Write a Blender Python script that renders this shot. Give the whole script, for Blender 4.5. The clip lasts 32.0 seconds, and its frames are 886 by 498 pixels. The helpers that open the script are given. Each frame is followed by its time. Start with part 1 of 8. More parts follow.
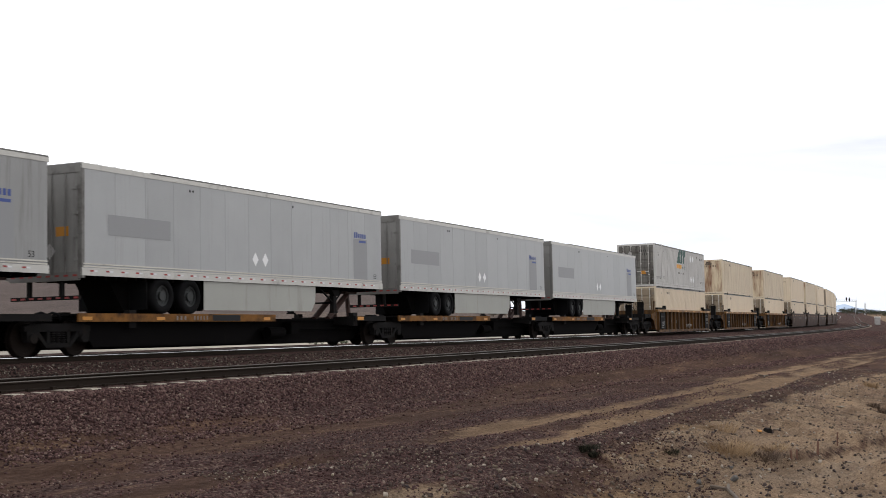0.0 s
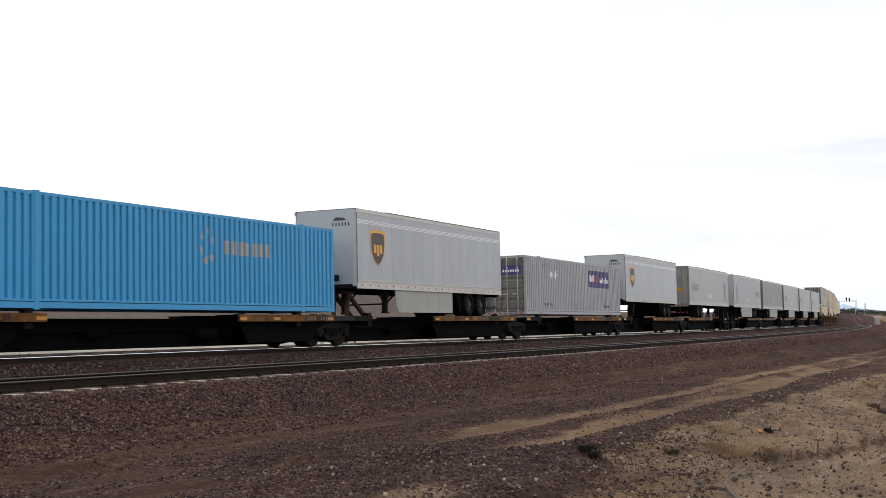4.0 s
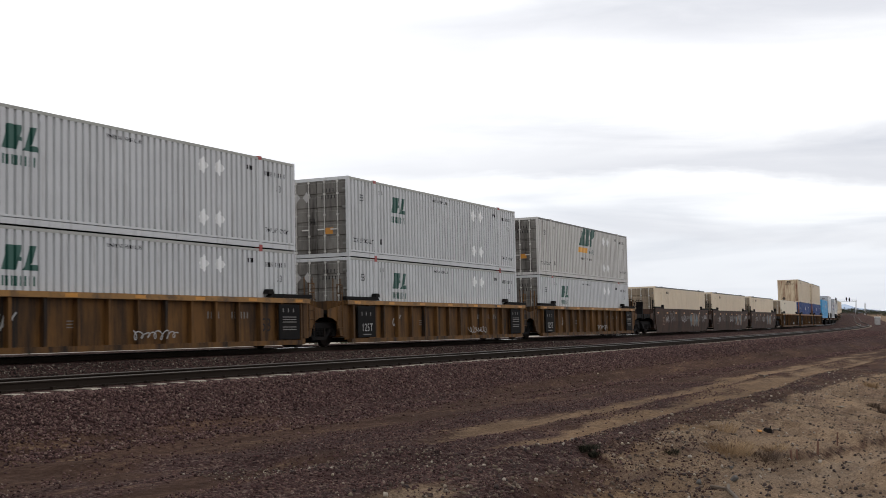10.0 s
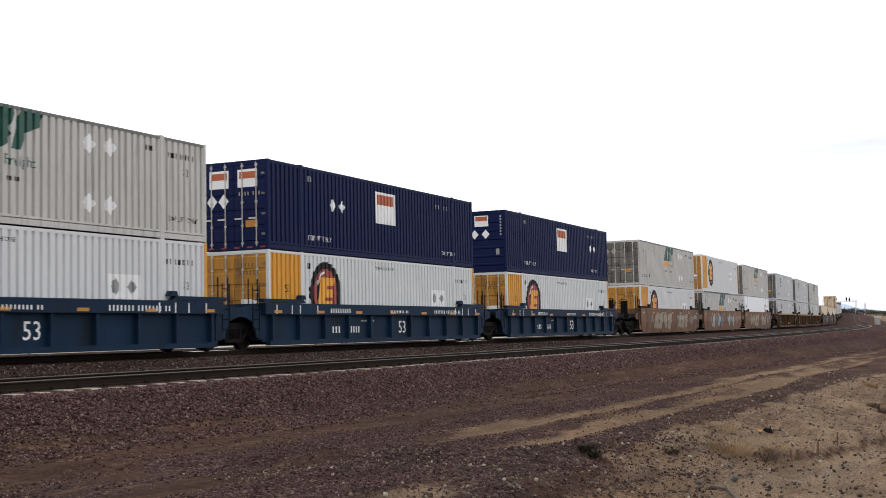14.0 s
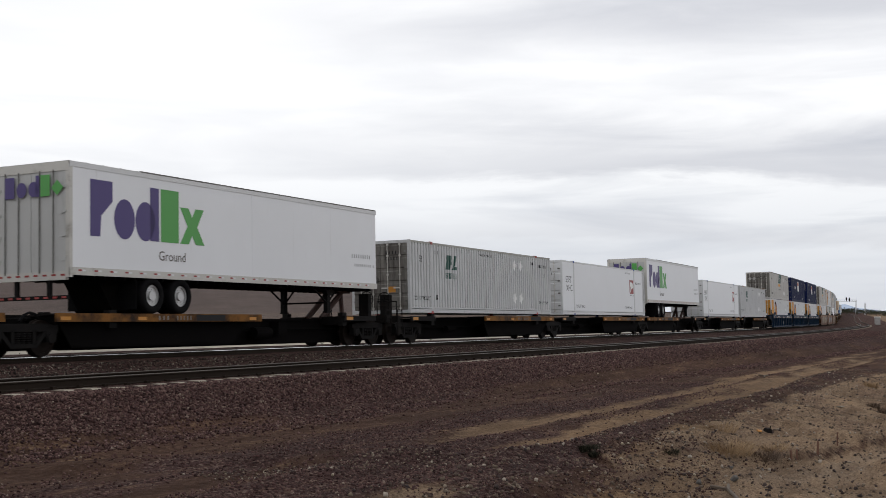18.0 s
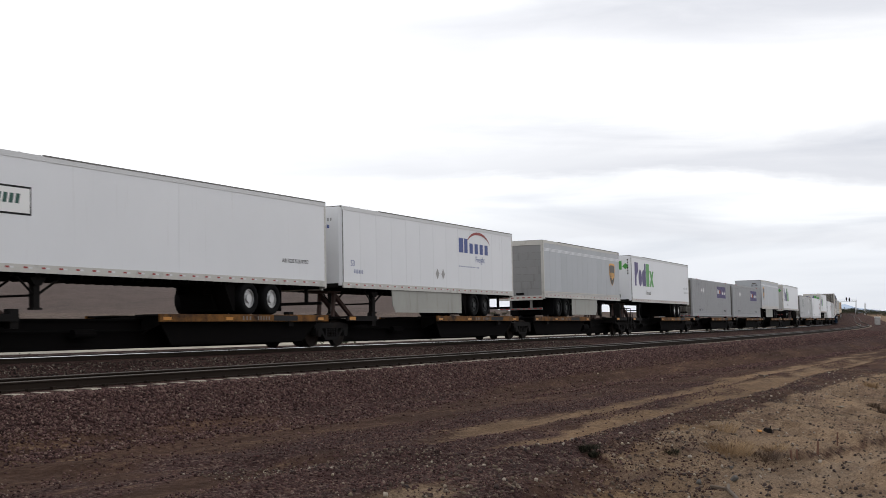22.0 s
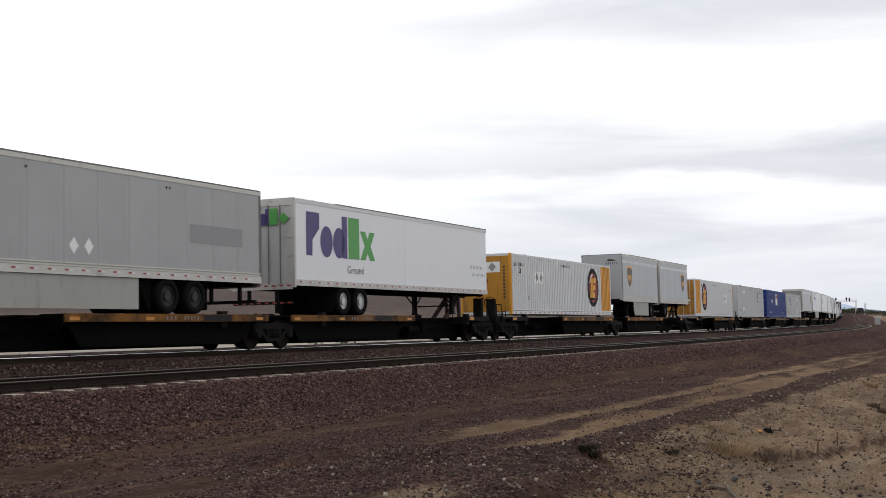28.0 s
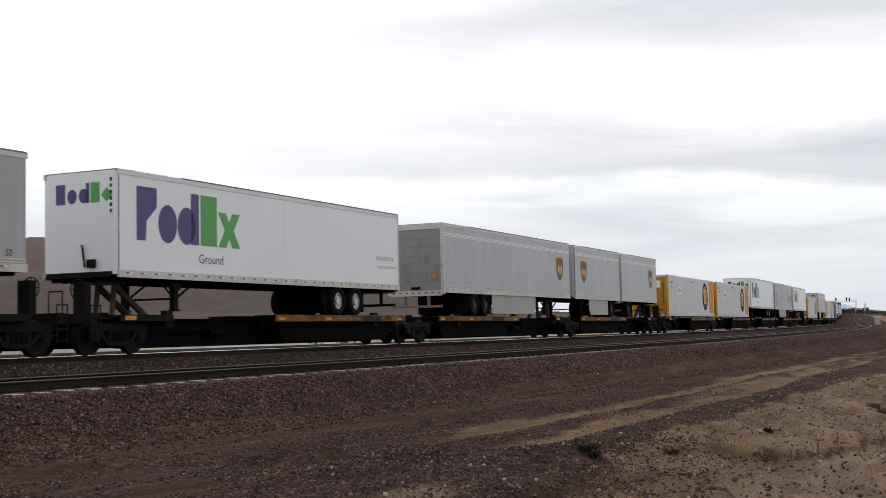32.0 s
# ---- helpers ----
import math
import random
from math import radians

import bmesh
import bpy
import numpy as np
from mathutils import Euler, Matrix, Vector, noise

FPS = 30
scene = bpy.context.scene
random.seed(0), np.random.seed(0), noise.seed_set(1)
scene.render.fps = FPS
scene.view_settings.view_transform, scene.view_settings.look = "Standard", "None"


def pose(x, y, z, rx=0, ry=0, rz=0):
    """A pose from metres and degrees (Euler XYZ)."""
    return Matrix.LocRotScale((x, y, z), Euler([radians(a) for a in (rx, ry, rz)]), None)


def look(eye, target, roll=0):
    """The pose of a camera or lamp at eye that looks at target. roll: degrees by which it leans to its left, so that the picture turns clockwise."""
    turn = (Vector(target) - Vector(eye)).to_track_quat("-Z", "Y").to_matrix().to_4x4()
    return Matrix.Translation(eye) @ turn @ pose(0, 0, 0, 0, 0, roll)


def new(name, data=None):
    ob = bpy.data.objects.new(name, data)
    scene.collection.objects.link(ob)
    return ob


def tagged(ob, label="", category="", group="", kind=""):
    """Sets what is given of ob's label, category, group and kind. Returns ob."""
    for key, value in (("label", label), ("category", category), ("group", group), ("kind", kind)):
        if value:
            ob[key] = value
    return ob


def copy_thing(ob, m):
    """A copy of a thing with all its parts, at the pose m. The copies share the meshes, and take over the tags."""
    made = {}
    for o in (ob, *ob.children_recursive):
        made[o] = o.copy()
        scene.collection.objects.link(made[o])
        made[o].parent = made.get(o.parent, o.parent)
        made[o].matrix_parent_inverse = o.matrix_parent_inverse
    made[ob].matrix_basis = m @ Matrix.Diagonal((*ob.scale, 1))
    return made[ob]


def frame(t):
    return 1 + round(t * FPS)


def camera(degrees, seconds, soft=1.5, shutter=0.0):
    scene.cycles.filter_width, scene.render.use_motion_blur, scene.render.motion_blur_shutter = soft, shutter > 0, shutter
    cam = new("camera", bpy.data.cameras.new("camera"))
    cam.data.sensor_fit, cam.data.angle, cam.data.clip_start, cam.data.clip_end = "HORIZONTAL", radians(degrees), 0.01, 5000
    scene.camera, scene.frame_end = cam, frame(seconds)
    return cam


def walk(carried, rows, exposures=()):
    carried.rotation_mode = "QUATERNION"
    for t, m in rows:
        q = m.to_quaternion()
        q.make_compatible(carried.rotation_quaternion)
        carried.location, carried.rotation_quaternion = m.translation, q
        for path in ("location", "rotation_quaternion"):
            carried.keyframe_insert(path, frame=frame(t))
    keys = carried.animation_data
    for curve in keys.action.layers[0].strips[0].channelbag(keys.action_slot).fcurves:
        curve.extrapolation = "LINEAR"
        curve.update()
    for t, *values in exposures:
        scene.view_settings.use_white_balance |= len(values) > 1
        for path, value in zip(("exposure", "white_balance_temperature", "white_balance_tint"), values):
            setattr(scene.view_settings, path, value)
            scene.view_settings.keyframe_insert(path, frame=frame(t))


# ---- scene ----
# ---- the plan: one curved double track, a long train running on the far track ----
# x runs along the track, y across it, z = 0 at the rail top beside the camera
SPEED = 30.087            # metres a second, away from the camera
SIDE = 23.325             # the train's track from the camera
TRACK_GAP = 6.92          # between the two tracks' centre lines
BANK = 0.0265             # lean of the banked curve, radians
KNOT_S = [-1500, -80, -40, 20, 80, 140, 200, 260, 330, 420, 560, 700, 2500]
KNOT_K = [0, 0, 0.00069, 0.00067, 0.00057, 0.00035, 0.00057, 0.0006, -0.0002, -0.00007, 0.00031, 0, 0]
LINE_S = np.arange(-1500.0, 2500.0, 1.0)
LINE_TURN = np.cumsum(np.interp(LINE_S, KNOT_S, KNOT_K))
LINE_TURN -= np.interp(0, LINE_S, LINE_TURN)
LINE_X = np.cumsum(np.cos(LINE_TURN))
LINE_Y = np.cumsum(np.sin(LINE_TURN))
LINE_X -= np.interp(0, LINE_S, LINE_X)
LINE_Y += SIDE - np.interp(0, LINE_S, LINE_Y)


def rise(s):
    """Height of the rail top along the line: a slight fall, then a long climb."""
    s = np.asarray(s, float)
    low = np.clip(s, -60, 280)
    z = -0.00367 * low + 0.0148 * (np.maximum(low, 0) / 100) ** 2
    far = np.clip(s - 280, 0, 410)
    return z + 2.7 * (far / 410) ** 2 + 0.0132 * np.clip(s - 690, 0, 90)


def on_line(s, lat=0.0, up=0.0):
    """World place of a point beside the line: lat to the left of the train's track, up from its rails."""
    x, y, a = (np.interp(s, LINE_S, q) for q in (LINE_X, LINE_Y, LINE_TURN))
    return x - np.sin(a) * lat, y + np.cos(a) * lat, rise(s) + up


def line_pose(s, lat=0.0, up=0.0):
    """Pose of a vehicle on the line, turned and banked with the track."""
    x, y, z = on_line(s, lat)
    turn = math.degrees(float(np.interp(s, LINE_S, LINE_TURN)))
    slope = math.degrees(math.atan(float(rise(s + 4) - rise(s - 4)) / 8))
    return pose(x, y, z, 0, 0, turn) @ pose(0, 0, 0, 0, -slope, 0) @ pose(0, 0, 0, -math.degrees(BANK), 0, 0) @ pose(0, 0, up)


cam = camera(39.706, 32.0, 0.6, 0.06)
EYE = Vector((0.0, 0.0, 1.014))
AHEAD = Vector((math.cos(0.46593) * math.cos(0.05308), math.sin(0.46593) * math.cos(0.05308), math.sin(0.05308)))
walk(cam, [(0.0, look(EYE, EYE + AHEAD, 0.093)), (32.0, look(EYE, EYE + AHEAD, 0.093))], [(0.0, 0.08), (1.0, 0.1), (2.0, 0.16), (3.0, 0.1), (6.0, -0.03), (7.0, -0.16), (8.0, -0.38), (9.0, -0.5), (10.0, -0.24), (11.0, -0.02), (13.0, 0.0), (14.0, 0.12), (15.5, 0.02), (17.0, -0.23), (18.0, -0.44), (19.0, -0.3), (20.0, -0.28), (22.0, -0.24), (24.0, -0.24), (25.0, -0.28), (28.0, -0.28), (30.0, -0.3), (32.0, -0.33)])

# ---- sky and sun: a bright overcast day ----
SUN_HIGH, SUN_TURN = 48.0, 70.0      # degrees above the horizon, and from +x towards +y
world = bpy.data.worlds.new("overcast_sky")
scene.world = world
world.use_nodes = True


def sky():
    nt = world.node_tree
    nt.nodes.clear()
    def n(kind, **kw):
        node = nt.nodes.new(kind)
        for k, val in kw.items():
            node.inputs[k].default_value = val
        return node
    link = nt.links.new
    blue = n("ShaderNodeTexSky")
    blue.sky_type, blue.sun_disc = "NISHITA", False
    blue.sun_elevation, blue.sun_rotation = radians(SUN_HIGH), radians(90 - SUN_TURN)
    thin = n("ShaderNodeVectorMath")
    thin.operation = "SCALE"
    thin.inputs["Scale"].default_value = 0.10
    link(blue.outputs["Color"], thin.inputs[0])
    co = n("ShaderNodeTexCoord")
    turn = n("ShaderNodeMapping")
    turn.inputs["Scale"].default_value = (2.2, 2.2, 19.0)
    link(co.outputs["Generated"], turn.inputs["Vector"])
    puff = n("ShaderNodeTexNoise", Scale=1.7, Detail=7.0, Roughness=0.55, Distortion=0.5)
    link(turn.outputs["Vector"], puff.inputs["Vector"])
    ramp = n("ShaderNodeValToRGB")
    e = ramp.color_ramp.elements
    e[0].position, e[0].color = 0.30, (0.76, 0.79, 0.87, 1)
    e[1].position, e[1].color = 0.62, (1.40, 1.40, 1.41, 1)
    mid = e.new(0.45)
    mid.color = (1.02, 1.035, 1.085, 1)
    link(puff.outputs["Fac"], ramp.inputs["Fac"])
    # the cloud is thinner and more broken towards the far end of the line, brightest towards the sun
    dot = n("ShaderNodeVectorMath")
    dot.operation = "DOT_PRODUCT"
    aim = Vector((math.cos(radians(38)), math.sin(radians(38)), 0.42)).normalized()
    dot.inputs[1].default_value = aim
    link(co.outputs["Generated"], dot.inputs[0])
    near_sun = n("ShaderNodeMapRange")
    near_sun.inputs["From Min"].default_value, near_sun.inputs["From Max"].default_value = 0.90, 0.995
    link(dot.outputs["Value"], near_sun.inputs["Value"])
    veil = n("ShaderNodeMix")
    veil.data_type = "RGBA"
    veil.inputs["B"].default_value = (1.42, 1.42, 1.435, 1)
    # streaks lie low over the horizon, with a white belt above them
    up = n("ShaderNodeSeparateXYZ")
    link(co.outputs["Generated"], up.inputs["Vector"])
    belt = n("ShaderNodeValToRGB")
    b = belt.color_ramp.elements
    b[0].position, b[0].color = 0.10, (0.0, 0.0, 0.0, 1)
    b[1].position, b[1].color = 0.30, (0.2, 0.2, 0.2, 1)
    for place, v in ((0.14, 0.05), (0.175, 0.6), (0.215, 0.75), (0.245, 0.3)):
        b.new(place).color = (v, v, v, 1)
    link(up.outputs["Z"], belt.inputs["Fac"])
    most = n("ShaderNodeMath")
    most.operation = "MAXIMUM"
    link(near_sun.outputs["Result"], most.inputs[0])
    link(belt.outputs["Color"], most.inputs[1])
    link(most.outputs["Value"], veil.inputs["Factor"])
    link(ramp.outputs["Color"], veil.inputs["A"])
    # a blue-grey belt just over the horizon
    low = n("ShaderNodeMapRange")
    low.inputs["From Min"].default_value, low.inputs["From Max"].default_value = 0.04, 0.14
    low.inputs["To Min"].default_value, low.inputs["To Max"].default_value = 0.75, 0.0
    link(up.outputs["Z"], low.inputs["Value"])
    edge = n("ShaderNodeMix")
    edge.data_type = "RGBA"
    edge.inputs["B"].default_value = (0.86, 0.905, 0.99, 1)
    link(low.outputs["Result"], edge.inputs["Factor"])
    link(veil.outputs["Result"], edge.inputs["A"])
    # long grey streaks of thicker cloud with a firm lower edge, thinning out towards the sun
    wave = n("ShaderNodeMapping")
    wave.inputs["Scale"].default_value = (1.6, 1.6, 7.0)
    link(co.outputs["Generated"], wave.inputs["Vector"])
    wisp = n("ShaderNodeTexNoise", Scale=3.1, Detail=6.0, Roughness=0.6, Distortion=0.3)
    link(wave.outputs["Vector"], wisp.inputs["Vector"])
    sway = n("ShaderNodeMath")
    sway.operation = "MULTIPLY_ADD"
    link(wisp.outputs["Fac"], sway.inputs[0])
    sway.inputs[1].default_value = 0.05
    link(up.outputs["Z"], sway.inputs[2])
    layer = n("ShaderNodeValToRGB")
    k = layer.color_ramp.elements
    k[0].position, k[0].color = 0.080, (0, 0, 0, 1)
    k[1].position, k[1].color = 0.30, (0.1, 0.1, 0.1, 1)
    for place, v in ((0.086, 0.45), (0.097, 0.35), (0.106, 0.0), (0.128, 0.0), (0.135, 0.85), (0.150, 0.75), (0.185, 0.12), (0.225, 0.05), (0.245, 0.5), (0.262, 0.8), (0.28, 0.3)):
        k.new(place).color = (v, v, v, 1)
    link(sway.outputs["Value"], layer.inputs["Fac"])
    side = n("ShaderNodeVectorMath")
    side.operation = "DOT_PRODUCT"
    side.inputs[1].default_value = Vector((math.cos(radians(4)), math.sin(radians(4)), 0.12)).normalized()
    link(co.outputs["Generated"], side.inputs[0])
    thick = n("ShaderNodeMapRange")
    thick.inputs["From Min"].default_value, thick.inputs["From Max"].default_value = 0.84, 0.975
    thick.inputs["To Min"].default_value, thick.inputs["To Max"].default_value = 0.12, 1.0
    link(side.outputs["Value"], thick.inputs["Value"])
    heavy = n("ShaderNodeMath")
    heavy.operation, heavy.use_clamp = "MULTIPLY", True
    link(layer.outputs["Color"], heavy.inputs[0])
    link(thick.outputs["Result"], heavy.inputs[1])
    band = n("ShaderNodeMix")
    band.data_type = "RGBA"
    band.inputs["B"].default_value = (0.845, 0.858, 0.92, 1)
    link(heavy.outputs["Value"], band.inputs["Factor"])
    link(edge.outputs["Result"], band.inputs["A"])
    both = n("ShaderNodeMix")
    both.data_type = "RGBA"
    both.inputs["Factor"].default_value = 0.93
    link(thin.outputs["Vector"], both.inputs["A"])
    link(band.outputs["Result"], both.inputs["B"])
    bg = n("ShaderNodeBackground", Strength=1.07)
    link(both.outputs["Result"], bg.inputs["Color"])
    out = n("ShaderNodeOutputWorld")
    link(bg.outputs["Background"], out.inputs["Surface"])


sky()
sun_data = bpy.data.lights.new("sun", "SUN")
sun_data.energy, sun_data.angle, sun_data.color = 0.6, radians(14), (1.0, 0.97, 0.92)
sun = new("sun", sun_data)
sun.matrix_world = look(Vector((math.cos(radians(SUN_TURN)) * math.cos(radians(SUN_HIGH)), math.sin(radians(SUN_TURN)) * math.cos(radians(SUN_HIGH)), math.sin(radians(SUN_HIGH)))) * 50, (0, 0, 0))

# ---- materials ----


def material(name, colour, rough=0.6, metal=0.0, vary=0.12, size=1.5, grain=0.0, grain_size=60.0, dirt=None, dirt_amount=0.0, streak=0.0, tint=0.0, gloss=0.5):
    """A painted, metal or earthen surface: colour varied at two scales, dirt in patches or running down in streaks, fine relief."""
    m = bpy.data.materials.new(name)
    m.use_nodes = True
    nt = m.node_tree
    bsdf = nt.nodes["Principled BSDF"]
    bsdf.inputs["Roughness"].default_value, bsdf.inputs["Metallic"].default_value = rough, metal
    bsdf.inputs["Specular IOR Level"].default_value = gloss
    link = nt.links.new
    co = nt.nodes.new("ShaderNodeTexCoord")
    info = nt.nodes.new("ShaderNodeObjectInfo")
    shift = nt.nodes.new("ShaderNodeVectorMath")
    shift.operation = "MULTIPLY_ADD"
    link(info.outputs["Random"], shift.inputs[0])
    shift.inputs[1].default_value = (37, 53, 71)
    link(co.outputs["Object"], shift.inputs[2])
    big = nt.nodes.new("ShaderNodeTexNoise")
    big.inputs["Scale"].default_value, big.inputs["Detail"].default_value, big.inputs["Roughness"].default_value = 1 / size, 6, 0.62
    link(shift.outputs[0], big.inputs["Vector"])
    fine = nt.nodes.new("ShaderNodeTexNoise")
    fine.inputs["Scale"].default_value, fine.inputs["Detail"].default_value = grain_size, 3
    link(shift.outputs[0], fine.inputs["Vector"])
    def maths(op, a, b, clamp=False):
        node = nt.nodes.new("ShaderNodeMath")
        node.operation, node.use_clamp = op, clamp
        for i, q in enumerate((a, b)):
            if isinstance(q, (int, float)):
                node.inputs[i].default_value = q
            else:
                link(q, node.inputs[i])
        return node.outputs[0]
    value = maths("ADD", maths("MULTIPLY", maths("SUBTRACT", big.outputs["Fac"], 0.5), 2.2 * vary), 1.0)
    value = maths("ADD", value, maths("MULTIPLY", maths("SUBTRACT", fine.outputs["Fac"], 0.5), 0.9 * vary))
    if tint:
        value = maths("ADD", value, maths("MULTIPLY", maths("SUBTRACT", info.outputs["Random"], 0.5), 2 * tint))
    tone = nt.nodes.new("ShaderNodeMix")
    tone.data_type, tone.blend_type = "RGBA", "MULTIPLY"
    tone.inputs["Factor"].default_value = 1
    tone.inputs["A"].default_value = (*colour, 1)
    grey = nt.nodes.new("ShaderNodeCombineColor")
    for q in ("Red", "Green", "Blue"):
        link(value, grey.inputs[q])
    link(grey.outputs["Color"], tone.inputs["B"])
    colour_out = tone.outputs["Result"]
    if dirt:
        stretch = nt.nodes.new("ShaderNodeMapping")
        stretch.inputs["Scale"].default_value = (1.0, 1.0, 1.0) if not streak else (streak, streak, 0.22)
        link(shift.outputs[0], stretch.inputs["Vector"])
        stain = nt.nodes.new("ShaderNodeTexNoise")
        stain.inputs["Scale"].default_value, stain.inputs["Detail"].default_value, stain.inputs["Roughness"].default_value = 1.3, 8, 0.7
        link(stretch.outputs["Vector"], stain.inputs["Vector"])
        ramp = nt.nodes.new("ShaderNodeMapRange")
        ramp.inputs["From Min"].default_value, ramp.inputs["From Max"].default_value = 0.66 - 0.3 * dirt_amount, 0.88 - 0.3 * dirt_amount
        link(stain.outputs["Fac"], ramp.inputs["Value"])
        mix = nt.nodes.new("ShaderNodeMix")
        mix.data_type = "RGBA"
        link(maths("MULTIPLY", ramp.outputs["Result"], min(1.0, 0.45 + dirt_amount)), mix.inputs["Factor"])
        link(colour_out, mix.inputs["A"])
        mix.inputs["B"].default_value = (*dirt, 1)
        colour_out = mix.outputs["Result"]
    link(colour_out, bsdf.inputs["Base Color"])
    rough_out = maths("ADD", rough - 0.1, maths("MULTIPLY", big.outputs["Fac"], 0.2), True)
    link(rough_out, bsdf.inputs["Roughness"])
    if grain:
        bump = nt.nodes.new("ShaderNodeBump")
        bump.inputs["Strength"].default_value, bump.inputs["Distance"].default_value = grain, 0.02
        link(fine.outputs["Fac"], bump.inputs["Height"])
        link(bump.outputs["Normal"], bsdf.inputs["Normal"])
    return m


GREY = material("grey_container_paint", (0.485, 0.49, 0.495), 0.5, vary=0.16, dirt=(0.18, 0.165, 0.145), dirt_amount=0.36, streak=5, tint=0.03)
PALE = material("pale_container_paint", (0.60, 0.605, 0.61), 0.45, vary=0.08, dirt=(0.30, 0.28, 0.25), dirt_amount=0.18, streak=5)
GREYWARM = material("dingy_grey_container_paint", (0.49, 0.475, 0.45), 0.55, vary=0.2, dirt=(0.15, 0.125, 0.10), dirt_amount=0.46, streak=5)
BEIGE = material("beige_container_paint", (0.64, 0.53, 0.39), 0.55, vary=0.14, dirt=(0.27, 0.15, 0.07), dirt_amount=0.32, streak=4, tint=0.05)
BEIGE_PALE = material("pale_beige_container_paint", (0.66, 0.59, 0.475), 0.55, vary=0.14, dirt=(0.30, 0.20, 0.12), dirt_amount=0.30, streak=4)
# door base darker than the sides: grime, and shade between boxes put into the colour
BEIGEDOOR = material("grimy_shaded_beige_door_paint", (0.24, 0.185, 0.125), 0.65, vary=0.3, dirt=(0.06, 0.04, 0.025), dirt_amount=0.6, streak=2)
BEIGE_WORN = material("worn_beige_container_paint", (0.60, 0.505, 0.37), 0.58, vary=0.12, dirt=(0.20, 0.085, 0.035), dirt_amount=0.50, streak=3.2)
BEIGE_RUST = material("rusted_beige_container_paint", (0.60, 0.49, 0.34), 0.6, vary=0.16, dirt=(0.17, 0.062, 0.022), dirt_amount=0.80, streak=1.5)
NAVY = material("navy_container_paint", (0.0045, 0.0100, 0.052), 0.6, vary=0.2, dirt=(0.016, 0.018, 0.036), dirt_amount=0.22, streak=5, gloss=0.12)
ROYAL = material("royal_blue_container_paint", (0.008, 0.040, 0.165), 0.6, vary=0.2, dirt=(0.06, 0.04, 0.045), dirt_amount=0.3, streak=4, gloss=0.3)
BRIGHT = material("bright_blue_container_paint", (0.006, 0.030, 0.185), 0.5, vary=0.14, dirt=(0.02, 0.03, 0.08), dirt_amount=0.2, streak=5, gloss=0.22)
TEAL = material("sky_blue_container_paint", (0.03, 0.27, 0.52), 0.5, vary=0.1, dirt=(0.05, 0.13, 0.2), dirt_amount=0.25, streak=5)
YELLOW = material("yellow_container_paint", (0.62, 0.275, 0.010), 0.5, vary=0.14, dirt=(0.17, 0.075, 0.018), dirt_amount=0.38, streak=5)
# yellow and grey door ends likewise: grime plus end shade in a darker base
YELLOWDOOR = material("grimy_shaded_yellow_door_paint", (0.42, 0.185, 0.010), 0.6, vary=0.25, dirt=(0.08, 0.04, 0.014), dirt_amount=0.52, streak=2)
DOORGREY = material("grimy_shaded_door_paint", (0.145, 0.135, 0.12), 0.65, vary=0.4, dirt=(0.022, 0.016, 0.012), dirt_amount=0.72, streak=1.6)
WHITE = material("white_trailer_skin", (0.72, 0.73, 0.75), 0.35, vary=0.06, size=3, dirt=(0.40, 0.38, 0.35), dirt_amount=0.16, streak=6)
SILVER = material("silver_grey_trailer_skin", (0.355, 0.37, 0.39), 0.34, tint=0.05, vary=0.14, size=2, dirt=(0.21, 0.205, 0.20), dirt_amount=0.22, streak=6)
DULL = material("dull_grey_trailer_skin", (0.335, 0.34, 0.34), 0.4, tint=0.05, vary=0.15, size=2, dirt=(0.19, 0.18, 0.165), dirt_amount=0.27, streak=6)
DULLGRIMY = material("sooty_grey_trailer_skin", (0.27, 0.27, 0.265), 0.5, tint=0.05, vary=0.22, size=1.5, dirt=(0.10, 0.09, 0.08), dirt_amount=0.5, streak=5)
RAILTRIM = material("aluminium_trim", (0.50, 0.485, 0.45), 0.45, 0.2, vary=0.18, dirt=(0.11, 0.09, 0.07), dirt_amount=0.36)
WHITEDOOR = material("worn_white_door", (0.44, 0.44, 0.43), 0.5, vary=0.12, dirt=(0.16, 0.14, 0.12), dirt_amount=0.32, streak=2)
# trailer doors: dirt streaks over a base darkened for the shaded rear end
TRAILDOOR = material("sooty_shaded_trailer_door", (0.19, 0.185, 0.175), 0.6, vary=0.3, dirt=(0.035, 0.028, 0.022), dirt_amount=0.5, streak=2)
ROLLDOOR = material("flat_grey_roll_door", (0.23, 0.23, 0.23), 0.6, vary=0.12, dirt=(0.09, 0.08, 0.07), dirt_amount=0.35, streak=2)
DARKRAIL = material("dark_rail_tone", (0.15, 0.145, 0.135), 0.65, vary=0.25, dirt=(0.04, 0.032, 0.026), dirt_amount=0.5)
SKIRT = material("grimy_side_skirt", (0.33, 0.33, 0.30), 0.6, vary=0.16, dirt=(0.17, 0.155, 0.12), dirt_amount=0.38, streak=2)
# near-black bases of these two steels also hold the shade under the cars
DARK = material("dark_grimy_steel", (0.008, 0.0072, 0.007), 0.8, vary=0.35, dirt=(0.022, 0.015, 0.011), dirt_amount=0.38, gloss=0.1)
UNDERBLACK = material("shade_black_underframe_steel", (0.004, 0.0036, 0.0036), 0.9, vary=0.3, dirt=(0.010, 0.008, 0.006), dirt_amount=0.3, gloss=0.04)
TYRE = material("tyre_rubber", (0.006, 0.006, 0.0065), 0.9, vary=0.25, dirt=(0.017, 0.015, 0.013), dirt_amount=0.3, gloss=0.08)
RIM = material("steel_wheel_rim", (0.5, 0.5, 0.5), 0.4, 0.6, vary=0.15, dirt=(0.1, 0.09, 0.08), dirt_amount=0.4)
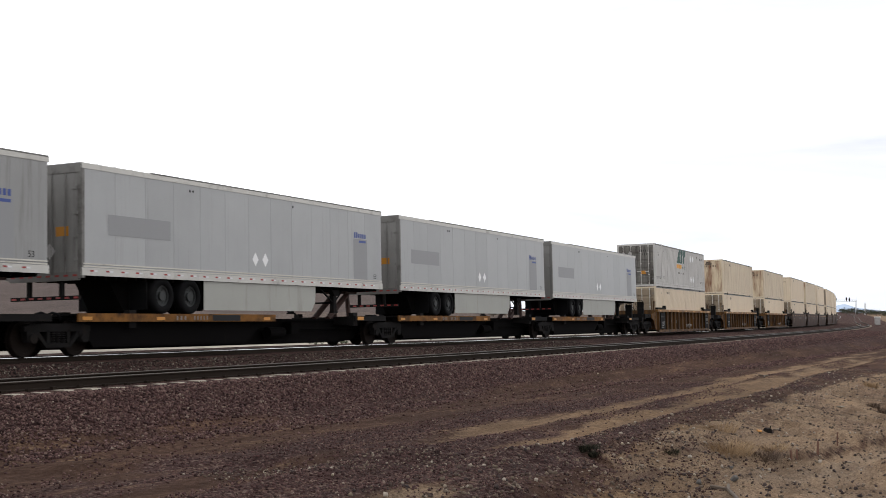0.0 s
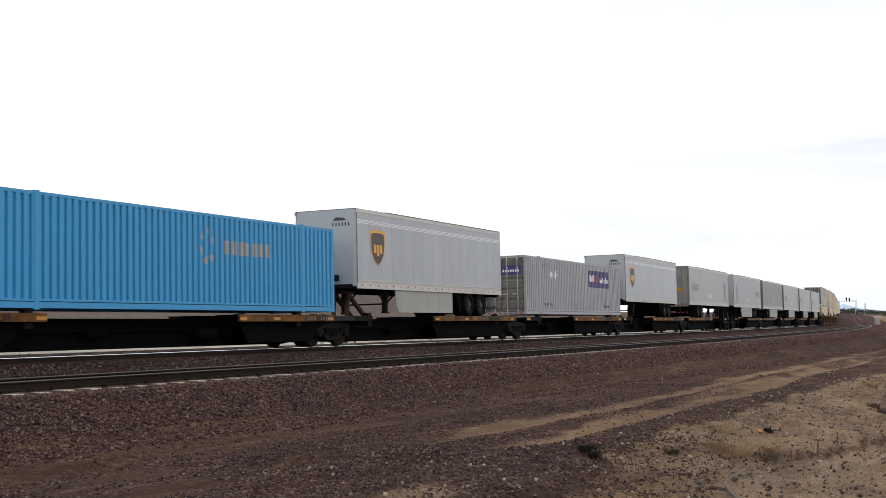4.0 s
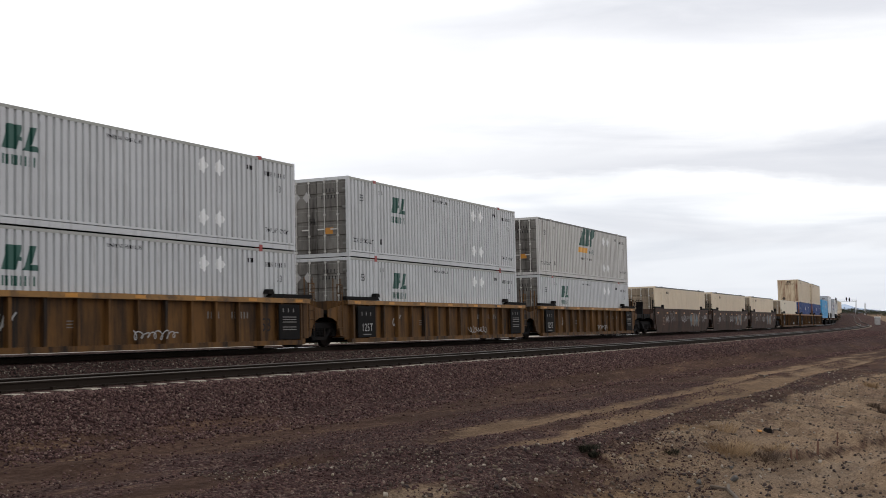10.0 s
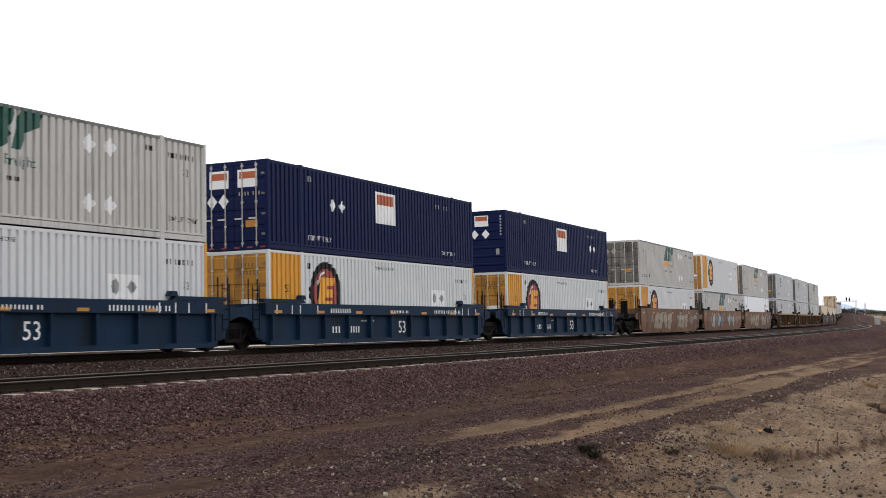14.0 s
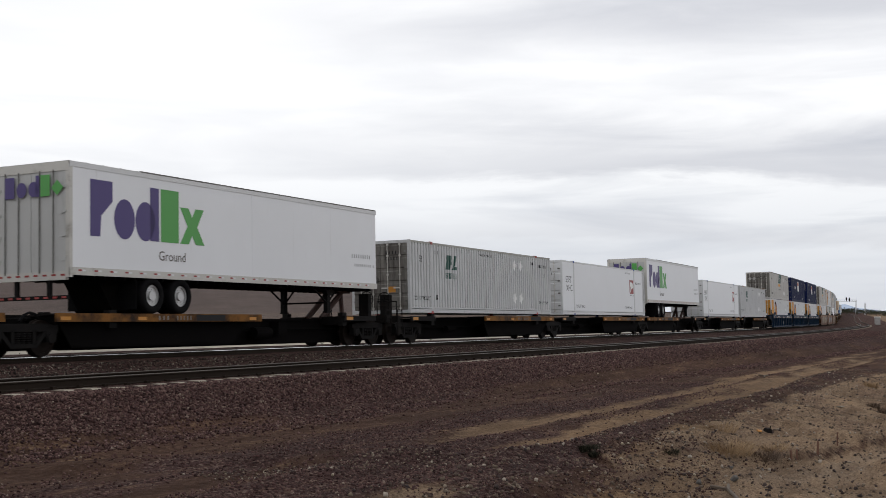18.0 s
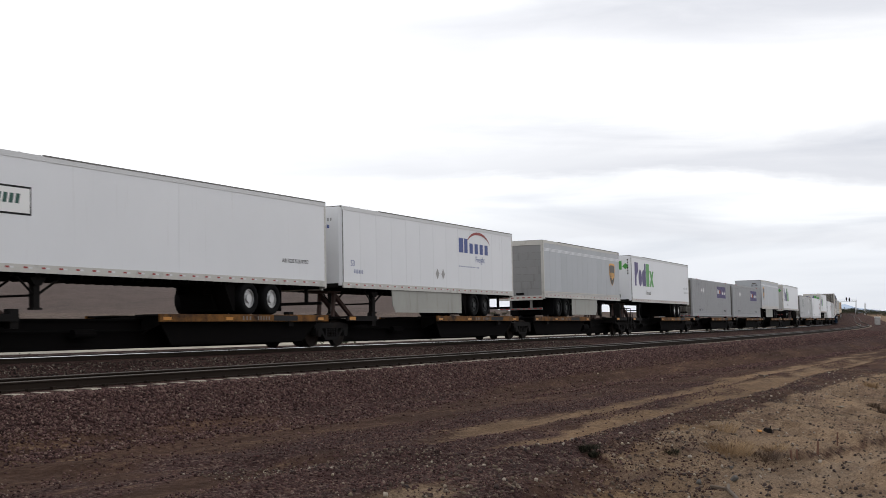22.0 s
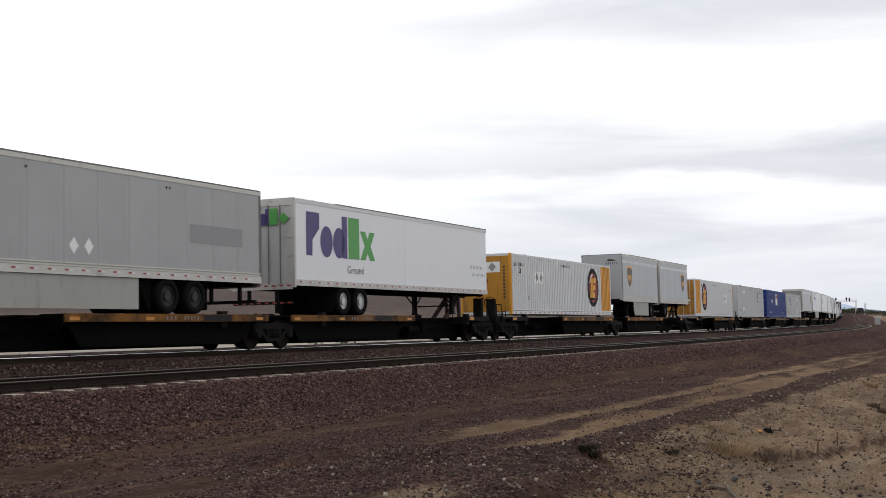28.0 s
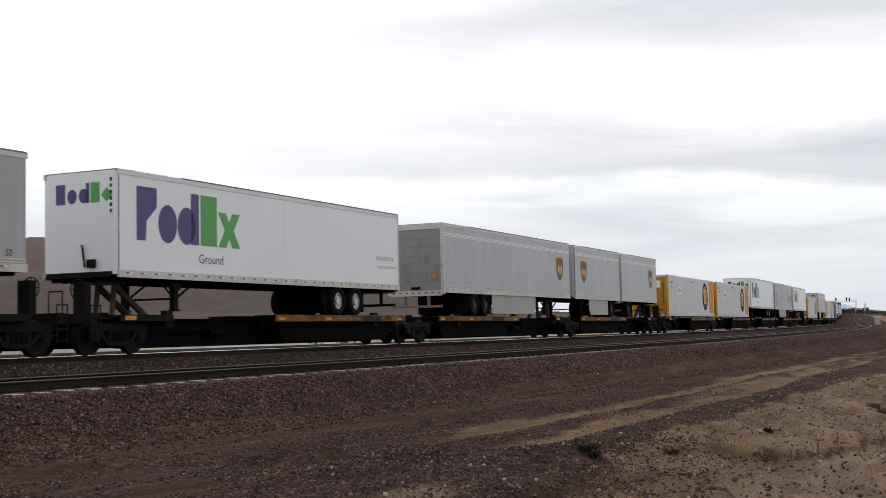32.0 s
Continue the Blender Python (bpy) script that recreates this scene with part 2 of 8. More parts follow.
RIMDULL = material("painted_wheel_rim", (0.03, 0.032, 0.032), 0.6, vary=0.2, dirt=(0.014, 0.012, 0.011), dirt_amount=0.4, gloss=0.3)
ORANGE = material("weathered_orange_sill", (0.185, 0.080, 0.018), 0.7, vary=0.5, dirt=(0.018, 0.011, 0.008), dirt_amount=0.80, gloss=0.15)
REFLECT = material("yellow_reflector", (0.46, 0.19, 0.012), 0.4, vary=0.15, dirt=(0.2, 0.09, 0.02), dirt_amount=0.3)
WELLBROWN = material("ochre_brown_well_paint", (0.112, 0.052, 0.014), 0.7, vary=0.6, dirt=(0.012, 0.008, 0.006), dirt_amount=0.80, streak=1.8, gloss=0.2)
WELLTOP = material("ochre_well_top_chord", (0.25, 0.12, 0.025), 0.65, vary=0.35, dirt=(0.025, 0.016, 0.011), dirt_amount=0.62)
WELLDARK = material("dark_maroon_well_paint", (0.056, 0.031, 0.0215), 0.75, vary=0.7, size=0.9, dirt=(0.014, 0.010, 0.009), dirt_amount=0.66, streak=1.2, gloss=0.2)
WELLRUST = material("rust_red_well_paint", (0.185, 0.076, 0.026), 0.7, vary=0.8, size=0.8, dirt=(0.035, 0.019, 0.013), dirt_amount=0.84, streak=0.9)
WELLBLUE = material("dark_blue_well_paint", (0.0045, 0.019, 0.044), 0.65, vary=0.45, dirt=(0.006, 0.008, 0.011), dirt_amount=0.52, streak=1.2, gloss=0.15)
RAILSTEEL = material("weathered_rail_side", (0.021, 0.0155, 0.012), 0.8, 0.0, vary=0.2, gloss=0.05)
RAILHEAD = material("polished_rail_head", (0.74, 0.73, 0.71), 0.22, 1.0, vary=0.06)
RAILDULL = material("dull_rail_head", (0.085, 0.072, 0.060), 0.45, 0.3, vary=0.15, gloss=0.3)
CONCRETE = material("concrete_sleeper", (0.27, 0.235, 0.185), 0.85, vary=0.15, size=0.4, grain=0.3, dirt=(0.15, 0.12, 0.10), dirt_amount=0.35)
MARK_WHITE = material("white_marking", (0.78, 0.78, 0.77), 0.5, vary=0.06)
MARK_BLACK = material("black_marking", (0.014, 0.014, 0.015), 0.6, vary=0.1, gloss=0.15)
MARK_GREEN = material("dark_green_marking", (0.012, 0.075, 0.055), 0.5, vary=0.1)
MARK_LEAF = material("bright_green_marking", (0.07, 0.31, 0.06), 0.45, vary=0.05)
MARK_PURPLE = material("purple_marking", (0.055, 0.035, 0.155), 0.45, vary=0.06)
MARK_BLUE = material("blue_marking", (0.03, 0.06, 0.24), 0.45, vary=0.06)
MARK_AMBER = material("amber_marking", (0.70, 0.33, 0.02), 0.45, vary=0.08)
MARK_RED = material("red_marking", (0.27, 0.026, 0.022), 0.45, vary=0.08)
MARK_RUST = material("orange_red_marking", (0.40, 0.085, 0.022), 0.5, vary=0.2)
MARK_BROWN = material("dark_brown_marking", (0.045, 0.030, 0.018), 0.45, vary=0.08)
MARK_GREYED = material("faded_grey_marking", (0.25, 0.252, 0.256), 0.5, vary=0.06)
MARK_TEAL = material("graffiti_teal", (0.085, 0.125, 0.135), 0.6, vary=0.4, size=0.4)
MARK_CREAM = material("graffiti_cream", (0.26, 0.21, 0.145), 0.6, vary=0.35, size=0.4)
MARK_OCHRE = material("faded_ochre_marking", (0.16, 0.085, 0.035), 0.6, vary=0.2)
MARK_FAINT = material("worn_grey_marking", (0.15, 0.14, 0.13), 0.7, vary=0.3, size=0.4)
MARK_DIM = material("faded_white_marking", (0.32, 0.31, 0.30), 0.6, vary=0.25, size=0.4)

# ---- mesh helpers ----


class Shape:
    """Collects boxes, tubes and plates into one mesh."""

    def __init__(self):
        self.v, self.f, self.m = [], [], []

    def add(self, verts, faces, slot=0):
        k = len(self.v)
        self.v += [tuple(q) for q in verts]
        self.f += [tuple(i + k for i in f) for f in faces]
        self.m += [slot] * len(faces)
        return self

    def box(self, x0, x1, y0, y1, z0, z1, slot=0):
        return self.add([(x0, y0, z0), (x1, y0, z0), (x1, y1, z0), (x0, y1, z0), (x0, y0, z1), (x1, y0, z1), (x1, y1, z1), (x0, y1, z1)],
                        [(3, 2, 1, 0), (4, 5, 6, 7), (0, 1, 5, 4), (1, 2, 6, 5), (2, 3, 7, 6), (3, 0, 4, 7)], slot)

    def prism(self, outline, a, b, axis="y", slot=0):
        """An outline of (p, q) drawn out from a to b along an axis: y takes (x, z), x takes (y, z), z takes (x, y)."""
        put = {"y": lambda p, q, d: (p, d, q), "x": lambda p, q, d: (d, p, q), "z": lambda p, q, d: (p, q, d)}[axis]
        n = len(outline)
        verts = [put(p, q, a) for p, q in outline] + [put(p, q, b) for p, q in outline]
        faces = [tuple(range(n)), tuple(range(2 * n - 1, n - 1, -1))] + [(i, i + n, (i + 1) % n + n, (i + 1) % n) for i in range(n)]
        area = sum(outline[i][0] * outline[(i + 1) % n][1] - outline[(i + 1) % n][0] * outline[i][1] for i in range(n))
        flip = (area > 0) == (axis == "y") if (b > a) else (area > 0) != (axis == "y")
        if not flip:
            faces = [tuple(reversed(f)) for f in faces]
        return self.add(verts, faces, slot)

    def tube(self, c, r, a, b, axis="y", n=16, slot=0, inner=0.0):
        pts = [(c[0] + r * math.cos(2 * math.pi * i / n), c[1] + r * math.sin(2 * math.pi * i / n)) for i in range(n)]
        if not inner:
            return self.prism(pts, a, b, axis, slot)
        ins = [(c[0] + inner * math.cos(2 * math.pi * i / n), c[1] + inner * math.sin(2 * math.pi * i / n)) for i in range(n)]
        put = {"y": lambda p, q, d: (p, d, q), "x": lambda p, q, d: (d, p, q), "z": lambda p, q, d: (p, q, d)}[axis]
        verts = [put(*q, d) for d in (a, b) for q in pts] + [put(*q, d) for d in (a, b) for q in ins]
        faces = []
        for i in range(n):
            j = (i + 1) % n
            faces += [(i, j, j + n, i + n), (i + 2 * n, i + 3 * n, j + 3 * n, j + 2 * n), (i, i + 2 * n, j + 2 * n, j), (i + n, j + n, j + 3 * n, i + 3 * n)]
        return self.add(verts, faces, slot)

    def bar(self, p, q, r=0.03, slot=0, n=6):
        """A round bar from p to q."""
        p, q = Vector(p), Vector(q)
        w = (q - p).normalized()
        u = w.orthogonal().normalized()
        t = w.cross(u)
        ring = [(u * math.cos(2 * math.pi * i / n) + t * math.sin(2 * math.pi * i / n)) * r for i in range(n)]
        return self.add([p + o for o in ring] + [q + o for o in ring],
                        [tuple(reversed(range(n))), tuple(range(n, 2 * n))] + [(i, (i + 1) % n, (i + 1) % n + n, i + n) for i in range(n)], slot)

    def plate(self, pts, slot=0):
        return self.add(pts, [tuple(range(len(pts)))], slot)

    def mesh(self, name, mats, smooth=False):
        me = bpy.data.meshes.new(name)
        me.from_pydata(self.v, [], self.f)
        for q in (mats if isinstance(mats, (list, tuple)) else [mats]):
            me.materials.append(q)
        if any(self.m):
            me.polygons.foreach_set("material_index", self.m)
        if smooth:
            me.polygons.foreach_set("use_smooth", [True] * len(self.f))
        me.update()
        return me


def part(name, shape, mats, parent, label="", at=None, smooth=False):
    """Links a shape as one mesh object under a thing or a part."""
    ob = new(name, shape.mesh(name, mats, smooth) if isinstance(shape, Shape) else shape)
    ob.parent = parent
    if at is not None:
        ob.matrix_local = at
    if label:
        ob["label"] = label
    return ob


def thing(name, label, category, group=""):
    ob = new(name)
    ob.empty_display_size = 0.3
    return tagged(ob, label, category, group)


GLIDING = []              # (thing, pose at the start, pose at the end)
MOVING = []               # (thing, place along the train, height over the rails)


def on_train(ob, u, up=0.0):
    ob.matrix_world = line_pose(u, 0, up)
    MOVING.append((ob, u, up))
    return ob


def motions():
    """The train runs along the line at a steady speed from start to end."""
    for ob, u, up in MOVING:
        walk(ob, [(t, line_pose(u + SPEED * t, 0, up)) for t in np.arange(0.0, 32.1, 2.0).tolist()])
    for ob, start, end in GLIDING:
        walk(ob, [(0.0, start), (32.0, end)])

# ---- ground ----


def lattice(x, y, size, seed):
    """Smooth random field between 0 and 1 with bumps of the given size."""
    gx, gy = np.asarray(x) / size, np.asarray(y) / size
    ix, iy = np.floor(gx).astype(np.int64), np.floor(gy).astype(np.int64)
    fx, fy = gx - ix, gy - iy
    fx, fy = fx * fx * (3 - 2 * fx), fy * fy * (3 - 2 * fy)

    def pick(a, b):
        h = (a * 374761393 + b * 668265263 + seed * 974634777) & 0xFFFFFFFF
        h = ((h ^ (h >> 13)) * 1274126177) & 0xFFFFFFFF
        return ((h ^ (h >> 16)) & 0xFFFF) / 65535.0
    top = pick(ix, iy) * (1 - fx) + pick(ix + 1, iy) * fx
    low = pick(ix, iy + 1) * (1 - fx) + pick(ix + 1, iy + 1) * fx
    return top * (1 - fy) + low * fy


def rough(x, y, size, seed, octaves=4):
    total, weight = 0, 0
    for i in range(octaves):
        total = total + lattice(x, y, size / 2 ** i, seed + i) * 0.5 ** i
        weight += 0.5 ** i
    return total / weight


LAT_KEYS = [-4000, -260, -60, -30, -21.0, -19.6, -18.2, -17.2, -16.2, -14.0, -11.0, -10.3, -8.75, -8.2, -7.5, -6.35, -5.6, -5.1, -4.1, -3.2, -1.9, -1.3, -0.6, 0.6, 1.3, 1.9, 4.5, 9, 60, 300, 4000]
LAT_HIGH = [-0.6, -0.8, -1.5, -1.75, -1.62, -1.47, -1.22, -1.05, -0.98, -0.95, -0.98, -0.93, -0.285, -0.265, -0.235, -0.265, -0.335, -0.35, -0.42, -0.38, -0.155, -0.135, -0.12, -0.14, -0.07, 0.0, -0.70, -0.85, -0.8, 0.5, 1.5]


def road_lat(s, lat):
    """The road and the bank draw slowly away from the track as the line curves off."""
    return lat + 0.054 * np.clip(s - 22, 0, 110) * np.clip((-lat - 8.8) / 1.6, 0, 1)


def rut_line(s):
    """The upper wheel track of the road."""
    return np.interp(s, [12, 15, 17.7, 23.6, 25, 33.7, 45, 59, 85], [-14.3, -14.4, -14.35, -14.3, -14.5, -13.9, -13.2, -12.6, -12.0])


def lower_rut(s):
    """The lower wheel track of the road."""
    return np.interp(s, [14, 17.4, 19.4, 23.3, 28.3, 32, 45, 60], [-15.6, -15.6, -15.9, -15.8, -15.5, -15.6, -14.6, -14.2])


def trodden_line(s):
    """The band of bare brown dirt along the foot of the shoulder."""
    return np.interp(s, [10, 15, 17.8, 20.9, 25, 29.6, 36, 53, 90], [-11.2, -11.3, -11.4, -11.8, -11.2, -10.6, -10.3, -10.1, -10.0])


def scarp(s, lat):
    """Distance over the edge of the small washed-out scarp in the bank, and how much of it there is."""
    d = -0.68 * (s - 17.5) + 0.73 * (lat + 17.22) + (rough(s, lat, 0.5, 95, 3) - 0.5) * 0.2
    along = -0.73 * (s - 17.5) - 0.68 * (lat + 17.22)
    return d, np.exp(-(along / 0.62) ** 4)


def wedge_line(s):
    """Where the purple rock that spills down from the road gives way to sand."""
    return np.interp(s, [8, 12, 14.7, 19.3, 25, 32, 45], [-18.9, -18.5, -17.8, -17.05, -17.15, -16.8, -17.0])


def ground_height(s, lat):
    """Height of the bare ground beside the line: ballast beds, dirt road, bank and lower desert floor."""
    s, lat = np.asarray(s, float), np.asarray(lat, float)
    r = road_lat(s, lat)
    wander = (rough(s, r * 0 + 3.0, 9.0, 5) - 0.5) * 1.3 * np.clip((-r - 15.5) / 2, 0, 1) * np.clip((30 + r) / 6, 0, 1)
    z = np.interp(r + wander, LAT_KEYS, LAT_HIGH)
    bank = np.clip((-r - 16.3) / 1.2, 0, 1)
    road = np.clip((-r - 10.0) / 1.0, 0, 1)
    near = np.clip((60 + lat) / 30, 0, 1)
    z = z + (rough(s, lat, 2.4, 11, 5) - 0.5) * (0.06 * road + 0.34 * bank * near + 0.02)
    z = z + (rough(s, lat, 0.9, 17, 3) - 0.5) * (0.035 * road + 0.13 * bank * near) + (rough(s, lat, 0.42, 29, 2) - 0.5) * 0.06 * bank * near
    # a washed-out hollow in the edge of the bank, a cut bank beside the lower path, and the ruts of the road
    z = z - 0.22 * bank * np.exp(-((s - 15.0) / 1.6) ** 2 - ((lat + 18.2) / 0.55) ** 2)
    ledge = -lat - 18.9 - 0.165 * (s - 20.3) + (rough(s, s * 0 + 8, 1.1, 91, 3) - 0.5) * 0.22
    z = z - 0.15 * np.clip(ledge / 0.28, 0, 1) * np.clip((s - 18.5) / 2.5, 0, 1) * near * np.exp(-(np.clip(-lat - 21, 0, 99) / 6))
    over, part_of = scarp(s, lat)
    z = z + part_of * (0.10 * np.exp(-(np.clip(-over, 0, 9) / 0.35)) - 0.16 * np.clip(over / 0.1, 0, 1) * np.exp(-(np.clip(over, 0, 9) / 0.8)))
    for c in (trodden_line(s), rut_line(s), lower_rut(s)):
        z = z - 0.04 * road * np.exp(-((r - c - 0.12 * np.sin(s * 0.21)) / 0.34) ** 2)
    z = z + 0.05 * road * np.exp(-((r - 0.5 * (rut_line(s) + lower_rut(s))) / 0.35) ** 2) + 0.06 * road * np.exp(-((r - lower_rut(s) + 0.75) / 0.3) ** 2)
    far = np.clip((np.abs(lat) - 60) / 240, 0, 1)
    z = z + far * (rough(s, lat, 160.0, 23, 4) - 0.5) * 2.2
    # the spot where the camera stands
    stand = np.exp(-((s - 0.5) ** 2 + (lat + SIDE) ** 2) / 14.0)
    return z * (1 - stand) + stand * -0.62 + rise(np.clip(s, -60, 780))


def ground_place(s, lat):
    """Plan position of a point beside the line; far to the side the sheet runs on straight."""
    near = np.clip(lat, -60, 60)
    x, y, _ = on_line(s, near)
    rest = lat - near
    return x - rest * math.sin(0.09), y + rest * math.cos(0.09)


def spread(parts):
    out = []
    for a, b, step in parts:
        out += list(np.arange(a, b, step))
    return np.array(out + [parts[-1][1]])


GROUND_S = spread([(-5000, -1500, 700), (-1500, -60, 40), (-60, -8, 1.6), (-8, 44, 0.16), (44, 110, 0.5), (110, 320, 2.5), (320, 800, 12), (800, 1500, 60), (1500, 5000, 500)])
GROUND_LAT = spread([(-5000, -600, 550), (-600, -60, 24), (-60, -24, 2.4), (-24, -8.1, 0.12), (-8.1, 5.1, 0.3), (5.1, 12, 0.8), (12, 90, 6), (90, 600, 40), (600, 5000, 500)])


def sheet_line(s):
    """The line runs on straight past its ends."""
    return np.clip(s, -1499, 2498)


def build_ground():
    S, L = np.meshgrid(GROUND_S, GROUND_LAT, indexing="ij")
    x, y = ground_place(sheet_line(S), L)
    extra = S - sheet_line(S)
    x = x + extra
    z = ground_height(S, L)
    n, m = S.shape
    verts = np.stack([x, y, z], -1).reshape(-1, 3)
    i = np.arange((n - 1) * m).reshape(n - 1, m)[:, :-1].ravel()
    faces = np.stack([i, i + m, i + m + 1, i + 1], -1)
    me = bpy.data.meshes.new("ground")
    me.vertices.add(len(verts))
    me.vertices.foreach_set("co", verts.ravel())
    me.loops.add(faces.size)
    me.loops.foreach_set("vertex_index", faces.ravel())
    me.polygons.add(len(faces))
    me.polygons.foreach_set("loop_start", np.arange(len(faces)) * 4)
    me.polygons.foreach_set("use_smooth", np.ones(len(faces), bool))
    me.update()
    # which soil lies where: crushed rock on the beds, trodden dirt on the road, sand on the bank and beyond
    r = road_lat(S, L)
    edge = (rough(S, L, 2.6, 41, 5) - 0.5) * 2.0
    patch = rough(S * 0.6, L * 1.7, 2.2, 57, 5)
    rock = np.clip((r + 10.7 + edge * 1.9) / 1.1, 0, 1) * np.clip((2.6 - L + edge * 0.4) / 0.6, 0, 1)
    between = np.clip((-r - 12.1 + edge * 1.4) / 0.9, 0, 1) * np.clip((r + 17.2 + edge * 1.1) / 0.7, 0, 1)
    spill = between * np.clip((patch - 0.36 + 0.2 * np.clip((17 - S) / 6, -0.5, 1)) * 5, 0, 1)
    spill = np.maximum(spill, 0.5 * np.clip((patch - 0.42) * 6, 0, 1) * np.clip((-r - 10.4) / 0.6, 0, 1) * np.clip((r + 17) / 1, 0, 1))
    limit = wedge_line(S)
    wedge = np.clip((-r - 16.45 + edge * 0.5) / 0.25, 0, 1) * np.clip((L - limit + edge * 0.9) / 0.5, 0, 1) * np.clip((40 - S + edge * 8) / 8, 0, 1)
    slope = 0.75 * np.clip((patch - 0.45) * 6, 0, 1) * np.clip((limit - L + 0.3) / 0.4, 0, 1) * np.clip((L - limit + 2.4 + edge * 1.4) / 1.4, 0, 1) * np.clip((24 - S + edge * 3) / 4, 0, 1) * (1 - 0.4 * np.clip((limit - L - 0.5) / 0.5, 0, 1))
    # a band of bare trodden dirt along the foot of the shoulder
    band = np.exp(-(np.clip(np.abs(r - trodden_line(S) + edge * 0.45) - 0.42, 0, 9) / 0.4) ** 2) * np.clip(1.5 - np.abs(S - 22) / 60, 0.3, 1)
    band = np.maximum(band, 0.9 * np.exp(-((r + 14.3 + edge * 0.5) / 0.42) ** 2) * np.clip((19 - S) / 3, 0, 1))
    spill = spill * (1 - 0.85 * band)
    rock = rock * (1 - 0.9 * band)
    rut = np.zeros_like(S)
    mottle = 0.45 + 1.15 * np.clip((rough(S * 0.45, L * 1.5, 1.5, 77, 5) - 0.28) * 1.9, 0, 1)
    for c, start, wide in ((rut_line(S), 16.5, 0.5), (lower_rut(S), 16.0, 0.36)):
        rut = np.maximum(rut, mottle * np.exp(-((r - c - 0.12 * np.sin(S * 0.21) + edge * 0.4) / wide) ** 2) * np.clip((S - start + edge * 2) / 4, 0, 1))
    middle = 0.62 * mottle * np.exp(-((r - 0.5 * (rut_line(S) + lower_rut(S)) + edge * 0.5) / 0.8) ** 2) * np.clip((S - 19 + edge * 3) / 8, 0, 1)
    rut = np.clip(np.maximum(rut, middle), 0, 0.95) * np.clip((110 - S) / 60, 0.35, 1)
    upper = 0.40 * np.clip((S - 33) / 8, 0, 1) * np.clip((-r - 16.4) / 0.6, 0, 1) * np.clip((L + 34) / 10, 0, 1) * np.clip((rough(S * 0.5, L * 2, 3.0, 69, 5) - 0.25) * 3, 0, 1)
    speckle = 0.42 * np.clip((S - 20) / 3, 0, 1) * np.clip((limit - L + 0.4) / 0.5, 0, 1) * np.clip((L + 21.5) / 1.5, 0, 1) * np.clip((rough(S * 0.7, L * 1.6, 1.3, 83, 5) - 0.36) * 4, 0, 1)
    upper = np.maximum(upper, speckle)
    rock = np.clip(np.maximum(np.maximum(np.maximum(rock, upper), spill), np.maximum(wedge, slope)) - 0.9 * rut, 0, 1)
    sand = np.clip((limit - L + 0.1 + edge * 0.9) / 0.6, 0, 1) * np.clip((-r - 16.5) / 0.3, 0, 1)
    tan = rut * np.clip((75 - S) / 40, 0.3, 1)
    drift = np.clip((rough(S, L, 1.7, 63, 4) - 0.42) * 5, 0, 0.8) * np.clip((limit - L + 0.3) / 0.3, 0, 1) * np.clip((L - limit + 2.0) / 0.8, 0, 1) * np.clip((27 - S) / 5, 0, 1)
    tan = np.maximum(tan, drift * (1 - slope))
    low_patch = np.exp(-((S - 12.4) / 0.9) ** 2 - ((L + 16.8) / 0.45) ** 2)
    sand = np.clip(np.maximum(np.maximum(sand, 0.95 * rut), 0.9 * low_patch), 0, 1)
    rock = np.clip(rock - low_patch, 0, 1)
    sand = np.maximum(sand, np.clip((L - 2.9) / 1.5, 0, 1))
    step = -L - 18.9 - 0.165 * (S - 20.3) + (rough(S, S * 0 + 8, 1.1, 91, 3) - 0.5) * 0.22
    # dark subsoil along the ledge, which also paints in the shadow under its edge
    lip = 0.75 * np.exp(-((step - 0.12) / 0.13) ** 2) * np.clip((S - 20.5) / 2.0, 0, 1) * np.clip((60 - S) / 20, 0, 1)
    rock = rock * (1 - lip)
    sand = sand * (1 - 0.95 * lip)
    over, part_of = scarp(S, L)
    # the scarp's face is darkened too, for bare soil and the overhang's shade
    face = part_of * np.exp(-((over - 0.05) / 0.1) ** 2)
    bare = part_of * np.exp(-((over + 0.25) / 0.22) ** 2)
    rock = rock * (1 - np.maximum(face, bare))
    sand = np.clip(sand * (1 - face) + bare, 0, 1)
    path = np.exp(-((step - 0.75) / 0.3) ** 2) * np.clip((S - 17) / 2.5, 0, 1) * np.clip((60 - S) / 20, 0, 1)
    scrub = np.clip((L - 10) / 10, 0, 1)
    plain_right = np.clip((S - 150 + edge * 30) / 60, 0, 1) * np.clip((-L - 13) / 5, 0, 1)
    sand = np.maximum(sand, plain_right)
    rock = rock * (1 - plain_right)
    pale = np.clip((L - 8.0) / 2.0, 0, 1) * np.clip((34.0 - L) / 6.0, 0, 1)
    pale = np.maximum(pale, 0.10 * path)
    for name, field in (("rock", rock), ("sand", sand), ("scrub", scrub), ("pale", pale), ("ochre", tan)):
        a = me.attributes.new(name, "FLOAT", "POINT")
        a.data.foreach_set("value", field.ravel().astype(np.float32))
    me.materials.append(SOIL)
    return tagged(new("ground", me), "desert ground with purple-brown crushed rock, a dirt road and a sandy bank", "ground", kind="structure")


